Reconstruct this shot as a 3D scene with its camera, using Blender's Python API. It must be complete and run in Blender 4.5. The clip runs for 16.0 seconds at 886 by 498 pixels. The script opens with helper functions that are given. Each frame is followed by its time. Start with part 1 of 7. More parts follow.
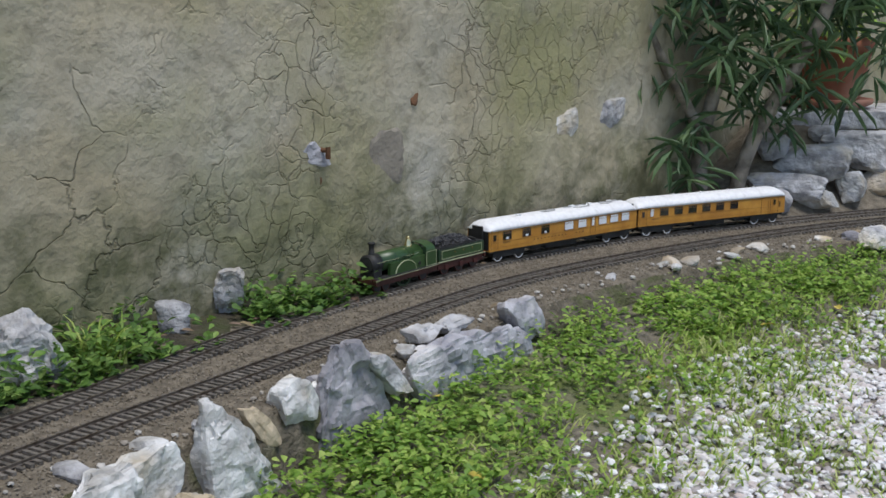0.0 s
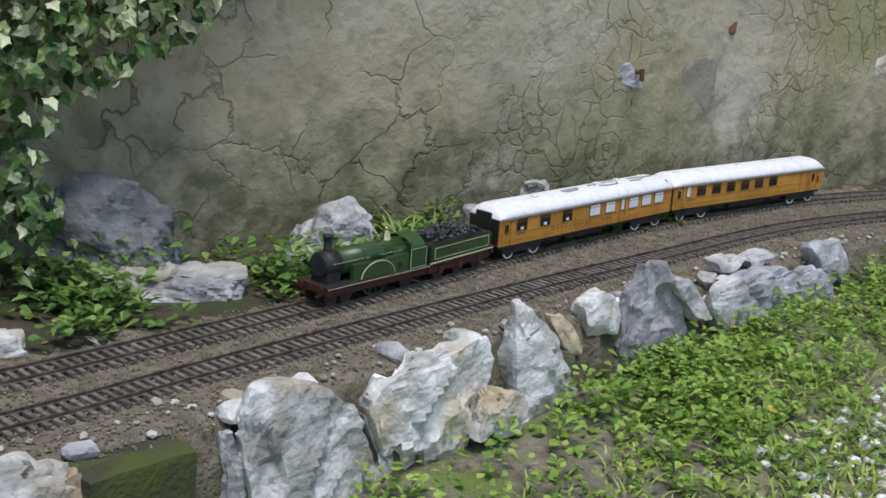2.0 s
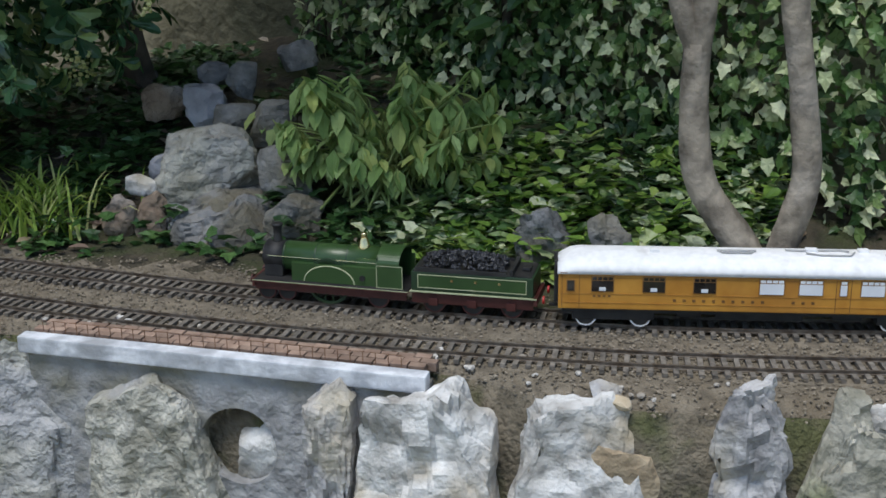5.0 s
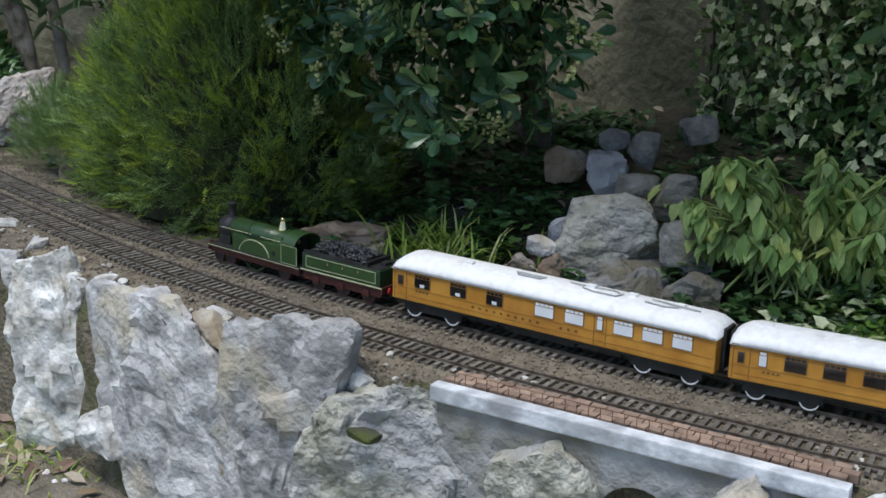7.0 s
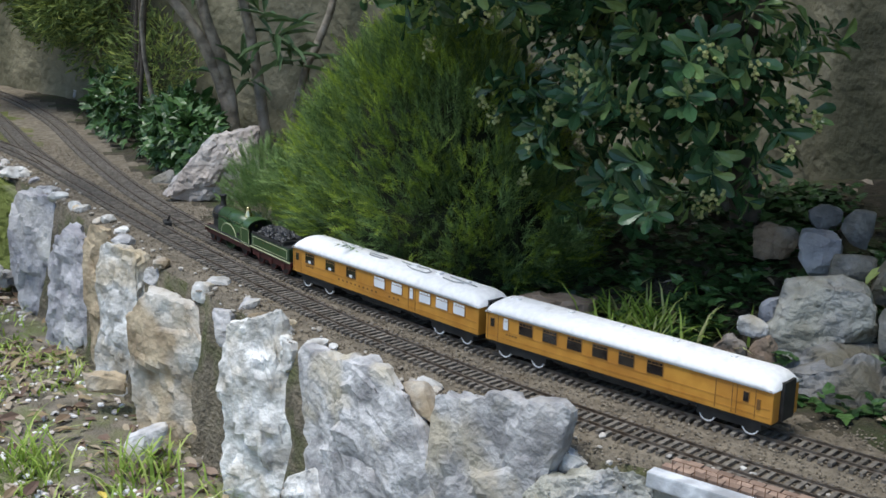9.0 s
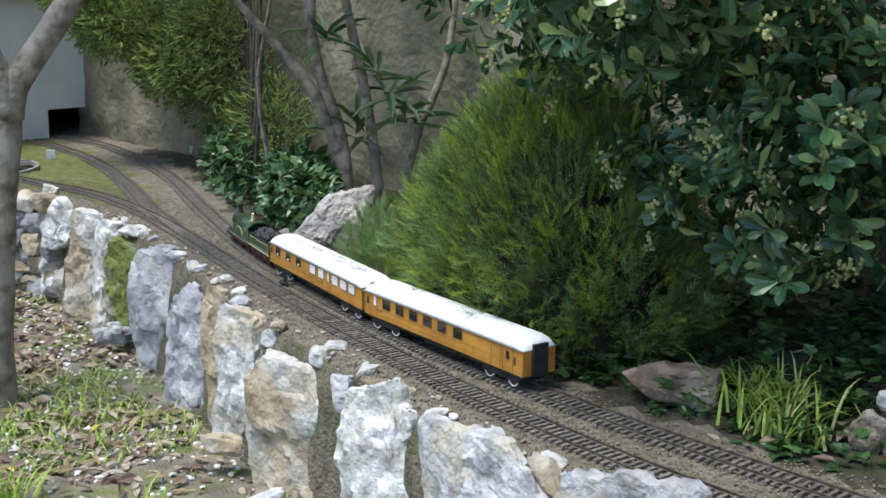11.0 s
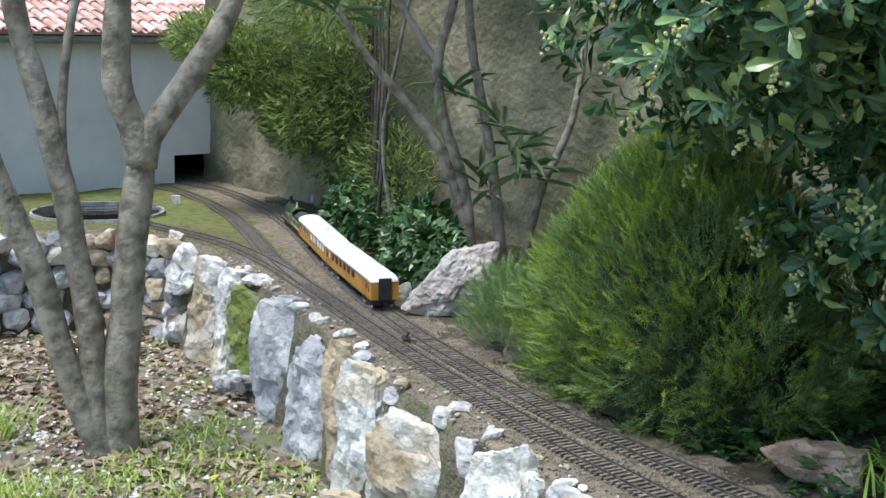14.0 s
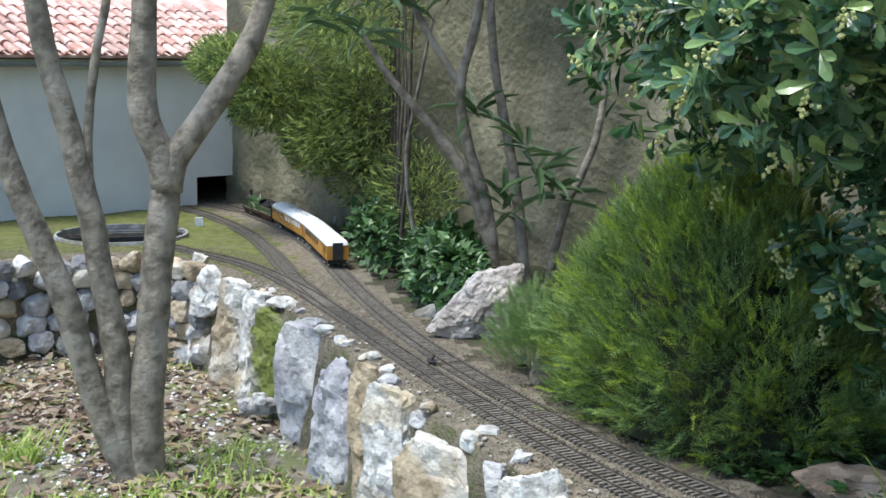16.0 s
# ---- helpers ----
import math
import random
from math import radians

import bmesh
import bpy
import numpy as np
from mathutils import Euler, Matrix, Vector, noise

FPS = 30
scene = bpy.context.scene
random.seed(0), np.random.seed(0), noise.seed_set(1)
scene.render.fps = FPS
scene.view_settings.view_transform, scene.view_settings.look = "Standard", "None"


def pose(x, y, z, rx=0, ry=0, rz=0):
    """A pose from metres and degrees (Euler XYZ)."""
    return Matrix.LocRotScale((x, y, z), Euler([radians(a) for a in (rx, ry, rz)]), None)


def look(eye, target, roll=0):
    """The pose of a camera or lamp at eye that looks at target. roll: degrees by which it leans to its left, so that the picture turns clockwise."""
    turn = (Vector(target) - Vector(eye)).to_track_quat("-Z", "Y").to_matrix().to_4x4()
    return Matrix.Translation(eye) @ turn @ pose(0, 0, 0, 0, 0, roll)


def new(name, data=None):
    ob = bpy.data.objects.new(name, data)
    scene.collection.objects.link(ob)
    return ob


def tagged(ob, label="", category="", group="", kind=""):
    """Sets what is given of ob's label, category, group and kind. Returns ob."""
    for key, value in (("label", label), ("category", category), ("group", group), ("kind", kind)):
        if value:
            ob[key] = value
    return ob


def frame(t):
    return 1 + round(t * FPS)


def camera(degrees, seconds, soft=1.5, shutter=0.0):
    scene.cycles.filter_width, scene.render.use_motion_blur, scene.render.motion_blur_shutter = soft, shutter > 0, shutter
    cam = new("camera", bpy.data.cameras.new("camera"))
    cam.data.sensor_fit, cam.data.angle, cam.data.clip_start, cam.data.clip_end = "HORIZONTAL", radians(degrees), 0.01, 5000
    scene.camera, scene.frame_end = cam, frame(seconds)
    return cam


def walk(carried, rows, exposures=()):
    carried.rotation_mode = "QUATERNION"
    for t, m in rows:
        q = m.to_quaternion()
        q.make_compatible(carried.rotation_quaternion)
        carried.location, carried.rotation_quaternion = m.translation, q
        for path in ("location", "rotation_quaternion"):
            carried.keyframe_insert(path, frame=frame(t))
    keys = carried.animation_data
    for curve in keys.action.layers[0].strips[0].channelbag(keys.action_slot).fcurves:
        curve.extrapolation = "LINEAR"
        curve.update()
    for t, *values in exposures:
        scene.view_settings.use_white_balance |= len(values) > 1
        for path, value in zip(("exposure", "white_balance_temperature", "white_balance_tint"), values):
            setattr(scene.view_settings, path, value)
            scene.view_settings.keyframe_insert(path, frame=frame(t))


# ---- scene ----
cam = camera(39.459, 16.0, soft=1.6)
PATH = [
    (0.0, 0.0277, 0.2735, 0.4833, -8.432, -11.174, 0.658),
    (0.5, 0.0148, 0.2760, 0.4759, -5.423, -11.859, 0.832),
    (1.0, -0.0035, 0.2744, 0.4705, -2.675, -12.651, 1.717),
    (1.5, -0.0226, 0.2659, 0.4655, -0.210, -13.587, 3.021),
    (2.0, -0.0498, 0.2498, 0.4660, 3.412, -14.898, 4.000),
    (2.5, -0.0736, 0.2194, 0.4820, 7.433, -16.390, 4.771),
    (3.0, -0.0990, 0.1660, 0.5173, 12.341, -18.241, 5.488),
    (3.2, -0.0917, 0.1667, 0.5312, 16.125, -19.354, 5.286),
    (5.3, 0.0122, 0.1322, 0.4924, 51.781, -17.804, -0.747),
    (5.5, 0.0008, 0.1188, 0.4925, 52.896, -17.727, -0.519),
    (6.0, -0.0385, 0.0875, 0.4909, 56.789, -17.221, 0.347),
    (6.5, -0.0585, 0.0694, 0.5020, 60.691, -16.664, 1.219),
    (7.0, -0.0724, 0.0520, 0.5163, 63.905, -15.949, 1.685),
    (7.5, -0.0824, 0.0297, 0.5257, 66.349, -15.117, 1.903),
    (8.0, -0.0922, 0.0102, 0.5426, 68.714, -14.977, 1.487),
    (8.5, -0.0993, -0.0025, 0.5523, 70.309, -14.590, 1.613),
    (9.0, -0.1050, -0.0095, 0.5580, 71.539, -14.237, 1.442),
    (9.5, -0.1121, -0.0147, 0.5651, 73.027, -13.679, 1.190),
    (12.0, -0.1721, -0.0319, 0.5813, 78.414, -11.376, 0.809),
    (12.5, -0.1776, -0.0385, 0.5823, 79.399, -11.003, 1.243),
    (13.0, -0.1824, -0.0436, 0.5859, 80.101, -10.649, 1.312),
    (13.5, -0.1853, -0.0468, 0.5892, 80.857, -10.350, 1.371),
    (14.0, -0.1927, -0.0510, 0.5917, 81.586, -10.037, 1.214),
    (14.5, -0.1935, -0.0545, 0.5957, 82.199, -9.674, 1.235),
    (15.0, -0.1935, -0.0581, 0.5956, 82.290, -9.387, 1.124),
    (15.5, -0.1943, -0.0611, 0.5967, 82.269, -9.347, 1.132),
    (16.0, -0.1989, -0.0623, 0.5982, 82.495, -9.196, 0.796),
]
walk(cam, [(t, pose(x, y, z, 90 + pitch, 0, yaw) @ pose(0, 0, 0, 0, 0, roll)) for t, x, y, z, yaw, pitch, roll in PATH],
     exposures=[(0.0, -0.08, 6300, 10), (3.0, 0.08, 6300, 9), (5.5, 0.1, 6300, 7), (9.5, 0.42, 6250, 7), (12.0, 0.82, 6200, 6), (16.0, 0.92, 6250, 5)])

# ---- daylight: open shade under a bright sky ----
world = bpy.data.worlds.new("sky")
scene.world = world
world.use_nodes = True
wn = world.node_tree.nodes
sky = wn.new("ShaderNodeTexSky")
sky.sky_type = 'NISHITA'
sky.sun_disc = False
sky.sun_elevation = radians(68)
sky.sun_rotation = radians(200)
wn["Background"].inputs[1].default_value = 0.15
world.node_tree.links.new(sky.outputs[0], wn["Background"].inputs[0])
sun_data = bpy.data.lights.new("sun", 'SUN')
sun_data.energy, sun_data.angle, sun_data.color = 2.7, radians(25), (1.0, 0.96, 0.9)
sun = new("sun", sun_data)
sun.matrix_world = look((0.9, -2.0, 6.0), (0, 0, 0))


# ---- materials ----
def material(name, c1, c2, scale=20.0, rough=0.8, bump=0.3, bump_scale=80.0, metal=0.0, c3=None, c3_at=0.62, dist=0.004,
             island=0.0, obj_rand=0.0, translucent=0.0, detail=6.0):
    """Two mixed tones by noise, a third by larger patches, relief by finer noise."""
    m = bpy.data.materials.new(name)
    m.use_nodes = True
    nt = m.node_tree
    n, l = nt.nodes, nt.links
    bsdf = n["Principled BSDF"]
    co = n.new("ShaderNodeTexCoord")
    if obj_rand:
        shift = n.new("ShaderNodeVectorMath")
        shift.operation = 'MULTIPLY_ADD'
        shift.inputs[1].default_value = (31.0, 17.0, 23.0)
        l.new(n.new("ShaderNodeObjectInfo").outputs["Random"], shift.inputs[0])
        l.new(co.outputs["Object"], shift.inputs[2])
        place = shift.outputs[0]
    else:
        place = co.outputs["Object"]
    t1 = n.new("ShaderNodeTexNoise")
    t1.inputs["Scale"].default_value, t1.inputs["Detail"].default_value = scale, detail
    l.new(place, t1.inputs["Vector"])
    ramp = n.new("ShaderNodeValToRGB")
    ramp.color_ramp.elements[0].position, ramp.color_ramp.elements[1].position = 0.36, 0.64
    ramp.color_ramp.elements[0].color, ramp.color_ramp.elements[1].color = (*c1, 1), (*c2, 1)
    l.new(t1.outputs["Fac"], ramp.inputs[0])
    col = ramp.outputs[0]
    if c3:
        t2 = n.new("ShaderNodeTexNoise")
        t2.inputs["Scale"].default_value, t2.inputs["Detail"].default_value = scale * 0.34, 8.0
        l.new(place, t2.inputs["Vector"])
        mr = n.new("ShaderNodeMapRange")
        mr.inputs[1].default_value, mr.inputs[2].default_value = c3_at - 0.08, c3_at + 0.08
        l.new(t2.outputs["Fac"], mr.inputs[0])
        mx = n.new("ShaderNodeMix")
        mx.data_type = 'RGBA'
        l.new(mr.outputs[0], mx.inputs["Factor"])
        l.new(col, mx.inputs[6])
        mx.inputs[7].default_value = (*c3, 1)
        col = mx.outputs[2]
    if island or obj_rand:
        if island:
            src = n.new("ShaderNodeNewGeometry").outputs["Random Per Island"]
        else:
            src = n.new("ShaderNodeObjectInfo").outputs["Random"]
        amount = island or obj_rand
        mr2 = n.new("ShaderNodeMapRange")
        mr2.inputs[3].default_value, mr2.inputs[4].default_value = 1 - amount, 1 + amount
        l.new(src, mr2.inputs[0])
        hsv = n.new("ShaderNodeHueSaturation")
        l.new(mr2.outputs[0], hsv.inputs["Value"])
        l.new(col, hsv.inputs["Color"])
        col = hsv.outputs[0]
    l.new(col, bsdf.inputs["Base Color"])
    bsdf.inputs["Roughness"].default_value, bsdf.inputs["Metallic"].default_value = rough, metal
    if bump:
        t3 = n.new("ShaderNodeTexNoise")
        t3.inputs["Scale"].default_value, t3.inputs["Detail"].default_value = bump_scale, 5.0
        l.new(place, t3.inputs["Vector"])
        b = n.new("ShaderNodeBump")
        b.inputs["Strength"].default_value, b.inputs["Distance"].default_value = bump, dist
        l.new(t3.outputs["Fac"], b.inputs["Height"])
        l.new(b.outputs[0], bsdf.inputs["Normal"])
    if translucent:
        tr = n.new("ShaderNodeBsdfTranslucent")
        l.new(col, tr.inputs["Color"])
        ms = n.new("ShaderNodeMixShader")
        ms.inputs[0].default_value = translucent
        l.new(bsdf.outputs[0], ms.inputs[1])
        l.new(tr.outputs[0], ms.inputs[2])
        l.new(ms.outputs[0], n["Material Output"].inputs["Surface"])
    return m


def leaf_material(name, tones, rough=0.45, translucent=0.25):
    """Leaf tones picked leaf by leaf."""
    m = bpy.data.materials.new(name)
    m.use_nodes = True
    n, l = m.node_tree.nodes, m.node_tree.links
    geo = n.new("ShaderNodeNewGeometry")
    ramp = n.new("ShaderNodeValToRGB")
    ramp.color_ramp.interpolation = 'LINEAR'
    e = ramp.color_ramp.elements
    while len(e) < len(tones):
        e.new(0.5)
    for i, c in enumerate(tones):
        e[i].position = i / (len(tones) - 1)
        e[i].color = (*c, 1)
    l.new(geo.outputs["Random Per Island"], ramp.inputs[0])
    co = n.new("ShaderNodeTexCoord")
    tex = n.new("ShaderNodeTexNoise")
    tex.inputs["Scale"].default_value = 90
    l.new(co.outputs["Object"], tex.inputs["Vector"])
    mr = n.new("ShaderNodeMapRange")
    mr.inputs[3].default_value, mr.inputs[4].default_value = 0.7, 1.3
    l.new(tex.outputs["Fac"], mr.inputs[0])
    hsv = n.new("ShaderNodeHueSaturation")
    l.new(ramp.outputs[0], hsv.inputs["Color"])
    l.new(mr.outputs[0], hsv.inputs["Value"])
    bsdf = n["Principled BSDF"]
    l.new(hsv.outputs[0], bsdf.inputs["Base Color"])
    bsdf.inputs["Roughness"].default_value = rough
    tr = n.new("ShaderNodeBsdfTranslucent")
    l.new(hsv.outputs[0], tr.inputs["Color"])
    ms = n.new("ShaderNodeMixShader")
    ms.inputs[0].default_value = translucent
    l.new(bsdf.outputs[0], ms.inputs[1])
    l.new(tr.outputs[0], ms.inputs[2])
    l.new(ms.outputs[0], n["Material Output"].inputs["Surface"])
    return m


def plaster_material():
    """Old lime plaster: buff and grey-green blotches, algae, fine crack lines, darker olive foot."""
    m = bpy.data.materials.new("old_plaster")
    m.use_nodes = True
    n, l = m.node_tree.nodes, m.node_tree.links
    bsdf = n["Principled BSDF"]
    co = n.new("ShaderNodeTexCoord")

    def tex(scale, detail=6, rough=0.55):
        t = n.new("ShaderNodeTexNoise")
        t.inputs["Scale"].default_value, t.inputs["Detail"].default_value, t.inputs["Roughness"].default_value = scale, detail, rough
        l.new(co.outputs["Object"], t.inputs["Vector"])
        return t.outputs["Fac"]

    def span(v, a, b, c=0.0, d=1.0):
        r = n.new("ShaderNodeMapRange")
        r.inputs[1].default_value, r.inputs[2].default_value, r.inputs[3].default_value, r.inputs[4].default_value = a, b, c, d
        l.new(v, r.inputs[0])
        return r.outputs[0]

    def mix(f, a, b):
        x = n.new("ShaderNodeMix")
        x.data_type = 'RGBA'
        l.new(f, x.inputs["Factor"])
        for k, v in ((6, a), (7, b)):
            if isinstance(v, tuple):
                x.inputs[k].default_value = (*v, 1)
            else:
                l.new(v, x.inputs[k])
        return x.outputs[2]

    def times(a, b):
        x = n.new("ShaderNodeMath")
        x.operation = 'MULTIPLY'
        l.new(a, x.inputs[0])
        l.new(b, x.inputs[1])
        return x.outputs[0]

    base = mix(span(tex(7.0), 0.35, 0.65), (0.36, 0.31, 0.205), (0.47, 0.415, 0.30))
    base = mix(span(tex(2.2, 3), 0.5, 0.68), base, (0.47, 0.44, 0.37))
    base = mix(span(tex(2.6, 6), 0.42, 0.62, 0, 0.8), base, (0.27, 0.26, 0.115))
    base = mix(span(tex(30, 8), 0.52, 0.72, 0, 0.65), base, (0.22, 0.20, 0.14))
    # crack lines: warped cells, broken up by patches
    warp = n.new("ShaderNodeTexNoise")
    warp.inputs["Scale"].default_value, warp.inputs["Detail"].default_value = 9, 7
    l.new(co.outputs["Object"], warp.inputs["Vector"])
    vm = n.new("ShaderNodeVectorMath")
    vm.operation = 'MULTIPLY_ADD'
    vm.inputs[1].default_value = (0.17, 0.17, 0.17)
    l.new(warp.outputs["Color"], vm.inputs[0])
    l.new(co.outputs["Object"], vm.inputs[2])
    vor = n.new("ShaderNodeTexVoronoi")
    vor.feature = 'DISTANCE_TO_EDGE'
    vor.inputs["Scale"].default_value = 8.5
    l.new(vm.outputs[0], vor.inputs["Vector"])
    crack = times(span(vor.outputs["Distance"], 0.0, 0.022, 0.85, 0.0), span(tex(3.2, 6), 0.55, 0.63))
    vor2 = n.new("ShaderNodeTexVoronoi")
    vor2.feature = 'DISTANCE_TO_EDGE'
    vor2.inputs["Scale"].default_value = 21
    l.new(vm.outputs[0], vor2.inputs["Vector"])
    crack2 = times(span(vor2.outputs["Distance"], 0.0, 0.05, 0.7, 0.0), span(tex(2.7, 6), 0.5, 0.6))
    add = n.new("ShaderNodeMath")
    add.operation = 'MAXIMUM'
    l.new(crack, add.inputs[0])
    l.new(crack2, add.inputs[1])
    crack = add.outputs[0]
    # ragged dark olive patches, denser towards the foot and broken up by noise
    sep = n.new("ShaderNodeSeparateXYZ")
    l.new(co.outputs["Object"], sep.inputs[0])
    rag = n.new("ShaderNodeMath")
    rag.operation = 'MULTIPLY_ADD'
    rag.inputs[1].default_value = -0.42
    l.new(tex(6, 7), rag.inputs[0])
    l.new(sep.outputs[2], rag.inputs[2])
    foot_patches = span(rag.outputs[0], -0.13, 0.02, 1.0, 0.0)
    base = mix(times(foot_patches, span(tex(24, 7), 0.35, 0.62, 0.25, 0.95)), base, (0.125, 0.125, 0.062))
    base = mix(span(crack, 0.3, 1.0, 0, 0.5), base, (0.10, 0.095, 0.062))
    l.new(base, bsdf.inputs["Base Color"])
    bsdf.inputs["Roughness"].default_value = 0.92
    bmp = n.new("ShaderNodeBump")
    bmp.inputs["Strength"].default_value, bmp.inputs["Distance"].default_value = 0.8, 0.012
    h = n.new("ShaderNodeMath")
    h.operation = 'SUBTRACT'
    l.new(times(tex(11, 8), span(tex(60, 4), 0.3, 0.7, 0.8, 1.1)), h.inputs[0])
    l.new(span(crack, 0, 1, 0, 0.55), h.inputs[1])
    l.new(h.outputs[0], bmp.inputs["Height"])
    l.new(bmp.outputs[0], bsdf.inputs["Normal"])
    return m


PLASTER = plaster_material()
# darker than PLASTER: algae stains, plus tree shade put into the tones
OLD_PLASTER = material("stained_shaded_plaster", (0.14, 0.13, 0.082), (0.28, 0.255, 0.175), 8, 0.93, 0.8, 40, c3=(0.09, 0.09, 0.055), c3_at=0.54, dist=0.012)
STONE = [
    material("grey_limestone", (0.25, 0.245, 0.25), (0.58, 0.57, 0.575), 30, 0.85, 1.0, 95, c3=(0.47, 0.42, 0.33), c3_at=0.6, dist=0.006, obj_rand=0.2),
    material("white_limestone", (0.34, 0.325, 0.30), (0.76, 0.755, 0.745), 26, 0.85, 1.0, 80, c3=(0.46, 0.38, 0.26), c3_at=0.6, dist=0.006, obj_rand=0.2),
    material("ochre_stone", (0.24, 0.185, 0.12), (0.47, 0.385, 0.27), 20, 0.88, 1.0, 75, c3=(0.58, 0.56, 0.53), c3_at=0.56, dist=0.006, obj_rand=0.2),
    material("violet_grey_stone", (0.24, 0.235, 0.26), (0.48, 0.47, 0.50), 20, 0.82, 1.0, 75, c3=(0.68, 0.65, 0.62), c3_at=0.6, dist=0.006, obj_rand=0.2),
    material("dark_slate_stone", (0.12, 0.125, 0.135), (0.26, 0.26, 0.27), 26, 0.8, 0.8, 60, c3=(0.36, 0.34, 0.33), dist=0.01, obj_rand=0.1),
    material("mossy_stone", (0.24, 0.23, 0.18), (0.44, 0.42, 0.36), 26, 0.9, 0.8, 60, c3=(0.15, 0.18, 0.04), c3_at=0.56, dist=0.012, obj_rand=0.2),
    material("red_brown_stone", (0.17, 0.12, 0.085), (0.30, 0.23, 0.17), 26, 0.88, 0.8, 60, c3=(0.34, 0.31, 0.28), dist=0.012, obj_rand=0.2),
    material("cream_knobbly_stone", (0.26, 0.25, 0.20), (0.58, 0.56, 0.49), 26, 0.9, 1.0, 60, c3=(0.40, 0.40, 0.41), c3_at=0.56, dist=0.016, obj_rand=0.15),
    material("pinkish_boulder_stone", (0.30, 0.26, 0.235), (0.55, 0.485, 0.44), 16, 0.9, 1.0, 60, c3=(0.46, 0.46, 0.47), c3_at=0.58, dist=0.014, obj_rand=0.1),
    # darker copy of the grey limestone: the heap's shade put into its tones
    material("shaded_grey_limestone", (0.13, 0.13, 0.13), (0.34, 0.335, 0.33), 28, 0.9, 1.0, 85, c3=(0.19, 0.17, 0.125), c3_at=0.54, dist=0.008, obj_rand=0.22)]
SOIL = material("sandy_soil", (0.125, 0.105, 0.078), (0.235, 0.20, 0.15), 55, 0.95, 0.9, 260, c3=(0.165, 0.135, 0.095), dist=0.005)
HUMUS = material("dark_leaf_mould", (0.035, 0.03, 0.02), (0.085, 0.07, 0.045), 40, 0.95, 0.9, 160, c3=(0.05, 0.06, 0.02), c3_at=0.55, dist=0.008)
LAWN = material("leafy_lawn_soil", (0.13, 0.115, 0.085), (0.25, 0.215, 0.17), 22, 0.95, 0.9, 150, c3=(0.15, 0.185, 0.05), c3_at=0.57, dist=0.01)
MOSS = material("moss_carpet", (0.085, 0.10, 0.022), (0.155, 0.165, 0.045), 30, 0.95, 0.8, 220, c3=(0.16, 0.14, 0.07), dist=0.006)
SLEEPER = material("dark_sleeper_plastic", (0.09, 0.08, 0.068), (0.19, 0.168, 0.142), 120, 0.8, 0.4, 300, dist=0.001, obj_rand=0.3)
RAIL = material("weathered_rail_steel", (0.10, 0.075, 0.055), (0.22, 0.19, 0.16), 90, 0.5, 0.2, 300, metal=0.6, dist=0.0005)
CONCRETE = material("pale_concrete", (0.42, 0.44, 0.48), (0.70, 0.72, 0.76), 50, 0.85, 0.8, 120, c3=(0.33, 0.34, 0.36), c3_at=0.58, dist=0.002)
CEMENT = material("grey_cement_render", (0.22, 0.22, 0.225), (0.44, 0.44, 0.45), 26, 0.9, 0.9, 70, c3=(0.20, 0.19, 0.14), c3_at=0.54, dist=0.008)
BRICK = material("red_brick_edging", (0.21, 0.14, 0.105), (0.33, 0.235, 0.18), 60, 0.9, 0.5, 200, dist=0.002, obj_rand=0.25)
WHITEWALL = material("whitewash", (0.68, 0.67, 0.66), (0.77, 0.765, 0.755), 6, 0.9, 0.3, 40, c3=(0.60, 0.60, 0.60), c3_at=0.66, dist=0.004)
# pale pinkish tone puts overexposed tile highlights into the colour
TERRACOTTA = material("roof_terracotta", (0.50, 0.26, 0.21), (0.76, 0.56, 0.51), 14, 0.85, 0.4, 90, c3=(0.55, 0.42, 0.36), dist=0.003, obj_rand=0.25)
# terracotta darkened: the shadow on the pot put into its colour
POT = material("pot_terracotta", (0.20, 0.065, 0.035), (0.30, 0.11, 0.06), 12, 0.8, 0.2, 80, c3=(0.40, 0.24, 0.18), dist=0.002)
GUTTER = material("grey_gutter", (0.16, 0.18, 0.20), (0.24, 0.26, 0.28), 10, 0.45, 0.1, 60)
# near-black for tunnel, niche and pit: their inner shade put into colour
DARK = material("recess_shade", (0.02, 0.018, 0.015), (0.04, 0.036, 0.03), 20, 0.95, 0.4, 60)
BARK = material("smooth_grey_bark", (0.13, 0.11, 0.085), (0.33, 0.285, 0.225), 34, 0.85, 0.9, 80, c3=(0.37, 0.33, 0.28), c3_at=0.6, dist=0.005)
BARK_DARK = material("dark_bark", (0.055, 0.045, 0.038), (0.13, 0.105, 0.085), 30, 0.9, 0.7, 80, dist=0.005)
RUST = material("rusty_iron", (0.10, 0.045, 0.02), (0.20, 0.10, 0.05), 40, 0.85, 0.4, 120, metal=0.2, dist=0.002)
PATCH = material("grey_repair_mortar", (0.20, 0.175, 0.14), (0.30, 0.265, 0.215), 20, 0.9, 0.6, 120, dist=0.003)


# ---- mesh helpers ----
def mesh_from(name, verts, faces, mat, smooth=False):
    me = bpy.data.meshes.new(name)
    me.from_pydata([tuple(v) for v in verts], [], [tuple(f) for f in faces])
    me.materials.append(mat)
    if smooth:
        me.polygons.foreach_set("use_smooth", [True] * len(me.polygons))
    me.update()
    return me


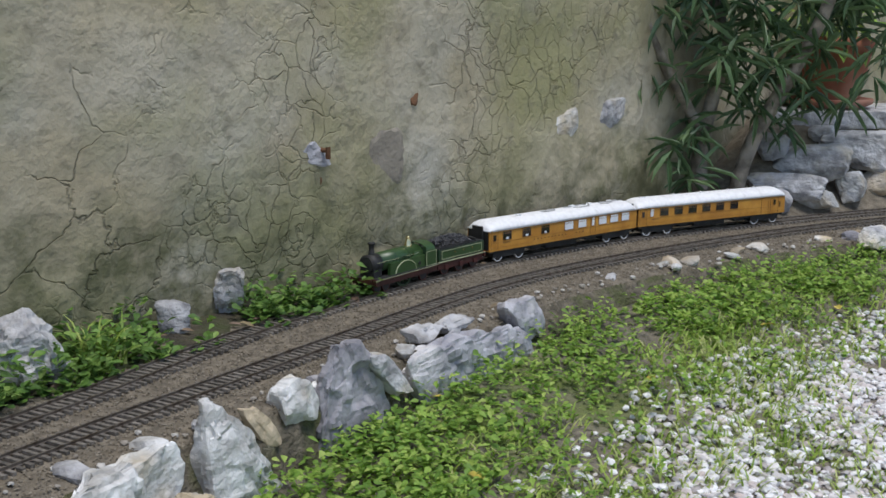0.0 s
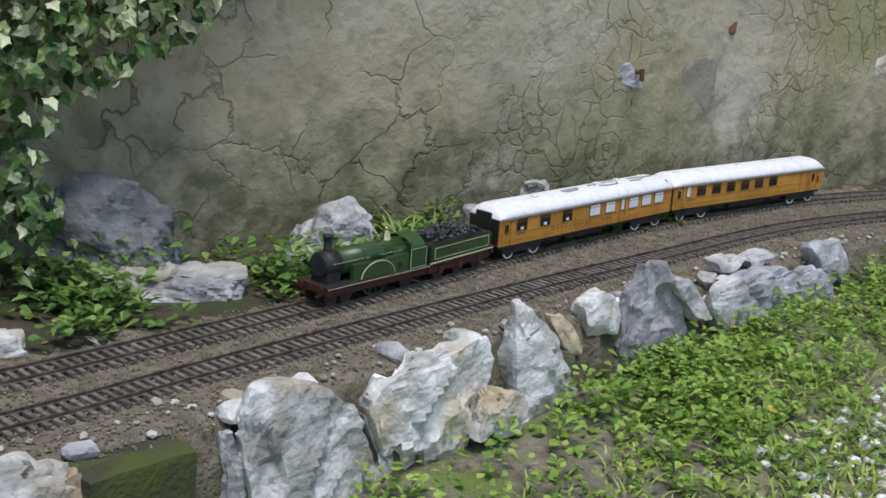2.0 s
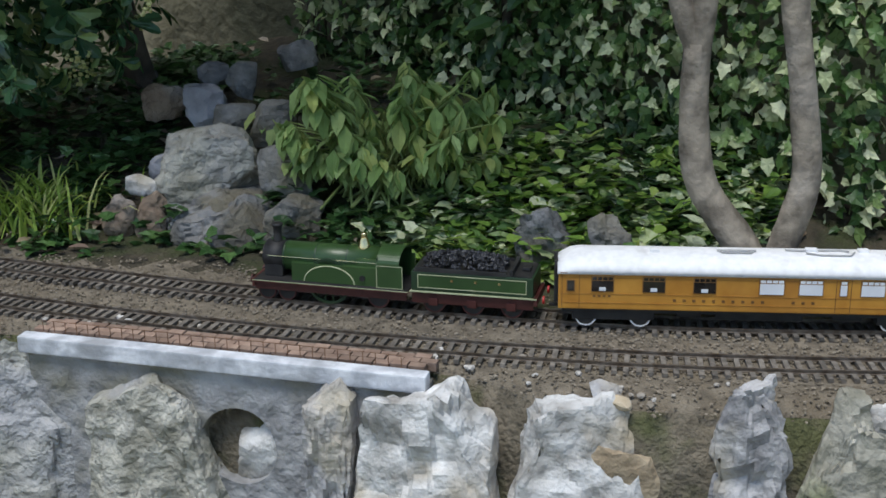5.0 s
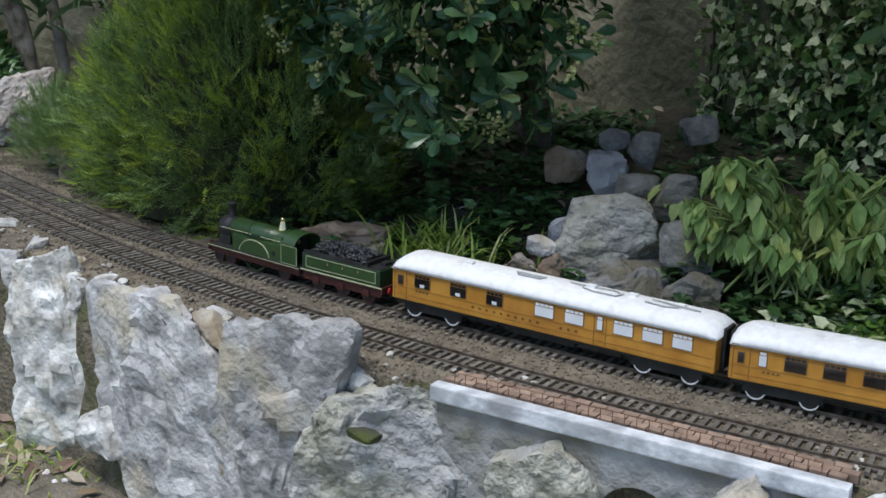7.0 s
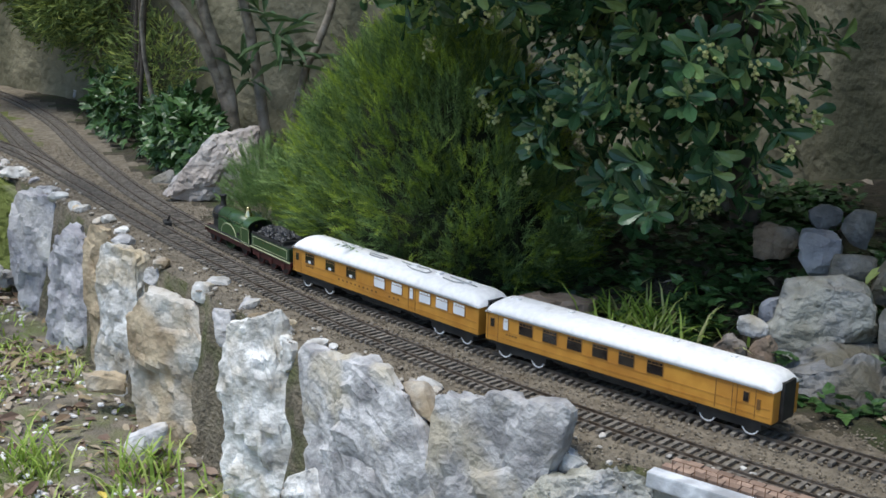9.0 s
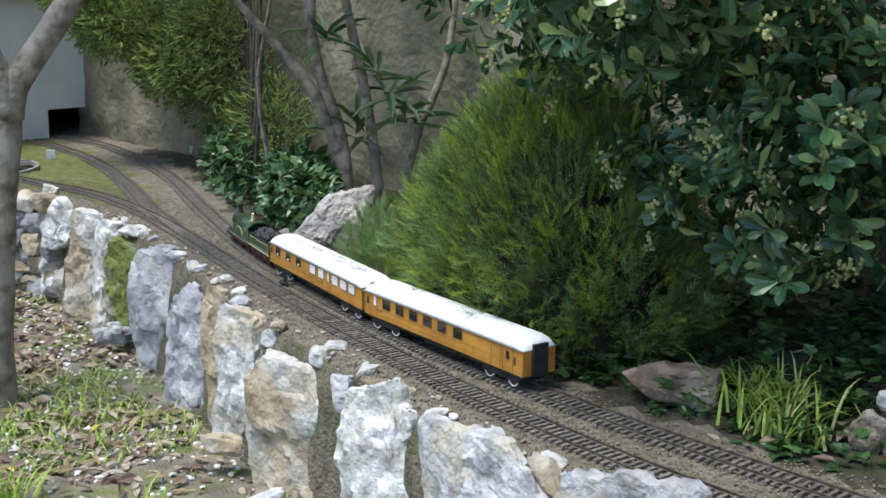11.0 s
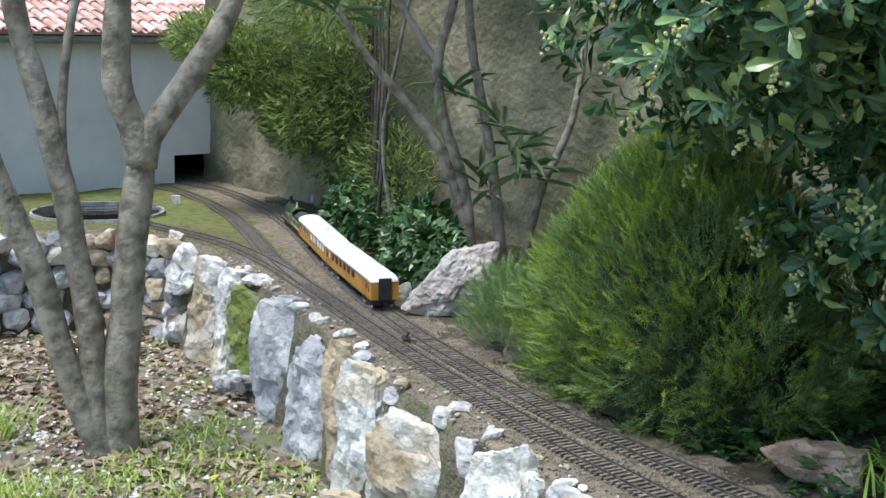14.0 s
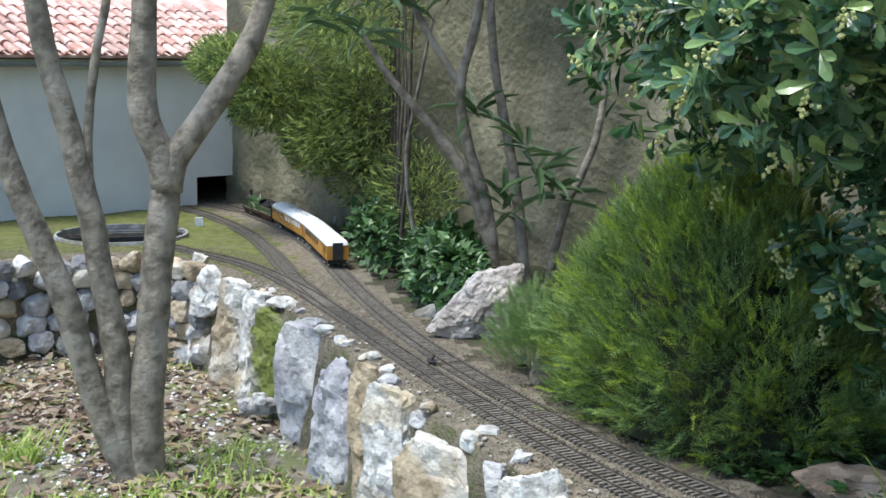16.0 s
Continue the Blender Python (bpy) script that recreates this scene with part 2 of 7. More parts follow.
def mesh_fast(name, verts, faces, mat, smooth=False):
    """verts (n,3) and faces (m,k) as arrays."""
    me = bpy.data.meshes.new(name)
    verts, faces = np.asarray(verts, np.float32), np.asarray(faces, np.int32)
    me.vertices.add(len(verts))
    me.vertices.foreach_set("co", verts.ravel())
    k = faces.shape[1]
    me.loops.add(faces.size)
    me.loops.foreach_set("vertex_index", faces.ravel())
    me.polygons.add(len(faces))
    me.polygons.foreach_set("loop_start", np.arange(0, faces.size, k, dtype=np.int32))
    me.polygons.foreach_set("loop_total", np.full(len(faces), k, np.int32))
    me.polygons.foreach_set("use_smooth", np.full(len(faces), smooth))
    me.materials.append(mat)
    me.update(calc_edges=True)
    me.validate()
    return me


def thing(name, label, category, loc=(0, 0, 0), group="", kind="", data=None):
    ob = new(name, data)
    ob.location = loc
    return tagged(ob, label, category, group, kind)


def part(name, data, parent, label="", mat=None, smooth=False):
    if isinstance(data, bmesh.types.BMesh):
        me = bpy.data.meshes.new(name)
        data.to_mesh(me)
        data.free()
        me.materials.append(mat)
        if smooth:
            me.polygons.foreach_set("use_smooth", [True] * len(me.polygons))
        data = me
    ob = new(name, data)
    ob.parent = parent
    if label:
        tagged(ob, label)
    return ob


def box_bm(x0, x1, y0, y1, z0, z1, bevel=0.0, bm=None):
    own = bmesh.new()
    bmesh.ops.create_cube(own, size=1)
    for v in own.verts:
        v.co = Vector(((x0 + x1) / 2 + v.co.x * (x1 - x0), (y0 + y1) / 2 + v.co.y * (y1 - y0), (z0 + z1) / 2 + v.co.z * (z1 - z0)))
    if bevel:
        bmesh.ops.bevel(own, geom=own.edges[:], offset=bevel, segments=2, affect='EDGES', profile=0.7)
    if bm is None:
        return own
    me = bpy.data.meshes.new("tmp")
    own.to_mesh(me)
    own.free()
    bm.from_mesh(me)
    bpy.data.meshes.remove(me)
    return bm


def tube(points, radii, sides=8, caps=True):
    """Verts and quads of a tapering tube along points."""
    pts = [Vector(p) for p in points]
    verts, faces = [], []
    up = Vector((0.31, 0.2, 0.93))
    for i, p in enumerate(pts):
        d = (pts[min(i + 1, len(pts) - 1)] - pts[max(i - 1, 0)]).normalized()
        a = d.cross(up)
        if a.length < 1e-3:
            a = d.cross(Vector((1, 0, 0)))
        a.normalize()
        b = d.cross(a)
        for k in range(sides):
            ang = 2 * math.pi * k / sides
            verts.append(p + (a * math.cos(ang) + b * math.sin(ang)) * radii[i])
    for i in range(len(pts) - 1):
        for k in range(sides):
            k2 = (k + 1) % sides
            faces.append((i * sides + k, i * sides + k2, (i + 1) * sides + k2, (i + 1) * sides + k))
    if caps:
        faces.append(tuple(range(sides))[::-1])
        faces.append(tuple(range((len(pts) - 1) * sides, len(pts) * sides)))
    return verts, faces


def smooth_line(points, step):
    """Catmull-Rom through points, resampled evenly by step; returns points and arc lengths."""
    p = np.array(points, float)
    p = np.vstack([2 * p[0] - p[1], p, 2 * p[-1] - p[-2]])
    out = []
    for i in range(1, len(p) - 2):
        for u in np.linspace(0, 1, 30, endpoint=False):
            a, b, c, d = p[i - 1], p[i], p[i + 1], p[i + 2]
            out.append(0.5 * (2 * b + (c - a) * u + (2 * a - 5 * b + 4 * c - d) * u ** 2 + (3 * b - a - 3 * c + d) * u ** 3))
    out.append(p[-2])
    out = np.array(out)
    s = np.concatenate([[0], np.cumsum(np.linalg.norm(np.diff(out, axis=0), axis=1))])
    g = np.arange(0, s[-1], step)
    return np.stack([np.interp(g, s, out[:, k]) for k in range(out.shape[1])], 1), g


# ---- the plan: two tracks along the wall ----
TRACK_BACK = [(3.0, 3.42), (2.2, 3.24), (1.6, 3.09), (1.16, 2.935), (0.79, 2.775), (0.42, 2.525), (0.03, 2.11), (-0.215, 1.765), (-0.40, 1.53),
              (-0.57, 1.325), (-0.76, 1.135), (-0.97, 0.975), (-1.2, 0.823), (-1.576, 0.61), (-1.888, 0.463), (-2.06, 0.393), (-2.475, 0.268),
              (-2.88, 0.178), (-3.35, 0.108), (-3.88, 0.04), (-4.35, -0.06), (-4.75, -0.2), (-5.05, -0.38), (-5.35, -0.62), (-5.6, -0.9)]
TRACK_FRONT = [(3.0, 3.26), (1.9, 3.06), (1.35, 2.9), (0.87, 2.66), (0.46, 2.38), (0.14, 2.03), (-0.09, 1.76), (-0.32, 1.48), (-0.5, 1.25), (-0.68, 1.07),
               (-0.88, 0.91), (-1.13, 0.74), (-1.4, 0.585), (-1.6, 0.49), (-1.84, 0.395), (-2.17, 0.285), (-2.51, 0.185), (-2.97, 0.065),
               (-3.3, -0.03), (-3.62, -0.16), (-3.86, -0.33), (-4.0, -0.43)]
back_line, back_s = smooth_line(TRACK_BACK, 0.004)
front_line, front_s = smooth_line(TRACK_FRONT, 0.004)
# edge of the raised bed: along the front track, then round the turntable terrace
EDGE = [(3.0, 3.12), (1.95, 2.93), (1.42, 2.78), (0.95, 2.56), (0.56, 2.29), (0.24, 1.95), (0.0, 1.69), (-0.235, 1.41), (-0.42, 1.18), (-0.605, 0.995),
        (-0.72, 0.91), (-0.84, 0.872), (-1.02, 0.752), (-1.19, 0.638), (-1.29, 0.545), (-1.38, 0.485), (-1.56, 0.395), (-1.8, 0.3), (-2.14, 0.19), (-2.49, 0.09), (-2.95, -0.03), (-3.22, -0.12),
        (-3.5, -0.24), (-3.68, -0.36), (-3.79, -0.5), (-3.76, -0.7), (-3.66, -0.9), (-3.6, -1.3), (-3.6, -2.2)]
edge_line, edge_s = smooth_line(EDGE, 0.02)


edge_coarse, _ = smooth_line(EDGE, 0.07)


def edge_distance(q):
    """Signed distance of plan points q (n,2) to the bed's edge: positive on the lawn side."""
    q = np.asarray(q, np.float32)
    a = edge_coarse[:-1].astype(np.float32)
    u = np.diff(edge_coarse, axis=0).astype(np.float32)
    uu = (u * u).sum(1)
    best = np.full(len(q), 1e4, np.float32)
    sign = np.ones(len(q), np.float32)
    for i in range(len(a)):
        dx, dy = q[:, 0] - a[i, 0], q[:, 1] - a[i, 1]
        w = np.clip((dx * u[i, 0] + dy * u[i, 1]) / uu[i], 0, 1)
        ex, ey = dx - w * u[i, 0], dy - w * u[i, 1]
        r = ex * ex + ey * ey
        near = r < best
        best = np.where(near, r, best)
        sign = np.where(near, np.where(ey * u[i, 0] - ex * u[i, 1] < 0, -1, 1), sign)
    return np.sqrt(best) * sign


def ground_z(q):
    q = np.asarray(q, float)
    d = edge_distance(q)
    x = q[:, 0]
    foot = np.interp(x, [-0.75, -0.25, 0.25, 0.8], [-0.28, -0.13, -0.075, -0.04])
    far = np.interp(x, [-0.75, 0.3, 1.5], [-0.29, -0.22, -0.16])
    lawn = foot + (far - foot) * np.clip((d - 0.03) / 0.6, 0, 1)
    drop = np.clip((d + 0.062) / 0.05, 0, 1)
    drop = drop * drop * (3 - 2 * drop)
    rise = np.clip(-d - 0.33, 0, 2)
    bank = 0.30 * rise * np.exp(-((x + 1.45) / 0.75) ** 2) + 0.85 * np.clip(-d - 0.30, 0, 0.22) * np.clip((x - 1.05) / 0.25, 0, 1) + 0.05 * np.minimum(rise, 0.3) * (x > -3.6)
    bed = -0.004 + bank
    z = bed * (1 - drop) + lawn * drop
    hole = np.hypot(x + 4.2, q[:, 1] + 0.57) < 0.2
    return np.where(hole, -0.07, z)


def grid_ground():
    xs = np.concatenate([[-60, -25, -12, -8], np.arange(-6.0, 3.2, 0.024), [4, 6, 10, 25, 60]])
    ys = np.concatenate([[-60, -25, -10, -5, -3.2], np.arange(-2.3, 4.3, 0.024), [5.5, 8, 25, 60]])
    X, Y = np.meshgrid(xs, ys)
    q = np.stack([X.ravel(), Y.ravel()], 1)
    z = ground_z(q)
    nz = np.array([noise.noise(Vector((p[0] * 9, p[1] * 9, 0.3))) * 0.007 + noise.noise(Vector((p[0] * 40, p[1] * 40, 2.0))) * 0.0035 for p in q])
    d = edge_distance(q)
    on_bed = np.clip((d + 0.4) / 0.02, 0, 1) * np.clip(-(d - 0.0) / 0.02, 0, 1)
    z = z + nz * np.where(on_bed > 0.5, 0.25, 1.0)
    nx = len(xs)
    idx = np.arange(len(q)).reshape(len(ys), nx)
    faces = np.stack([idx[:-1, :-1].ravel(), idx[:-1, 1:].ravel(), idx[1:, 1:].ravel(), idx[1:, :-1].ravel()], 1)
    me = mesh_fast("ground", np.column_stack([q, z]), faces, SOIL, True)
    me.materials.append(LAWN)
    me.materials.append(MOSS)
    me.materials.append(HUMUS)
    c = q[faces].mean(1)
    dc = edge_distance(c)
    track_y = np.interp(c[:, 0], back_line[::-1, 0], back_line[::-1, 1])
    wave = 0.02 * np.sin(c[:, 0] * 23) + 0.015 * np.sin(c[:, 0] * 51 + c[:, 1] * 30)
    moss = (dc < -0.02 + wave) & (c[:, 0] < -3.5 + wave) & (c[:, 1] < track_y - 0.10 + wave) & (c[:, 0] > -5.2)
    humus = (c[:, 1] > track_y + 0.075 + wave) & (dc < -0.2) & (c[:, 0] > -4.6) & (c[:, 0] < 0.9)
    idxm = np.where(dc > 0.01, 1, np.where(moss, 2, np.where(humus, 3, 0)))
    me.polygons.foreach_set("material_index", idxm.astype(np.int32))
    return tagged(new("ground", me), "raised sandy track bed above a leafy garden lawn", "ground", kind="structure")


ground = grid_ground()


def wall_between(name, a, b, height, thick, mat, label, base=-0.4):
    a, b = Vector((*a, 0)), Vector((*b, 0))
    u = (b - a).normalized()
    bm = bmesh.new()
    n = Vector((-u.y, u.x, 0))
    length = (b - a).length
    cols, rows_ = max(2, int(length / 0.03)), max(2, int((height - base) / 0.03))
    grid = []
    for j in range(rows_ + 1):
        row = []
        for i in range(cols + 1):
            s, z = length * i / cols, base + (height - base) * j / rows_
            p = a + u * s
            w = noise.noise(Vector((p.x * 3, p.y * 3, z * 3))) * 0.012 + noise.noise(Vector((p.x * 14, p.y * 14, z * 14))) * 0.005
            low = max(0.0, 1 - max(z, 0) / 0.28)
            w += low * (noise.noise(Vector((p.x * 20, p.y * 20, z * 20))) * 0.018 + noise.noise(Vector((p.x * 45, p.y * 45, z * 45))) * 0.010)
            row.append(bm.verts.new(p - n * w + Vector((0, 0, z))))
        grid.append(row)
    for j in range(rows_):
        for i in range(cols):
            bm.faces.new((grid[j][i], grid[j][i + 1], grid[j + 1][i + 1], grid[j + 1][i]))
    back = [bm.verts.new(a + n * thick + Vector((0, 0, base))), bm.verts.new(b + n * thick + Vector((0, 0, base))),
            bm.verts.new(b + n * thick + Vector((0, 0, height))), bm.verts.new(a + n * thick + Vector((0, 0, height)))]
    bm.faces.new(back[::-1])
    bm.faces.new([grid[-1][i] for i in range(cols + 1)] + [back[2], back[3]])
    bm.normal_update()
    me = bpy.data.meshes.new(name)
    bm.to_mesh(me)
    bm.free()
    me.materials.append(mat)
    me.polygons.foreach_set("use_smooth", [True] * len(me.polygons))
    return tagged(new(name, me), label, "wall", kind="structure")


WALL_A, WALL_B, WALL_C, WALL_D = (-5.1, -0.27), (-2.2, 1.35), (-0.75, 1.59), (3.4, 5.215)
wall_between("wall_west", WALL_A, WALL_B, 2.3, 0.25, OLD_PLASTER, "dark cracked plaster garden wall stained with algae")
wall_between("wall_middle", WALL_B, (-0.69, 1.60), 2.3, 0.25, OLD_PLASTER, "old plaster garden wall overgrown with ivy, tree shade in its tone")
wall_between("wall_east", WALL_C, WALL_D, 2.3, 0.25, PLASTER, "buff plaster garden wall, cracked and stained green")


# ---- rails ----
def rail_mesh(line, offset, name):
    t = np.gradient(line, axis=0)
    t /= np.linalg.norm(t, axis=1)[:, None]
    nrm = np.stack([-t[:, 1], t[:, 0]], 1)
    c = (line + nrm * offset)[::3]
    n2 = nrm[::3]
    prof = [(-0.0014, 0.0), (-0.0014, 0.0008), (-0.0005, 0.0012), (-0.0005, 0.0030), (-0.0009, 0.0034), (-0.0009, 0.0048),
            (0.0009, 0.0048), (0.0009, 0.0034), (0.0005, 0.0030), (0.0005, 0.0012), (0.0014, 0.0008), (0.0014, 0.0)]
    k = len(prof)
    v = np.concatenate([np.column_stack([c + n2 * a, np.full(len(c), b)])[:, None, :] for a, b in prof], 1).reshape(-1, 3)
    i = np.arange(len(c) - 1)[:, None] * k
    j = np.arange(k)[None, :]
    f = np.stack([i + j, i + (j + 1) % k, i + k + (j + 1) % k, i + k + j], -1).reshape(-1, 4)
    return mesh_fast(name, v, f, RAIL)


def make_track(line, name, label):
    ob = thing(name, label, "railway track", kind="structure")
    for off in (-0.016, 0.016):
        part("rail", rail_mesh(line, off, "rail"), ob)
    return ob


track_back = make_track(back_line, "track", "narrow model railway track with dark sleepers on grit")
track_front = make_track(front_line, "track", "narrow model railway track with weathered rails on grit")

# ---- the train's way: seconds and metres along the back track of the first coach's front end ----
RUN_AT = [(0.0, 2.735), (0.5, 2.925), (1.0, 3.117), (1.5, 3.318), (2.0, 3.533), (2.5, 3.737), (3.0, 3.938), (3.2, 4.018), (5.3, 4.82), (5.5, 4.888),
          (6.0, 5.075), (6.5, 5.246), (7.0, 5.410), (7.5, 5.572), (8.0, 5.747), (8.5, 5.905), (9.0, 6.052), (9.5, 6.203), (9.7, 6.266), (11.8, 6.896),
          (12.0, 6.955), (12.5, 7.120), (13.0, 7.292), (13.5, 7.478), (14.0, 7.675), (14.5, 7.865), (15.0, 8.060), (15.5, 8.258), (16.0, 8.466)]
RUN = np.polyfit([t for t, g in RUN_AT], [g for t, g in RUN_AT], 7)


def on_track(s):
    return Vector((np.interp(s, back_s, back_line[:, 0]), np.interp(s, back_s, back_line[:, 1]), 0.005))


def vehicle_pose(t, ahead, front, rear):
    """Pose of a vehicle whose front end is 'ahead' metres before the coach front; its bogies sit front and rear metres behind its front end."""
    s = float(np.polyval(RUN, t)) + ahead
    a, b = on_track(s - front), on_track(s - rear)
    d = (a - b).normalized()
    tip = a + d * front
    return Matrix.Translation(tip) @ Matrix.Rotation(math.atan2(d.y, d.x), 4, 'Z')


# ---- train materials ----
TEAK = material("varnished_teak", (0.42, 0.185, 0.028), (0.56, 0.28, 0.048), 30, 0.36, 0.08, 200, c3=(0.40, 0.18, 0.035), dist=0.0006)
# grey puts the shadow outlines of the roof pipes into their colour
PIPE_GREY = material("shadow_grey_pipe", (0.30, 0.30, 0.30), (0.44, 0.44, 0.44), 80, 0.6, 0)
TEAK_BEAD = material("teak_beading", (0.33, 0.15, 0.028), (0.42, 0.20, 0.04), 60, 0.4, 0)
TEAK_LINE = material("dark_beading", (0.13, 0.065, 0.02), (0.20, 0.10, 0.03), 60, 0.5, 0)
ROOF_WHITE = material("white_roof_paint", (0.74, 0.74, 0.755), (0.83, 0.83, 0.84), 120, 0.6, 0.15, 160, c3=(0.62, 0.61, 0.61), c3_at=0.66, dist=0.0008)
BLACK = material("matt_black_paint", (0.010, 0.010, 0.011), (0.028, 0.027, 0.026), 60, 0.6, 0.15, 200, dist=0.0005)
GREEN = material("apple_green_paint", (0.026, 0.060, 0.018), (0.042, 0.086, 0.026), 20, 0.35, 0.05, 100, c3=(0.022, 0.048, 0.018), dist=0.0003)
DARK_GREEN = material("dark_green_paint", (0.014, 0.034, 0.017), (0.024, 0.052, 0.024), 20, 0.35, 0.05, 100, dist=0.0003)
LINING = material("pale_lining", (0.35, 0.38, 0.22), (0.48, 0.50, 0.32), 40, 0.5, 0)
MAROON = material("red_brown_frame", (0.050, 0.013, 0.011), (0.085, 0.022, 0.018), 40, 0.5, 0.1, 100, dist=0.0004)
RED = material("signal_red_paint", (0.45, 0.02, 0.02), (0.55, 0.035, 0.03), 40, 0.45, 0)
BRASS = material("polished_brass", (0.75, 0.60, 0.30), (0.85, 0.72, 0.42), 40, 0.2, 0, metal=1.0)
WINDOW_DARK = material("coach_glass_dark", (0.012, 0.010, 0.010), (0.03, 0.026, 0.022), 40, 0.08, 0)
WINDOW_PALE = material("frosted_white_glass", (0.68, 0.70, 0.74), (0.78, 0.80, 0.83), 40, 0.35, 0)
FRAME_WOOD = material("window_frame_brown", (0.20, 0.10, 0.03), (0.28, 0.14, 0.04), 60, 0.45, 0)
COAL = material("coal", (0.012, 0.012, 0.014), (0.05, 0.05, 0.056), 300, 0.35, 0.8, 500, dist=0.002, island=0.5)
TYRE = material("white_tyre", (0.65, 0.65, 0.66), (0.75, 0.75, 0.76), 40, 0.5, 0)


def disc_bm(radius, width, sides=24, y=0.0):
    bm = bmesh.new()
    bmesh.ops.create_cone(bm, cap_ends=True, segments=sides, radius1=radius, radius2=radius, depth=width,
                          matrix=Matrix.Translation((0, y, 0)) @ Matrix.Rotation(radians(90), 4, 'X'))
    return bm


def wheel_parts(parent, x, z, side, radius, rim_mat, disc_mat, name="wheel"):
    w = part(name, disc_bm(radius * 0.86, 0.003), parent, mat=disc_mat)
    w.location = (x, side * 0.0165, z)
    bm = bmesh.new()
    n = 28
    r0, r1 = radius * 0.86, radius
    vs = []
    for k in range(n):
        a = 2 * math.pi * k / n
        c, s = math.cos(a), math.sin(a)
        vs.append([bm.verts.new((c * r, yy, s * r)) for r, yy in ((r0, -0.0018), (r1, -0.0018), (r1, 0.0018), (r0, 0.0018))])
    for k in range(n):
        a, b = vs[k], vs[(k + 1) % n]
        for q in range(4):
            bm.faces.new((a[q], a[(q + 1) % 4], b[(q + 1) % 4], b[q]))
    bmesh.ops.recalc_face_normals(bm, faces=bm.faces)
    part("tyre", bm, w, mat=rim_mat)
    return w


# coach ends: x runs back from 0 to -LEN; near side is y > 0 in the coach's own space when it runs to -x
LEN, HALF = 0.430, 0.0305
SILL, WAIST, CANT, CROWN = 0.0215, 0.040, 0.0615, 0.0800


def coach_roof_bm():
    bm = bmesh.new()
    n, rings = 16, []
    stations = [(-0.001, 0.0, 0.82), (0.004, 0.35, 0.9), (0.012, 0.8, 0.985), (0.022, 1.0, 1.0), (LEN / 2, 1.0, 1.0), (LEN - 0.022, 1.0, 1.0),
                (LEN - 0.012, 0.8, 0.985), (LEN - 0.004, 0.35, 0.9), (LEN + 0.001, 0.0, 0.82)]
    for x, lift, wide in stations:
        ring = []
        for k in range(n + 1):
            a = math.pi * k / n
            y = -math.cos(a) * (HALF + 0.0022) * (wide if 0 < k < n else 1)
            z = CANT - 0.001 + (CROWN - CANT) * (math.sin(a) ** 0.8) * (0.45 + 0.55 * lift)
            ring.append(bm.verts.new((-x, y, z)))
        rings.append(ring)
    for a, b in zip(rings[:-1], rings[1:]):
        for k in range(n):
            bm.faces.new((a[k], a[k + 1], b[k + 1], b[k]))
    bm.faces.new(rings[0][::-1])
    bm.faces.new(rings[-1])
    bm.faces.new([r[0] for r in rings] + [r[-1] for r in rings[::-1]])
    bmesh.ops.recalc_face_normals(bm, faces=bm.faces)
    return bm


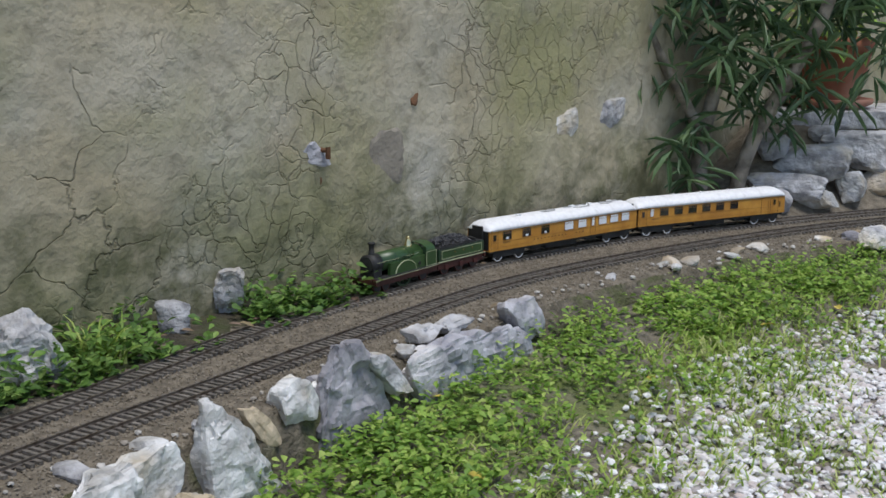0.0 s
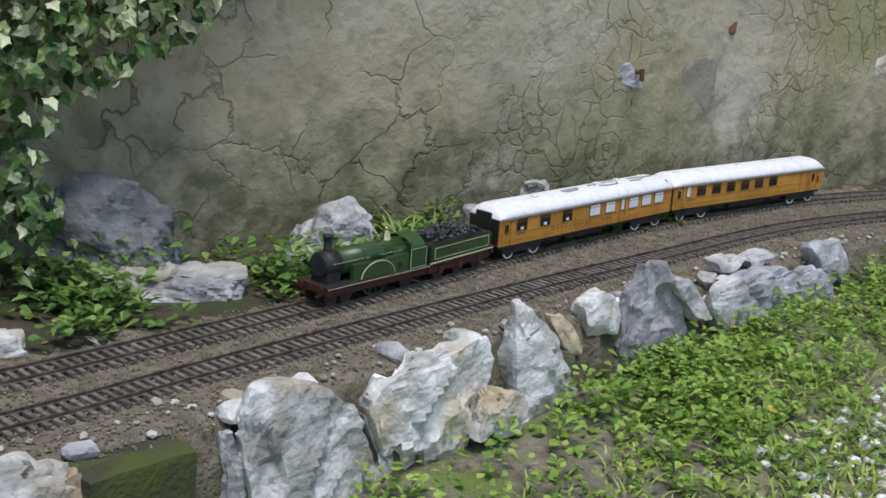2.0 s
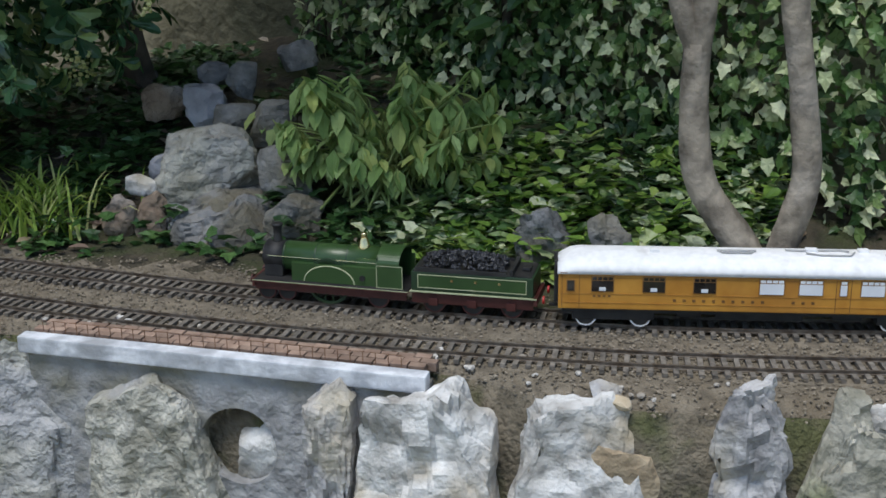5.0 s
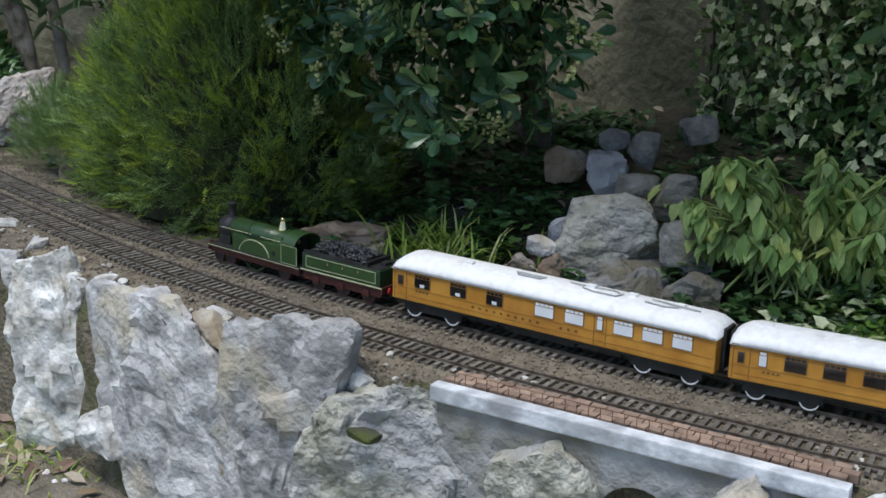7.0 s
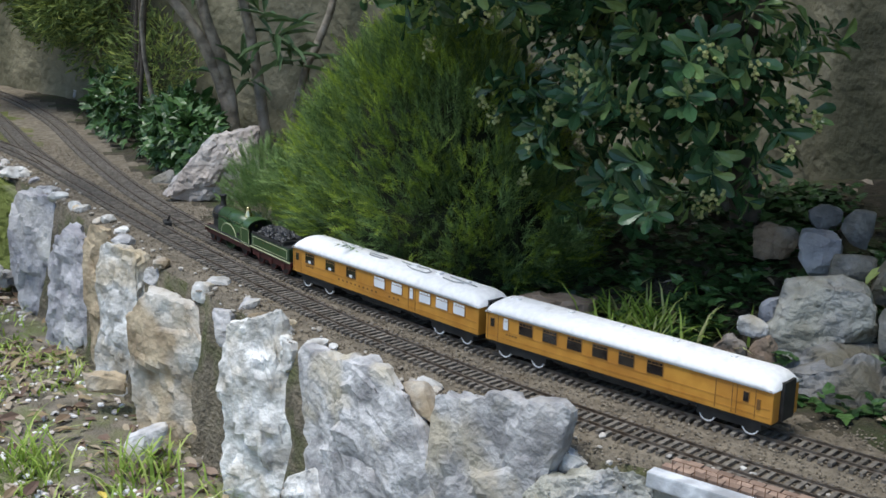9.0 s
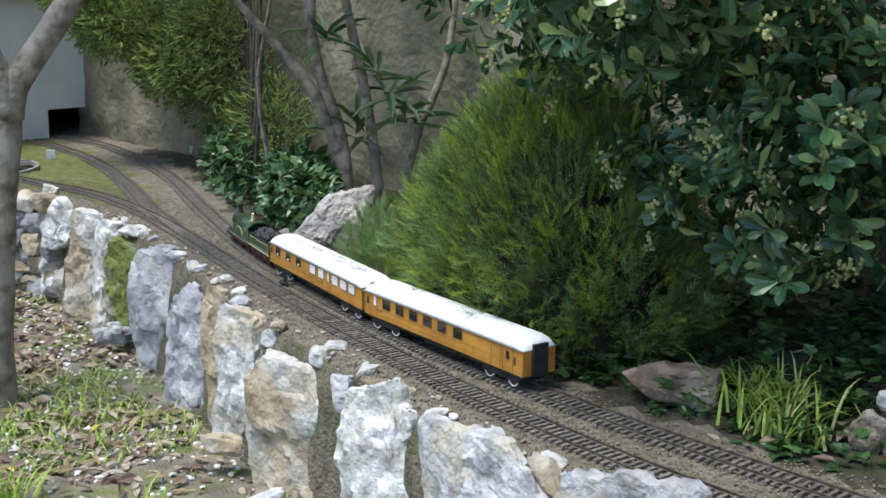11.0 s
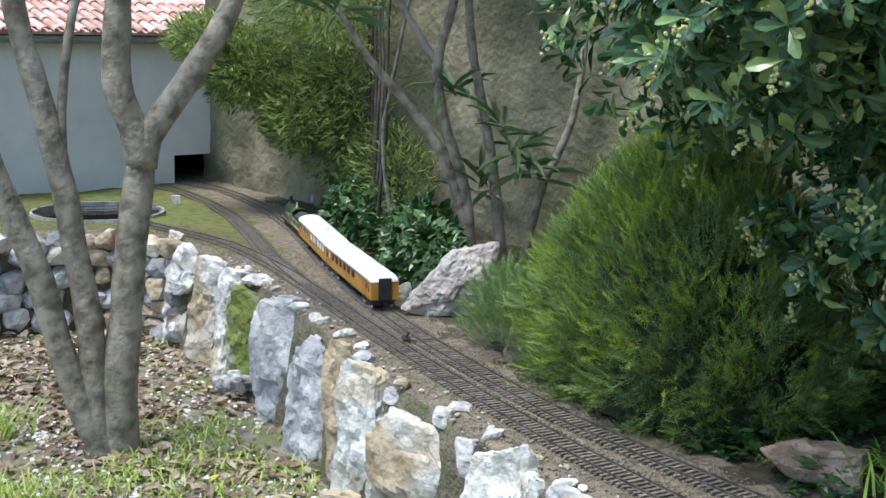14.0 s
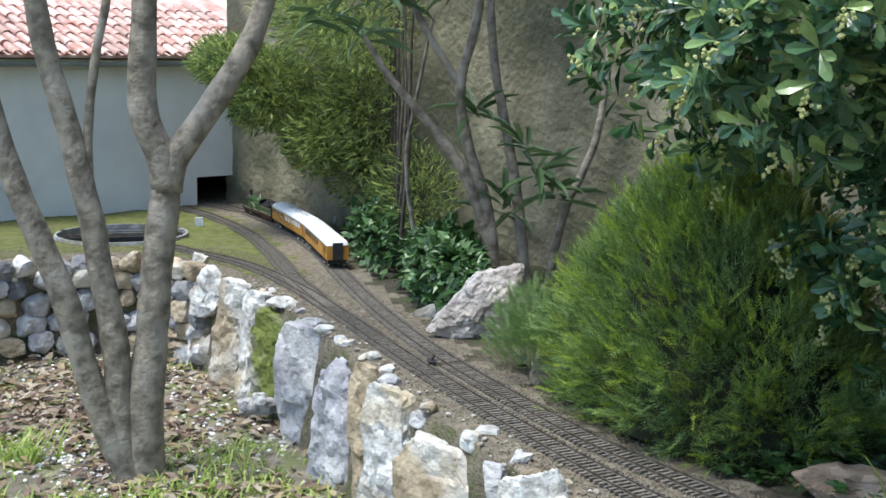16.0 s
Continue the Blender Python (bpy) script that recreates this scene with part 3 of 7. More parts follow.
def coach(label, windows, doors):
    """windows: (start, end, kind); doors: x of the door's two edges."""
    ob = thing("coach", label, "railway coach", group="coaches of the train")
    bm = box_bm(-LEN, 0, -HALF, HALF, SILL, CANT, 0.0016)
    body = part("body", bm, ob, "varnished teak body", TEAK)
    part("roof", coach_roof_bm(), ob, "white domed roof", ROOF_WHITE, True)
    part("rain_strip", box_bm(-LEN + 0.002, -0.002, -HALF - 0.0012, HALF + 0.0012, CANT - 0.0012, CANT + 0.0004), ob, mat=TEAK_LINE)
    part("solebar", box_bm(-LEN + 0.004, -0.004, -HALF + 0.004, HALF - 0.004, 0.0165, SILL, 0.0008), ob, mat=BLACK)
    for x0, x1, z0 in ((-0.255, -0.165, 0.0085), (-0.315, -0.285, 0.0105), (-0.15, -0.125, 0.0105)):
        part("battery_box", box_bm(x0, x1, -0.02, 0.02, z0, 0.017, 0.001), ob, mat=BLACK)
    for x0, x1 in ((0.0, 0.0045), (-LEN - 0.0045, -LEN)):
        part("gangway", box_bm(x0, x1, -0.014, 0.014, 0.022, 0.069, 0.0015), ob, "black corridor bellows", BLACK)
    part("end_panel", box_bm(-0.0002, 0.0007, -HALF + 0.003, HALF - 0.003, SILL + 0.003, CANT), ob, mat=BLACK)
    part("end_panel", box_bm(-LEN - 0.0009, -LEN + 0.0002, -0.0145, 0.0145, SILL, CANT + 0.003), ob, mat=BLACK)
    for side in (-1, 1):
        y0, y1 = sorted((side * (HALF + 0.0005), side * (HALF - 0.0006)))
        for z, h in ((WAIST - 0.0015, 0.0006), (SILL + 0.007, 0.0005), (CANT - 0.0052, 0.0004)):
            part("beading", box_bm(-LEN + 0.003, -0.003, y0, y1, z, z + h), ob, mat=TEAK_BEAD)
        for x in [a for d in doors for a in d]:
            part("door_edge", box_bm(-x - 0.0003, -x + 0.0003, y0, y1, SILL + 0.002, CANT - 0.001), ob, mat=TEAK_LINE)
        for a, b, kind in windows:
            yo0, yo1 = sorted((side * (HALF + 0.0009), side * (HALF - 0.002)))
            zt = CANT - 0.0030 if kind != 'small' else CANT - 0.0075
            zb = WAIST + 0.0012
            fr = part("window", box_bm(-b, -a, yo0, yo1, zb, zt, 0.0004), ob, mat=FRAME_WOOD)
            yi0, yi1 = sorted((side * (HALF + 0.0013), side * (HALF - 0.001)))
            pane = WINDOW_PALE if kind == 'pale' else WINDOW_DARK
            if kind == 'small':
                part("pane", box_bm(-b + 0.0009, -a - 0.0009, yi0, yi1, zb + 0.0009, zt - 0.0009), fr, mat=WINDOW_DARK)
                continue
            top = zt - 0.0046
            part("pane", box_bm(-b + 0.0009, -a - 0.0009, yi0, yi1, zb + 0.0008, top - 0.0004), fr, mat=pane)
            count = 4 if b - a > 0.015 else 1
            for k in range(count):
                w = (b - a - 0.002) / count
                part("top_light", box_bm(-b + 0.001 + w * k + 0.0005, -b + 0.001 + w * (k + 1) - 0.0005, yi0, yi1, top + 0.0006, zt - 0.001), fr, mat=pane)
            if kind == 'dark':
                part("table_lamp", box_bm(-(a + b) / 2 - 0.0035, -(a + b) / 2 + 0.0035, *sorted((side * (HALF + 0.0015), side * (HALF - 0.001))), zb + 0.0012, zb + 0.0055, 0.0006), fr, mat=WINDOW_PALE)
    for bx in (-0.058, -LEN + 0.058):
        bog = part("bogie", box_bm(bx - 0.043, bx + 0.043, -0.0248, 0.0248, 0.0078, 0.0165, 0.001), ob, "black bogie frame", BLACK)
        for wx in (-0.0285, 0.0285):
            for side in (-1, 1):
                wheel_parts(ob, bx + wx, 0.0115, side * 1.33, 0.0115, TYRE, BLACK)
    for x in (0.0, -LEN):
        part("coupling", box_bm(x - 0.009, x + 0.009, -0.002, 0.002, 0.013, 0.016), ob, mat=BLACK)
    return ob


def roof_fitting(ob, x, y, w, d, h=0.003):
    z = CANT - 0.001 + (CROWN - CANT) * math.sqrt(max(0.0, 1 - (y / HALF) ** 2)) ** 0.8
    part("roof_vent", box_bm(-x - w / 2, -x + w / 2, y - d / 2, y + d / 2, z - 0.002, z + h, 0.0006), ob, mat=ROOF_WHITE)


def roof_pipe(ob, pts):
    vv = []
    for x, y in pts:
        z = CANT + (CROWN - CANT) * math.sqrt(max(0.0, 1 - (y / HALF) ** 2)) ** 0.8
        vv.append((-x, y, z + 0.0006))
    v, f = tube(vv, [0.0009] * len(vv), 6)
    part("roof_pipe", mesh_from("roof_pipe", v, f, PIPE_GREY), ob, "roof pipe with its shadow outline in the grey tone")


restaurant = coach("white-roofed varnished teak restaurant coach with pale kitchen windows",
                   [(0.0085, 0.0175, 'small'), (0.034, 0.058, 'dark'), (0.087, 0.111, 'dark'), (0.139, 0.163, 'dark'),
                    (0.206, 0.232, 'pale'), (0.246, 0.271, 'pale'), (0.287, 0.2955, 'pale'), (0.308, 0.333, 'pale'), (0.3435, 0.369, 'pale'), (0.3795, 0.404, 'pale')],
                   [(0.004, 0.022), (0.284, 0.299)])
for args in ((0.10, 0.006, 0.010, 0.008), (0.262, -0.002, 0.012, 0.008), (0.315, -0.002, 0.011, 0.008), (0.375, 0.0, 0.010, 0.008)):
    roof_fitting(restaurant, *args)
for pts in ([(0.165, 0.004), (0.17, 0.010), (0.20, 0.010), (0.205, 0.004), (0.165, 0.004)], [(0.255, 0.008), (0.27, 0.012), (0.30, 0.012), (0.305, 0.004)],
            [(0.335, 0.010), (0.36, 0.012), (0.375, 0.008)], [(0.235, 0.0), (0.25, 0.002), (0.29, -0.002), (0.3, 0.002)], [(0.34, 0.0), (0.37, 0.004), (0.40, 0.006)]):
    roof_pipe(restaurant, pts)
# lettering along the lower panel: dark bars where the gilt letters stand
for side in (-1, 1):
    ya, yb = sorted((side * (HALF + 0.0006), side * (HALF - 0.0005)))
    for k in range(10):
        part("letter", box_bm(-0.119 - k * 0.0100 - 0.0032, -0.119 - k * 0.0100, ya, yb, 0.0318, 0.0345), restaurant, mat=TEAK_LINE)
    for k in range(3):
        part("letter", box_bm(-0.240 - k * 0.0100 - 0.0032, -0.240 - k * 0.0100, ya, yb, 0.0318, 0.0345), restaurant, mat=TEAK_LINE)
    for k in range(4):
        part("letter", box_bm(-0.036 - k * 0.0052 - 0.003, -0.036 - k * 0.0052, ya, yb, 0.0355, 0.0375), restaurant, mat=TEAK_LINE)

brake = coach("white-roofed varnished teak brake coach with dark windows",
              [(0.0085, 0.0165, 'small'), (0.031, 0.0405, 'pale'), (0.058, 0.082, 'open'), (0.098, 0.122, 'open'), (0.138, 0.162, 'open'),
               (0.178, 0.202, 'open'), (0.218, 0.242, 'open'), (0.260, 0.284, 'open'), (0.392, 0.400, 'small')],
              [(0.004, 0.022), (0.356, 0.378), (0.384, 0.408)])
for args in ((0.03, 0.004, 0.016, 0.006), (0.12, 0.0, 0.007, 0.007), (0.2, 0.0, 0.007, 0.007), (0.28, 0.0, 0.007, 0.007), (0.36, 0.0, 0.007, 0.007)):
    roof_fitting(brake, *args, h=0.002)
for side in (-1, 1):
    ya, yb = sorted((side * (HALF + 0.0006), side * (HALF - 0.0005)))
    for k in range(4):
        part("letter", box_bm(-0.036 - k * 0.0052 - 0.003, -0.036 - k * 0.0052, ya, yb, 0.0345, 0.0365), brake, mat=TEAK_LINE)
    part("grab_rail", box_bm(-0.4145, -0.4105, ya, yb + (0.001 if side > 0 else 0), 0.036, 0.048), brake, mat=TEAK_LINE)

# ---- tender: front end at x = 0, 0.138 long ----
tender = thing("tender", "green lined tender heaped with coal, red-brown frame", "railway tender")
part("tank", box_bm(-0.134, 0.0, -0.026, 0.026, 0.0265, 0.0485, 0.0012), tender, "dark green tank with pale lining", DARK_GREEN)
for side in (-1, 1):
    y0, y1 = sorted((side * 0.0263, side * 0.0250))
    part("side_panel", box_bm(-0.126, -0.008, y0, y1, 0.0305, 0.0455, 0.0004), tender, "mid green side panel", GREEN)
    ya, yb = sorted((side * 0.0267, side * 0.0255))
    for x0, x1, z0, z1 in ((-0.126, -0.008, 0.0303, 0.0311), (-0.126, -0.008, 0.0449, 0.0457), (-0.1268, -0.126, 0.0303, 0.0457), (-0.008, -0.0072, 0.0303, 0.0457)):
        part("lining", box_bm(x0, x1, ya, yb, z0, z1), tender, mat=LINING)
    for k in range(3):
        part("letter", box_bm(-0.044 - k * 0.026 - 0.0026, -0.044 - k * 0.026, ya, yb, 0.0388, 0.0415), tender, mat=BRASS)
    part("footplate_edge", box_bm(-0.138, 0.002, *sorted((side * 0.0275, side * 0.0255)), 0.0252, 0.0265), tender, mat=LINING)
    part("frame", box_bm(-0.134, 0.0, *sorted((side * 0.0235, side * 0.0215)), 0.012, 0.0255, 0.0004), tender, mat=MAROON)
    for wx in (-0.024, -0.067, -0.110):
        wheel_parts(tender, wx, 0.0125, side * 1.1, 0.0125, MAROON, BLACK)
        part("axle_box", box_bm(wx - 0.005, wx + 0.005, *sorted((side * 0.0255, side * 0.0230)), 0.010, 0.019, 0.0006), tender, mat=MAROON)
    for xb in (-0.138,):
        b = part("buffer", disc_bm(0.0042, 0.002), tender, mat=RED)
        b.location = (xb - 0.006, side * 0.017, 0.0225)
        b.rotation_euler = (0, 0, radians(90))
    part("coal_rail", box_bm(-0.105, -0.004, *sorted((side * 0.0262, side * 0.0250)), 0.0485, 0.0535, 0.0005), tender, mat=BLACK)
part("buffer_beam", box_bm(-0.1385, -0.1345, -0.027, 0.027, 0.018, 0.0265, 0.0006), tender, mat=MAROON)
part("deck", box_bm(-0.132, -0.002, -0.0245, 0.0245, 0.0485, 0.0497), tender, mat=BLACK)
part("rear_plate", box_bm(-0.112, -0.108, -0.024, 0.024, 0.049, 0.056, 0.0006), tender, mat=BLACK)
part("filler", box_bm(-0.128, -0.118, -0.007, 0.007, 0.0495, 0.054, 0.002), tender, mat=BLACK)


def coal_heap():
    rnd = random.Random(4)
    verts, faces = [], []
    for k in range(420):
        u, w = rnd.uniform(-0.101, -0.012), rnd.uniform(-0.0215, 0.0215)
        top = 0.0505 + 0.0155 * max(0.0, 1 - (w / 0.024) ** 2) * max(0.05, 1 - ((u + 0.056) / 0.056) ** 2) ** 0.5
        c, r = Vector((u, w, top - rnd.uniform(0, 0.003))), rnd.uniform(0.0016, 0.0036)
        base = len(verts)
        for d in ((1, 0, 0), (-1, 0, 0), (0, 1, 0), (0, -1, 0), (0, 0, 1), (0, 0, -1)):
            verts.append(c + Vector([a * r * rnd.uniform(0.7, 1.2) + rnd.uniform(-0.3, 0.3) * r for a in d]))
        for a, b, q in ((0, 2, 4), (2, 1, 4), (1, 3, 4), (3, 0, 4), (2, 0, 5), (1, 2, 5), (3, 1, 5), (0, 3, 5)):
            faces.append((base + a, base + b, base + q))
    return mesh_from("coal", verts, faces, COAL)


part("coal", coal_heap(), tender, "heaped glossy coal")

# ---- locomotive: front buffers at x = 0, cab end at -0.186 ----
loco = thing("locomotive", "green single-driver steam locomotive with brass dome, red-brown frame", "steam locomotive")


def cyl_x(x0, x1, r, z, sides=32, y=0.0):
    bm = bmesh.new()
    bmesh.ops.create_cone(bm, cap_ends=True, segments=sides, radius1=r, radius2=r, depth=x1 - x0,
                          matrix=Matrix.Translation(((x0 + x1) / 2, y, z)) @ Matrix.Rotation(radians(90), 4, 'Y'))
    return bm


def lathe_z(profile, x, sides=24):
    bm = bmesh.new()
    rings = [[bm.verts.new((x + r * math.cos(2 * math.pi * k / sides), r * math.sin(2 * math.pi * k / sides), z)) for k in range(sides)] for r, z in profile]
    for a, b in zip(rings[:-1], rings[1:]):
        for k in range(sides):
            bm.faces.new((a[k], a[(k + 1) % sides], b[(k + 1) % sides], b[k]))
    bm.faces.new(rings[-1])
    bm.faces.new(rings[0][::-1])
    bmesh.ops.recalc_face_normals(bm, faces=bm.faces)
    return bm


part("boiler", cyl_x(-0.150, -0.036, 0.0165, 0.0475), loco, "green boiler barrel", GREEN, True)
for x in (-0.038, -0.075, -0.112):
    part("boiler_band", cyl_x(x - 0.0006, x + 0.0006, 0.0168, 0.0475), loco, mat=DARK_GREEN)
part("smokebox", cyl_x(-0.0365, -0.014, 0.0168, 0.0475), loco, "black smokebox", BLACK, True)
part("smokebox_door", cyl_x(-0.0145, -0.0115, 0.0135, 0.0475), loco, mat=BLACK)
part("chimney", lathe_z([(0.0065, 0.061), (0.0052, 0.066), (0.0046, 0.072), (0.0050, 0.080), (0.0066, 0.0815), (0.0066, 0.0835), (0.0052, 0.0845)], -0.026), loco, "black chimney", BLACK, True)
part("dome", lathe_z([(0.0076, 0.060), (0.0070, 0.064), (0.0056, 0.069), (0.0042, 0.0735), (0.0032, 0.077), (0.0038, 0.0785), (0.0022, 0.0805)], -0.1285), loco, "polished brass safety valve bell", BRASS, True)
part("firebox", box_bm(-0.152, -0.124, -0.0175, 0.0175, 0.027, 0.055, 0.003), loco, mat=GREEN)
part("saddle", box_bm(-0.036, -0.014, -0.015, 0.015, 0.0255, 0.042, 0.002), loco, mat=BLACK)
part("footplate", box_bm(-0.186, -0.004, -0.0275, 0.0275, 0.0235, 0.0258, 0.0006), loco, mat=BLACK)
part("buffer_beam", box_bm(-0.0065, -0.0035, -0.0275, 0.0275, 0.0165, 0.0262, 0.0005), loco, mat=MAROON)
for side in (-1, 1):
    part("frame", box_bm(-0.184, -0.006, *sorted((side * 0.0245, side * 0.0225)), 0.0135, 0.0238, 0.0004), loco, mat=MAROON)
    part("valance", box_bm(-0.186, -0.004, *sorted((side * 0.0278, side * 0.0262)), 0.0222, 0.0240), loco, mat=MAROON)
    part("footplate_lining", box_bm(-0.186, -0.004, *sorted((side * 0.0281, side * 0.0270)), 0.0240, 0.0247), loco, mat=LINING)
    b = part("buffer", disc_bm(0.0044, 0.002), loco, mat=MAROON)
    b.location, b.rotation_euler = (0.0, side * 0.017, 0.0225), (0, 0, radians(90))
    # splasher: side sheet with a half-round over the driving wheel
    bm = bmesh.new()
    pts = [(-0.150, 0.0255), (-0.050, 0.0255), (-0.050, 0.0465), (-0.150, 0.0465)]
    front_v = [bm.verts.new((x, side * 0.0225, z)) for x, z in pts]
    back_v = [bm.verts.new((x, side * 0.0165, z)) for x, z in pts]
    bm.faces.new(front_v)
    bm.faces.new(back_v[::-1])
    for k in range(4):
        bm.faces.new((front_v[k], back_v[k], back_v[(k + 1) % 4], front_v[(k + 1) % 4]))
    bmesh.ops.recalc_face_normals(bm, faces=bm.faces)
    part("splasher", bm, loco, "green side sheet", GREEN)
    arc = [(-0.094 + 0.0295 * math.cos(a), side * 0.0229, 0.0255 + 0.0200 * math.sin(a)) for a in np.linspace(0.03, math.pi - 0.03, 20)]
    v, f = tube(arc, [0.0008] * len(arc), 6)
    part("splasher_rim", mesh_from("splasher_rim", v, f, LINING), loco, "pale lined wheel arch")
    bm = bmesh.new()
    fan = [bm.verts.new((p[0], side * 0.0232, p[2])) for p in arc]
    fan2 = [bm.verts.new((p[0], side * 0.0200, p[2])) for p in arc]
    bm.faces.new(fan)
    for k in range(len(fan) - 1):
        bm.faces.new((fan[k], fan[k + 1], fan2[k + 1], fan2[k]))
    bmesh.ops.recalc_face_normals(bm, faces=bm.faces)
    part("splasher_face", bm, loco, mat=GREEN)
    part("cab_side", box_bm(-0.180, -0.150, *sorted((side * 0.0255, side * 0.0240)), 0.0255, 0.0520, 0.0006), loco, "green cab side", GREEN)
    rim = part("spectacle", disc_bm(0.0032, 0.002), loco, mat=BLACK)
    rim.location = (-0.133, side * 0.0231, 0.0345)
    for x0, x1, z0, z1 in ((-0.180, -0.150, 0.0262, 0.0268), (-0.180, -0.150, 0.0512, 0.0518), (-0.1508, -0.1500, 0.0262, 0.0518), (-0.180, -0.1792, 0.0262, 0.0518)):
        part("cab_lining", box_bm(x0, x1, *sorted((side * 0.0259, side * 0.0250)), z0, z1), loco, mat=LINING)
    for wx, r in ((-0.018, 0.0105), (-0.042, 0.0105), (-0.150, 0.0125)):
        wheel_parts(loco, wx, r, side * 1.05, r, MAROON, BLACK)
    part("hand_rail", mesh_from("hand_rail", *tube([(-0.150, side * 0.0172, 0.051), (-0.02, side * 0.0172, 0.051)], [0.0005, 0.0005], 6), BRASS), loco)
# round-topped cab roof
bm = bmesh.new()
rings = []
for x in (-0.176, -0.150):
    rings.append([bm.verts.new((x, 0.0255 * math.cos(a), 0.0520 + 0.0150 * math.sin(a))) for a in np.linspace(0, math.pi, 18)] +
                 [bm.verts.new((x, 0.0243 * math.cos(a), 0.0515 + 0.0142 * math.sin(a))) for a in np.linspace(math.pi, 0, 18)])
k = len(rings[0])
for i in range(k):
    bm.faces.new((rings[0][i], rings[0][(i + 1) % k], rings[1][(i + 1) % k], rings[1][i]))
for r in rings:
    for i in range(17):
        bm.faces.new((r[i], r[i + 1], r[k - 2 - i], r[k - 1 - i]))
bmesh.ops.recalc_face_normals(bm, faces=bm.faces)
part("cab_roof", bm, loco, "rounded green cab roof", GREEN)
part("cab_front", box_bm(-0.1515, -0.150, -0.0245, 0.0245, 0.0255, 0.060, 0.0004), loco, mat=DARK_GREEN)
part("backhead", cyl_x(-0.158, -0.1512, 0.0155, 0.0455), loco, mat=BLACK)
part("gauge", cyl_x(-0.1595, -0.158, 0.003, 0.052), loco, mat=BRASS)
driving = []
for side in (-1, 1):
    w = part("driving_wheel", disc_bm(0.0060, 0.0034, 16), loco, "green spoked driving wheel", DARK_GREEN)
    w.location = (-0.092, side * 0.0180, 0.0265)
    bm = bmesh.new()
    vs = []
    for q in range(40):
        a = 2 * math.pi * q / 40
        vs.append([bm.verts.new((math.cos(a) * r, yy, math.sin(a) * r)) for r, yy in ((0.0235, -0.0018), (0.0265, -0.0018), (0.0265, 0.0018), (0.0235, 0.0018))])
    for q in range(40):
        for e in range(4):
            bm.faces.new((vs[q][e], vs[q][(e + 1) % 4], vs[(q + 1) % 40][(e + 1) % 4], vs[(q + 1) % 40][e]))
    bmesh.ops.recalc_face_normals(bm, faces=bm.faces)
    part("tyre", bm, w, mat=DARK_GREEN)
    for q in range(14):
        a = 2 * math.pi * q / 14
        sp = part("spoke", mesh_from("spoke", *tube([(0.005 * math.cos(a), 0, 0.005 * math.sin(a)), (0.0242 * math.cos(a), 0, 0.0242 * math.sin(a))], [0.0009, 0.0007], 5), GREEN), w)
    driving.append((w, side))


# ---- stones ----
def unit(v):
    return v / np.maximum(np.linalg.norm(v, axis=-1, keepdims=True), 1e-9)


def rock_mesh(name, seed, size, mat, cuts=10, level=4):
    """A broken stone: a ball cut by random planes, then roughened."""
    rnd = np.random.RandomState(seed)
    bm = bmesh.new()
    bmesh.ops.create_icosphere(bm, subdivisions=level, radius=1)
    d = np.array([v.co for v in bm.verts])
    d /= np.linalg.norm(d, axis=1)[:, None]
    nrm = rnd.normal(size=(cuts, 3))
    nrm = np.vstack([nrm, np.eye(3), -np.eye(3)])
    nrm[cuts:] += rnd.normal(scale=0.22, size=(6, 3))
    nrm /= np.linalg.norm(nrm, axis=1)[:, None]
    dist = np.concatenate([rnd.uniform(0.70, 1.0, cuts), rnd.uniform(0.74, 0.95, 6)])
    dots = d @ nrm.T
    r = np.where(dots > 0.05, dist[None, :] / np.maximum(dots, 0.05), 9.0).min(1)
    r = np.minimum(r, 1.3)
    p = d * r[:, None]
    off = rnd.uniform(0, 50, 3)

    def ripple(freq, count=7):
        k = rnd.normal(size=(count, 3)) * freq
        ph = rnd.uniform(0, 6.28, count)
        return np.sin(p @ k.T + ph).sum(1) / count

    w = ripple(2.2) * 0.05 + ripple(6) * 0.05 - np.abs(ripple(12)) * 0.09 + ripple(26) * 0.04
    p = p * (1 + w)[:, None]
    p = (p - (p.max(0) + p.min(0)) / 2) / np.ptp(p, axis=0) * np.array(size)
    for k, v in enumerate(bm.verts):
        v.co = p[k]
    me = bpy.data.meshes.new(name)
    bm.to_mesh(me)
    bm.free()
    me.materials.append(mat)
    return me


STONE_LABELS = ["rough grey limestone block bedded beside the track", "pale white limestone slab set upright in soil", "ochre-brown rough stone slab",
                "violet-grey limestone with pale veins", "dark slate-grey stone leaning at the wall foot", "stone slab coated in patches of green moss", "reddish brown rough stone", "cream-grey knobbly stone bedded in cement", "pinkish-grey angular boulder beside the track", "grey limestone in a loose heap, shade in its tone"]


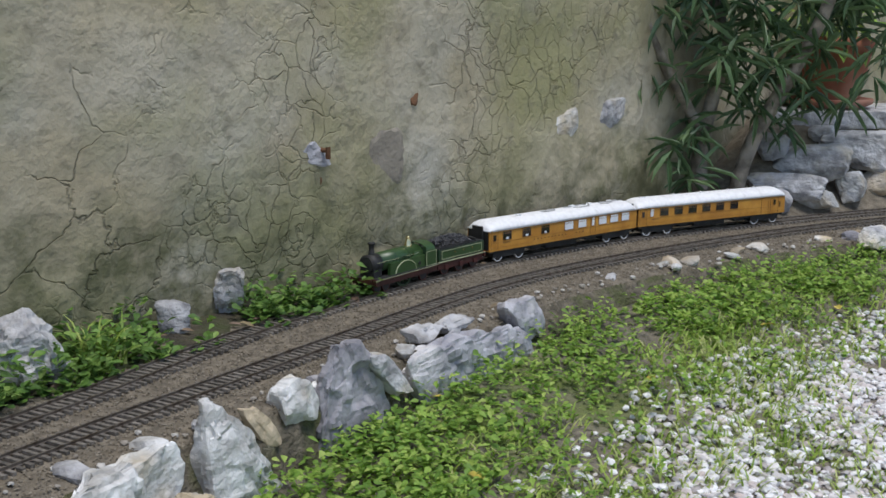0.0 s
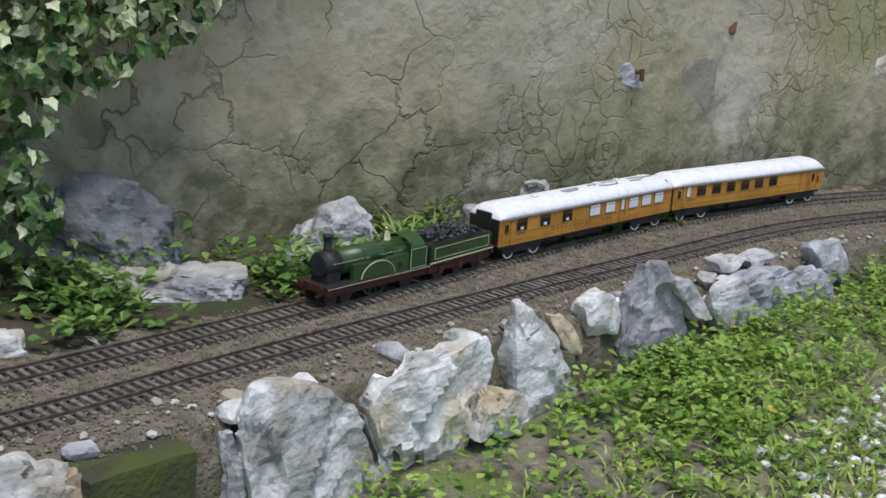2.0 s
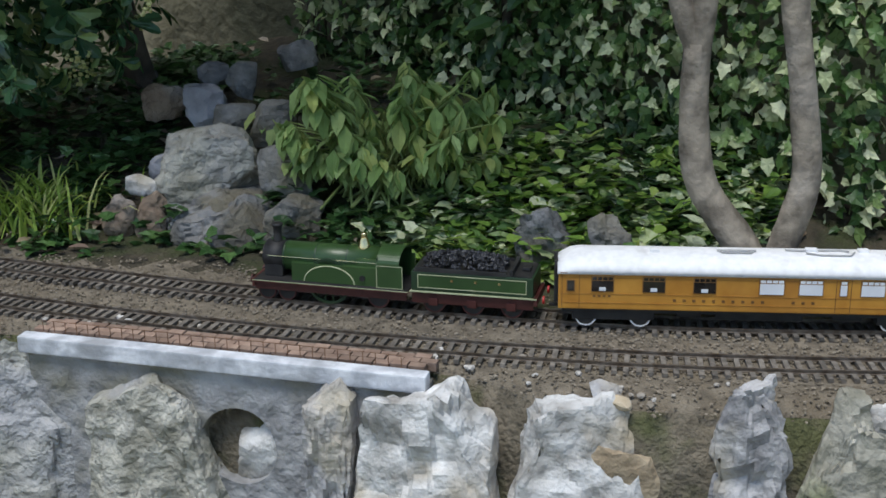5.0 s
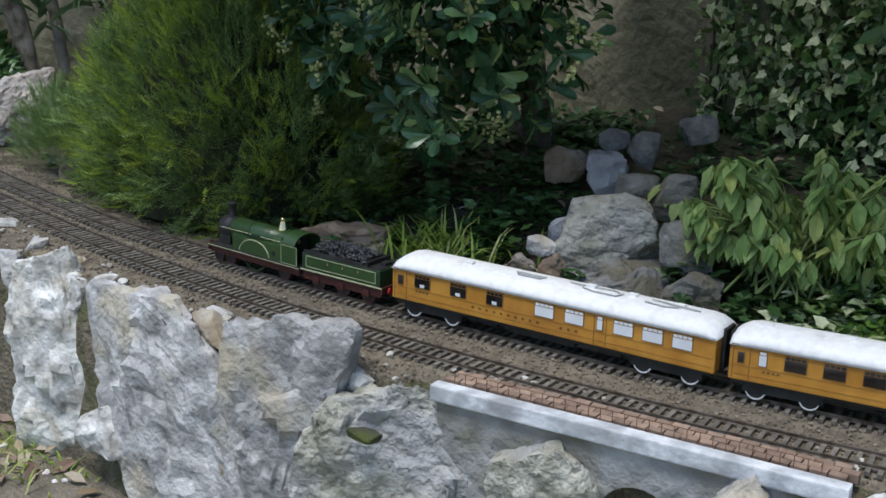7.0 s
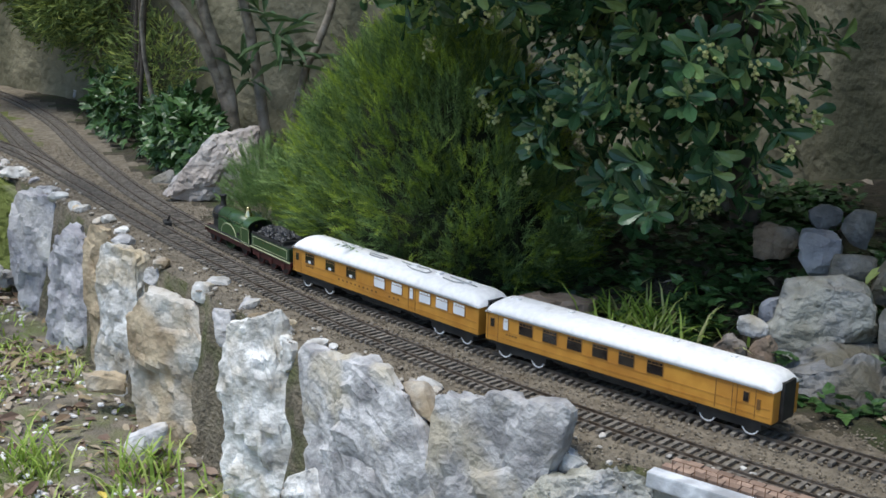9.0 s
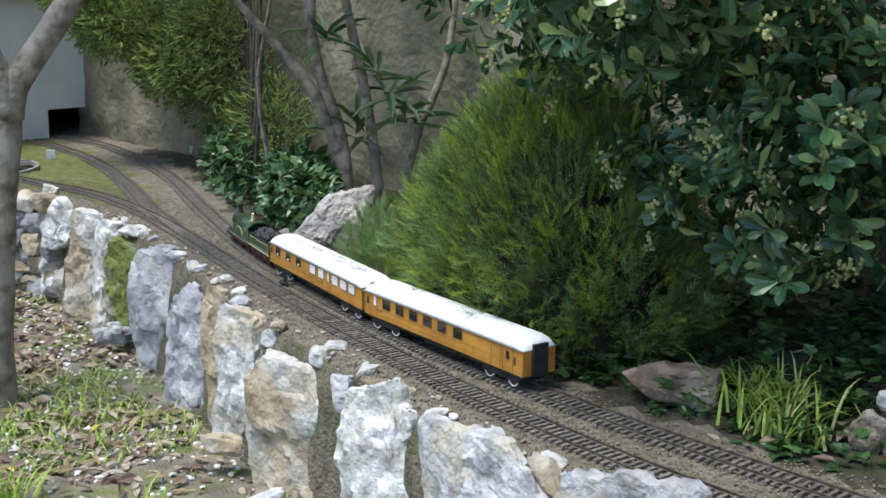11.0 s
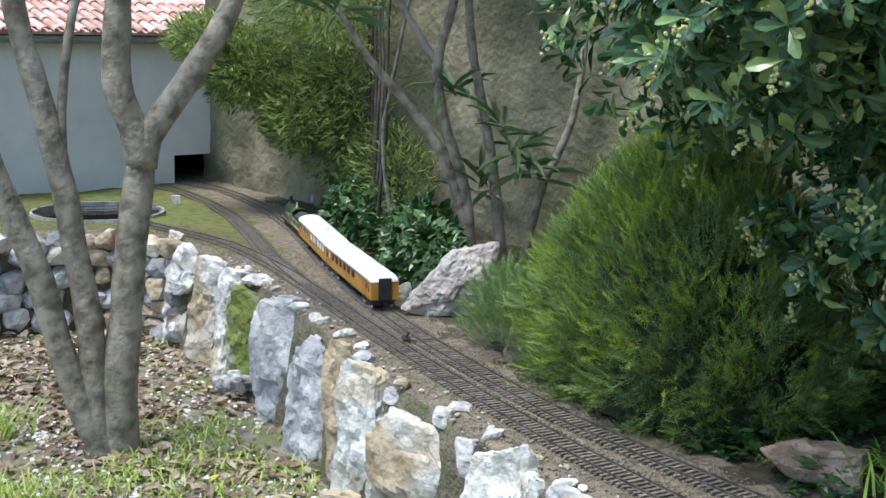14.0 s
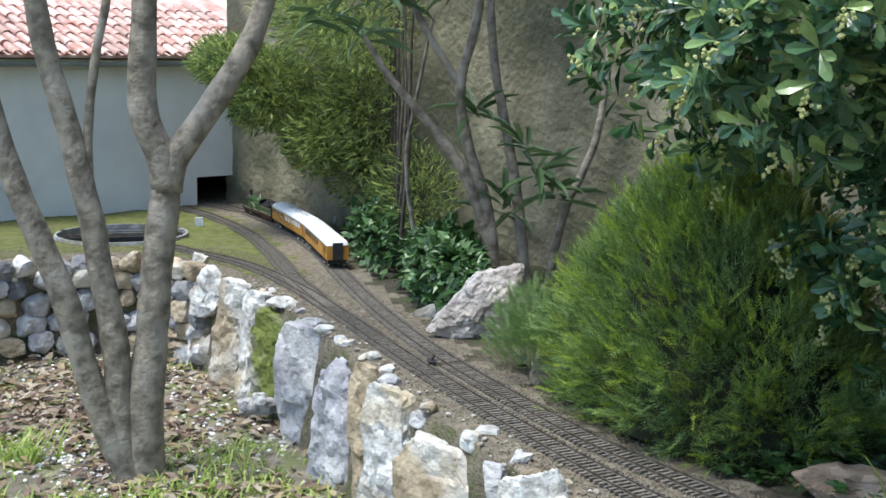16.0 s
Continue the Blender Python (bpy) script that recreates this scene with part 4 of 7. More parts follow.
def slab_mesh(name, seed, wb, wt, lean, hl, hr, depth, mat, cuts=15, wild=0.0):
    """A split slab: foot and top width, sideways lean of the top, heights of its two top corners; chipped by planes and roughened."""
    rnd = np.random.RandomState(seed)
    bm = bmesh.new()
    bmesh.ops.create_cube(bm, size=2)
    bmesh.ops.subdivide_edges(bm, edges=bm.edges[:], cuts=cuts, use_grid_fill=True)
    p = np.array([v.co for v in bm.verts])
    p = p / (np.abs(p) ** 18).sum(1)[:, None] ** (1 / 18)
    d = unit(p)
    chips = [(rnd.normal(size=3) * [0.9, 0.7, 0.9], 1.02 - wild, 1.35 - wild) for k in range(9)] + [(np.array([rnd.normal(), rnd.normal() * 0.25, abs(rnd.normal()) + 0.2]), 1.05, 1.25) for k in range(3)] + [(np.array([rnd.normal() * 0.32, -1.0, rnd.normal() * 0.32]), 0.8, 1.02) for k in range(7)]
    for nrm, lo, hi in chips:
        nrm = unit(nrm)
        over = np.maximum(p @ nrm - rnd.uniform(lo, hi), 0)
        p = p - over[:, None] * nrm
    u, v = p[:, 0], (p[:, 2] + 1) / 2
    half = (wb + (wt - wb) * v) / 2
    q = np.stack([lean * v + u * half, p[:, 1] * depth / 2 * (1 - 0.35 * v), v * (hl + (hr - hl) * (u + 1) / 2)], 1)
    size = max(wb, wt, hl, hr)
    amp = min(0.012, 0.08 * size)
    off = Vector(rnd.uniform(0, 40, 3))
    for k, vert in enumerate(bm.verts):
        c = Vector(q[k]) + off
        e = c + noise.noise_vector(c * 20) * 0.012
        near = noise.voronoi(e * 16)[1][0]
        fine = noise.voronoi(e * 42)[1][0]
        w = noise.noise(c * 9) * 0.8 + noise.cell(near * 7.3 + Vector((3, 3, 3))) * 0.55 + noise.cell(fine * 5.1) * 0.32 + noise.noise(c * 70) * 0.25
        vert.co = Vector(q[k]) + Vector(d[k]) * (w * amp)
    me = bpy.data.meshes.new(name)
    bm.to_mesh(me)
    bm.free()
    me.materials.append(mat)
    me.polygons.foreach_set("use_smooth", [True] * len(me.polygons))
    me.set_sharp_from_angle(angle=radians(18))
    return me


def slabs(table, group, seed, thick, set_back):
    for k, (x, y, z, yaw, wb, wt, lean, hl, hr, kind) in enumerate(table):
        big = max(wb, wt, hl, hr)
        heap = group in ("stone heap", "wall foot stones")
        grow = 1.36 if 0.06 < thick < 0.07 and 28 < yaw < 50 and big > 0.2 and x < -1.7 else 1.06
        wb, wt = max(wb, 0.45 * wt) * grow + 0.004, wt * grow + 0.004
        depth = thick if big > 0.1 else min(thick, max(0.025, 0.7 * max(wb, wt)))
        me = slab_mesh("stone", seed + k, wb, wt, lean, max(hl, 0.014) * 1.06, max(hr, 0.014) * 1.06, depth, STONE[kind], 19 if big > 0.14 else 13 if big > 0.07 else 8, 0.14 if heap else 0.0)
        tip = (noise.noise(Vector((seed, k, 0.5))) * 30, noise.noise(Vector((seed, k, 7.5))) * 30) if heap else (0, 0)
        ob = thing("stone", STONE_LABELS[kind], "stone", group=group, data=me)
        ob.matrix_world = pose(x, y, z, 0, 0, yaw) @ pose(0, depth * set_back, 0, tip[0], tip[1], 0)


def stones(table, group, seed):
    for k, (x, y, z, w, d, h, yaw, lean, kind) in enumerate(table):
        me = rock_mesh("stone", seed + k, (w, max(d, 0.35 * min(w, h)) * 1.1, h * 1.04), STONE[kind], level=4 if max(w, h) > 0.06 else 3)
        ob = thing("stone", STONE_LABELS[kind], "stone", group=group, data=me)
        ob.matrix_world = pose(x, y, z, 0, 0, yaw) @ pose(0, 0, 0, 0, lean, 0)


# foot x, y, z, yaw, foot width, top width, lean, height of each top corner, kind
WALL_SLABS_a = [
    (-1.401, 0.450, -0.296, 30, 0.022, 0.187, 0.053, 0.295, 0.330, 0),
    (-1.502, 0.394, -0.296, 24, 0.288, 0.223, -0.108, 0.277, 0.311, 0),
    (-1.786, 0.286, -0.296, 39, 0.123, 0.072, -0.039, 0.272, 0.308, 1),
    (-1.771, 0.310, -0.053, 20, 0.034, 0.041, -0.000, 0.041, 0.041, 1),
    (-1.646, 0.305, -0.218, 22, 0.079, 0.046, -0.019, 0.026, 0.061, 1),
    (-1.478, 0.433, -0.026, 26, 0.029, 0.033, -0.035, 0.028, 0.038, 2),
    (-1.296, 0.541, -0.038, 40, 0.015, 0.046, 0.005, 0.033, 0.026, 1),
    (-1.237, 0.553, -0.296, 45, 0.277, 0.151, -0.017, 0.247, 0.289, 7),
    (-2.874, -0.035, -0.296, 38, 0.074, 0.152, 0.024, 0.270, 0.267, 3)]
WALL_SLABS_b = [
    (-2.586, 0.039, -0.296, 37, 0.154, 0.071, -0.002, 0.264, 0.244, 3),
    (-2.448, 0.095, -0.295, 37, 0.028, 0.056, -0.020, 0.288, 0.278, 2),
    (-2.331, 0.099, -0.296, 38, 0.063, 0.090, 0.040, 0.292, 0.278, 1),
    (-3.108, -0.105, -0.296, 41, 0.092, 0.076, 0.018, 0.261, 0.240, 5),
    (-3.226, -0.161, -0.296, 43, 0.073, 0.055, 0.056, 0.290, 0.280, 1),
    (-3.385, -0.230, -0.296, 45, 0.080, 0.093, 0.076, 0.284, 0.282, 2),
    (-3.523, -0.286, -0.119, 48, 0.094, 0.070, 0.055, 0.133, 0.084, 1),
    (-3.592, -0.316, -0.296, 52, 0.042, 0.048, 0.022, 0.315, 0.299, 0),
    (-3.630, -0.346, -0.187, 56, 0.087, 0.092, 0.012, 0.046, 0.018, 3)]
WALL_SLABS_c = [
    (-3.637, -0.358, -0.218, 56, 0.097, 0.101, 0.006, 0.034, 0.016, 2),
    (-3.626, -0.349, -0.260, 56, 0.076, 0.079, 0.007, 0.033, 0.032, 2),
    (-3.536, -0.279, -0.245, 50, 0.065, 0.063, 0.009, 0.082, 0.086, 2),
    (-3.032, -0.118, -0.258, 91, 0.088, 0.097, 0.001, 0.038, 0.026, 0),
    (-3.018, -0.118, -0.227, 91, 0.025, 0.029, 0.001, 0.025, 0.024, 1),
    (-3.099, -0.075, -0.011, 41, 0.061, 0.064, -0.007, 0.010, 0.028, 1),
    (-2.905, -0.017, -0.032, 38, 0.068, 0.080, -0.000, 0.025, 0.038, 0),
    (-2.052, 0.203, -0.296, 38, 0.197, 0.108, -0.063, 0.252, 0.248, 2),
    (-1.919, 0.246, -0.063, 38, 0.012, 0.037, -0.011, 0.052, 0.055, 3)]
WALL_SLABS_d = [
    (-1.771, 0.312, -0.051, 39, 0.018, 0.024, -0.007, 0.042, 0.044, 1),
    (-2.220, 0.176, -0.043, 38, 0.058, 0.058, 0.001, 0.022, 0.032, 0),
    (-2.051, 0.228, -0.027, 38, 0.031, 0.031, -0.003, 0.024, 0.030, 1),
    (-2.233, 0.082, -0.241, 87, 0.059, 0.062, -0.007, 0.037, 0.026, 2),
    (-2.016, 0.115, -0.279, 86, 0.033, 0.060, 0.018, 0.034, 0.051, 0)]
ARCH_SLABS_a = [
    (-1.068, 0.679, -0.296, 33, 0.183, 0.088, -0.028, 0.219, 0.259, 7),
    (-0.913, 0.784, -0.296, 35, 0.097, 0.034, 0.001, 0.244, 0.281, 0),
    (-0.812, 0.846, -0.296, 38, 0.170, 0.110, -0.020, 0.268, 0.280, 1),
    (-0.700, 0.935, -0.282, 40, 0.150, 0.085, -0.010, 0.255, 0.270, 1)]
BANK_SLABS_a = [
    (-0.212, 1.399, -0.149, 51, 0.166, 0.119, -0.057, 0.156, 0.153, 1),
    (-0.109, 1.523, -0.136, 50, 0.121, 0.193, -0.011, 0.126, 0.147, 1),
    (0.018, 1.672, -0.124, 49, 0.132, 0.020, -0.064, 0.154, 0.153, 1),
    (-0.037, 1.562, -0.099, 50, 0.092, 0.046, 0.000, 0.052, 0.041, 1),
    (0.081, 1.780, -0.031, 47, 0.056, 0.052, -0.027, 0.035, 0.047, 1),
    (0.041, 1.721, -0.049, 48, 0.027, 0.036, -0.039, 0.060, 0.054, 2),
    (-0.282, 1.319, -0.153, 52, 0.022, 0.023, -0.017, 0.133, 0.132, 0),
    (-0.152, 1.480, -0.140, 50, 0.023, 0.028, -0.040, 0.100, 0.076, 0),
    (-0.415, 1.156, -0.189, 48, 0.119, 0.051, 0.010, 0.155, 0.174, 2)]
BANK_SLABS_b = [
    (-0.455, 1.106, -0.043, 46, 0.031, 0.144, 0.026, 0.057, 0.049, 1),
    (-0.487, 1.066, -0.213, 45, 0.113, 0.028, -0.011, 0.228, 0.219, 5),
    (-0.562, 1.008, -0.233, 43, 0.100, 0.044, -0.006, 0.237, 0.248, 0),
    (-0.381, 1.210, -0.066, 50, 0.007, 0.018, -0.010, 0.056, 0.048, 0),
    (0.153, 1.827, -0.107, 47, 0.147, 0.076, -0.008, 0.146, 0.140, 3),
    (0.366, 2.047, -0.097, 49, 0.293, 0.301, -0.055, 0.101, 0.084, 3),
    (0.221, 1.886, -0.043, 47, 0.033, 0.043, -0.051, 0.065, 0.063, 0),
    (0.081, 1.765, -0.030, 47, 0.057, 0.043, -0.022, 0.043, 0.054, 1),
    (0.469, 2.175, -0.044, 46, 0.048, 0.086, -0.035, 0.063, 0.060, 3)]
BANK_SLABS_c = [
    (0.272, 1.985, 0.011, 48, 0.059, 0.058, -0.008, 0.014, 0.014, 0),
    (0.326, 2.046, 0.005, 49, 0.060, 0.067, -0.004, 0.016, 0.008, 0)]
FOOT_SLABS_a = [
    (-0.529, 1.689, -0.008, 17, 0.173, 0.130, -0.051, 0.120, 0.119, 4),
    (-0.475, 1.652, -0.023, 14, 0.197, 0.172, -0.001, 0.043, 0.064, 0),
    (-0.291, 1.870, -0.018, 7, 0.148, 0.072, -0.007, 0.076, 0.110, 0),
    (-0.691, 1.314, -0.026, 27, 0.054, 0.018, -0.001, 0.066, 0.069, 5),
    (-0.649, 1.360, -0.036, 25, 0.075, 0.034, 0.002, 0.079, 0.083, 0),
    (-0.592, 1.426, -0.033, 21, 0.074, 0.074, 0.001, 0.035, 0.049, 1),
    (-0.632, 1.436, -0.010, 23, 0.032, 0.019, -0.011, 0.024, 0.032, 0),
    (-0.104, 2.104, -0.017, 4, 0.032, 0.045, -0.010, 0.058, 0.052, 0),
    (-0.029, 2.216, -0.016, 2, 0.040, 0.040, -0.005, 0.082, 0.091, 0)]
HEAP_SLABS_a = [
    (-1.813, 1.073, 0.130, 61, 0.051, 0.056, -0.006, 0.040, 0.044, 9),
    (-1.637, 1.016, 0.105, 60, 0.051, 0.055, 0.003, 0.046, 0.050, 6),
    (-1.553, 1.039, 0.097, 58, 0.050, 0.055, -0.003, 0.061, 0.065, 3),
    (-1.486, 1.040, 0.101, 57, 0.049, 0.048, 0.008, 0.039, 0.039, 9),
    (-1.417, 1.066, 0.097, 55, 0.059, 0.047, -0.001, 0.058, 0.064, 9),
    (-1.421, 0.964, 0.031, 58, 0.134, 0.096, 0.003, 0.083, 0.090, 7),
    (-1.333, 1.029, 0.039, 54, 0.061, 0.051, -0.014, 0.061, 0.068, 9),
    (-1.502, 0.937, 0.045, 60, 0.034, 0.033, 0.004, 0.039, 0.045, 3),
    (-1.383, 0.943, -0.008, 58, 0.125, 0.114, -0.000, 0.050, 0.054, 9)]
HEAP_SLABS_b = [
    (-1.294, 1.003, -0.009, 54, 0.073, 0.062, -0.001, 0.058, 0.061, 9),
    (-1.589, 1.239, 0.158, 53, 0.048, 0.053, -0.005, 0.039, 0.046, 9),
    (-1.463, 0.851, -0.015, 62, 0.044, 0.036, -0.001, 0.067, 0.069, 6),
    (-1.435, 0.876, -0.015, 61, 0.040, 0.035, -0.000, 0.066, 0.069, 6),
    (-1.665, 0.705, -0.019, 70, 0.069, 0.135, -0.041, 0.037, 0.077, 6),
    (-1.586, 1.116, 0.136, 56, 0.038, 0.030, -0.002, 0.044, 0.048, 9),
    (-1.652, 1.112, 0.139, 58, 0.039, 0.040, -0.002, 0.031, 0.036, 4),
    (-1.471, 0.885, 0.046, 61, 0.033, 0.034, -0.002, 0.023, 0.025, 1),
    (-0.971, 1.154, -0.019, 41, 0.064, 0.049, -0.004, 0.084, 0.085, 9)]
HEAP_SLABS_c = [
    (-0.879, 1.178, -0.019, 38, 0.040, 0.034, -0.004, 0.092, 0.099, 9),
    (-1.343, 0.935, -0.038, 53, 0.126, 0.118, -0.005, 0.065, 0.089, 9),
    (-2.699, 0.319, -0.019, 81, 0.190, 0.085, 0.040, 0.150, 0.178, 8),
    (-2.923, 0.257, -0.024, 83, 0.060, 0.045, 0.001, 0.029, 0.043, 9),
    (-2.341, 0.411, -0.019, 78, 0.041, 0.036, 0.001, 0.058, 0.070, 9)]
RIGHT_PILE_a = [
    (1.294, 3.200, 0.145, 0.081, 0.066, 0.066, -23, 0, 0),
    (1.385, 3.173, 0.108, 0.191, 0.094, 0.105, -25, 4, 0),
    (1.551, 3.243, 0.130, 0.215, 0.094, 0.105, -27, 0, 0),
    (1.287, 3.099, 0.061, 0.197, 0.057, 0.063, -24, 0, 0),
    (1.477, 3.140, 0.049, 0.077, 0.075, 0.075, -27, 0, 1),
    (1.604, 3.188, 0.059, 0.131, 0.060, 0.067, -28, -15, 2),
    (1.256, 3.052, 0.032, 0.057, 0.054, 0.054, -24, 0, 3),
    (1.361, 3.090, 0.033, 0.116, 0.054, 0.060, -25, 0, 1),
    (1.460, 3.283, 0.168, 0.073, 0.048, 0.048, -25, 0, 0)]

FAR_STONES = [(1.327, 2.721, 0.002, 0.103, 0.041, 0.047, 27, 0, 0), (-4.55, 0.1, 0.02, 0.09, 0.05, 0.05, 60, 0, 1), (-4.42, 0.13, 0.015, 0.06, 0.05, 0.04, 60, 0, 0)]
for k, (table, group, thick, set_back) in enumerate(((WALL_SLABS_a, "retaining wall stones", 0.062, 0.24),
    (WALL_SLABS_b, "retaining wall stones", 0.062, 0.24),
    (WALL_SLABS_c, "retaining wall stones", 0.062, 0.24),
    (WALL_SLABS_d, "retaining wall stones", 0.062, 0.24),
    (ARCH_SLABS_a, "retaining wall stones", 0.075, -0.05),
    (BANK_SLABS_a, "bank stones", 0.045, 0.38),
    (BANK_SLABS_b, "bank stones", 0.045, 0.38),
    (BANK_SLABS_c, "bank stones", 0.045, 0.38),
    (FOOT_SLABS_a, "wall foot stones", 0.1, 0.3),
    (HEAP_SLABS_a, "stone heap", 0.1, 0.3),
    (HEAP_SLABS_b, "stone heap", 0.1, 0.3),
    (HEAP_SLABS_c, "stone heap", 0.1, 0.3))):
    slabs(table, group, 100 * k + 7, thick, set_back)
for k, (table, group) in enumerate(((RIGHT_PILE_a, "stone pile"), (FAR_STONES, "garden stones"))):
    stones(table, group, 100 * k + 5007)


BANK_SOIL = material("packed_bank_soil", (0.10, 0.085, 0.06), (0.20, 0.17, 0.125), 45, 0.95, 0.9, 160, c3=(0.09, 0.095, 0.04), c3_at=0.56, dist=0.01)


# ---- soil bank under the bed's edge ----
def soil_bank():
    e = edge_line
    t = np.gradient(e, axis=0)
    t /= np.linalg.norm(t, axis=1)[:, None]
    out = np.stack([-t[:, 1], t[:, 0]], 1)
    zl = ground_z(e + out * 0.06)
    prof = [(-0.085, 0.0, -0.012), (-0.07, 0.0, -0.003), (-0.035, 0.0, -0.004), (-0.012, 0.0, -0.010), (0.0, 0.22, -0.012), (0.008, 0.55, -0.01), (0.016, 0.85, -0.01), (0.03, 1.0, -0.03)]
    rnd = np.random.RandomState(3)
    rows = []
    for off, share, dz in prof:
        w = rnd.normal(scale=0.004, size=len(e)) if share > 0 else 0
        rows.append(np.column_stack([e + out * (off + w)[:, None] if share > 0 else e + out * off, zl * share + dz]))
    v = np.stack(rows, 1).reshape(-1, 3)
    k = len(prof)
    i = np.arange(len(e) - 1)[:, None] * k
    j = np.arange(k - 1)[None, :]
    f = np.stack([i + j, i + k + j, i + k + j + 1, i + j + 1], -1).reshape(-1, 4)
    me = mesh_fast("bank", v, f, BANK_SOIL, True)
    me.materials.append(SOIL)
    me.polygons.foreach_set("material_index", np.tile([1, 1, 1, 0, 0, 0, 0], len(e) - 1).astype(np.int32))
    return tagged(new("bank", me), "sandy soil bank under the track bed", "bank", kind="structure")


soil_bank()

# ---- house end with the tunnel mouth ----
HU = Vector((0.563, -0.826, 0))
HN = Vector((-0.826, -0.563, 0))
HOUSE = Matrix(((HU.x, HN.x, 0, -4.96), (HU.y, HN.y, 0, -0.39), (0, 0, 1, 0), (0, 0, 0, 1)))
house = thing("house", "low whitewashed outbuilding with tiled roof and a small track opening", "house")
house.matrix_world = HOUSE
wall_part = part("wall", box_bm(-0.008, 2.8, 0, 0.16, -0.35, 0.545), house, "whitewashed wall", WHITEWALL)
part("lintel", box_bm(-0.42, -0.0082, 0.0, 0.16, 0.103, 0.545), house, mat=WHITEWALL)
# boxes added behind the mouth, tunnel shade in their near-black colour
part("tunnel_lining", box_bm(-0.5, -0.42, 0.1, 0.9, -0.02, 0.3), house, mat=DARK)
part("tunnel_lining", box_bm(-0.006, 0.05, 0.161, 0.9, -0.02, 0.3), house, mat=DARK)
part("tunnel_lining", box_bm(-0.5, 0.05, 0.161, 0.9, 0.105, 0.3), house, mat=DARK)
part("tunnel_lining", box_bm(-0.5, 0.05, 0.9, 0.95, -0.02, 0.3), house, mat=DARK)
part("eave_board", box_bm(-0.45, 2.85, -0.045, 0.1, 0.545, 0.562), house, "dark eave board", BARK_DARK)
bm = bmesh.new()
ring = []
for u in (-0.45, 2.85):
    ring.append([bm.verts.new((u, -0.062 + r * math.cos(a), 0.538 + r * math.sin(a))) for r, rng in ((0.018, np.linspace(math.pi, 2 * math.pi, 10)), (0.0155, np.linspace(2 * math.pi, math.pi, 10))) for a in rng])
for k in range(20):
    bm.faces.new((ring[0][k], ring[0][(k + 1) % 20], ring[1][(k + 1) % 20], ring[1][k]))
bmesh.ops.recalc_face_normals(bm, faces=bm.faces)
part("gutter", bm, house, "grey half-round gutter", GUTTER)
roof_deck = part("roof", box_bm(-0.45, 2.85, -0.04, 0.9, -0.012, -0.002), house, "terracotta tiled roof", TERRACOTTA)
roof_deck.matrix_local = Matrix.Translation((0, -0.03, 0.575)) @ Matrix.Rotation(radians(19), 4, 'X')


def tile_mesh():
    verts, faces = [], []
    n = 7
    for j, (y, lift, wd) in enumerate(((0.0, 0.004, 1.0), (0.115, -0.002, 0.86))):
        for th in (0.0, 0.003):
            for k in range(n):
                a = math.pi * k / (n - 1)
                verts.append((-math.cos(a) * 0.0165 * wd, y, lift + math.sin(a) * (0.013 + 0.0) + th))
    q = 2 * n
    for k in range(n - 1):
        faces += [(n + k, n + k + 1, q + n + k + 1, q + n + k), (k, q + k, q + k + 1, k + 1), (k, k + 1, n + k + 1, n + k)]
    return mesh_from("roof_tile", verts, faces, TERRACOTTA)


tile = tile_mesh()
rnd = random.Random(11)
for r in range(6):
    for c in range(27):
        ob = part("roof_tile", tile, roof_deck)
        ob.location = (-0.3 + c * 0.046 + rnd.uniform(-0.002, 0.002), -0.06 + r * 0.1, 0.002 + rnd.uniform(0, 0.002))
        ob.rotation_euler = (0, 0, rnd.uniform(-0.04, 0.04))

# ---- turntable ----
turntable = thing("turntable", "small sunken model turntable with pale rim and dark bridge", "turntable", (-4.2, -0.57, 0))
bm = bmesh.new()
vs = []
for k in range(48):
    a = 2 * math.pi * k / 48
    vs.append([bm.verts.new((math.cos(a) * r, math.sin(a) * r, z)) for r, z in ((0.2, -0.07), (0.2, 0.005), (0.208, 0.005), (0.212, -0.02))])
for k in range(48):
    a, b = vs[k], vs[(k + 1) % 48]
    for e in range(3):
        bm.faces.new((a[e], b[e], b[e + 1], a[e + 1]))
bmesh.ops.recalc_face_normals(bm, faces=bm.faces)
part("rim", bm, turntable, "pale concrete rim", CEMENT)
bm = bmesh.new()
bmesh.ops.create_circle(bm, cap_ends=True, segments=48, radius=0.2, matrix=Matrix.Translation((0, 0, -0.055)))
part("pit_floor", bm, turntable, mat=DARK)
bridge = part("bridge", box_bm(-0.19, 0.19, -0.03, 0.03, -0.03, -0.004, 0.002), turntable, "dark steel bridge", BLACK)
bridge.rotation_euler = (0, 0, radians(98))
for y in (-0.016, 0.016):
    part("bridge_rail", box_bm(-0.19, 0.19, y - 0.0012, y + 0.0012, -0.004, 0.001), bridge, mat=RAIL)
for y in (-0.034, 0.034):
    part("railing", box_bm(-0.19, 0.19, y - 0.001, y + 0.001, 0.012, 0.0145), bridge, mat=RAIL)
lever_post = thing("marker_post", "small white stone marker beside the turntable", "post", (-4.4, -0.34, 0), data=None)
part("block", box_bm(-0.006, 0.006, -0.014, 0.014, -0.005, 0.026, 0.002), lever_post, mat=CONCRETE)

# ---- siding ----
siding_line, _ = smooth_line([(-3.05, 0.045), (-3.4, -0.03), (-3.8, -0.09), (-4.2, -0.17), (-4.6, -0.3), (-4.9, -0.45)], 0.004)
siding = make_track(siding_line, "track", "faint siding rails sunk in moss beside the turntable")

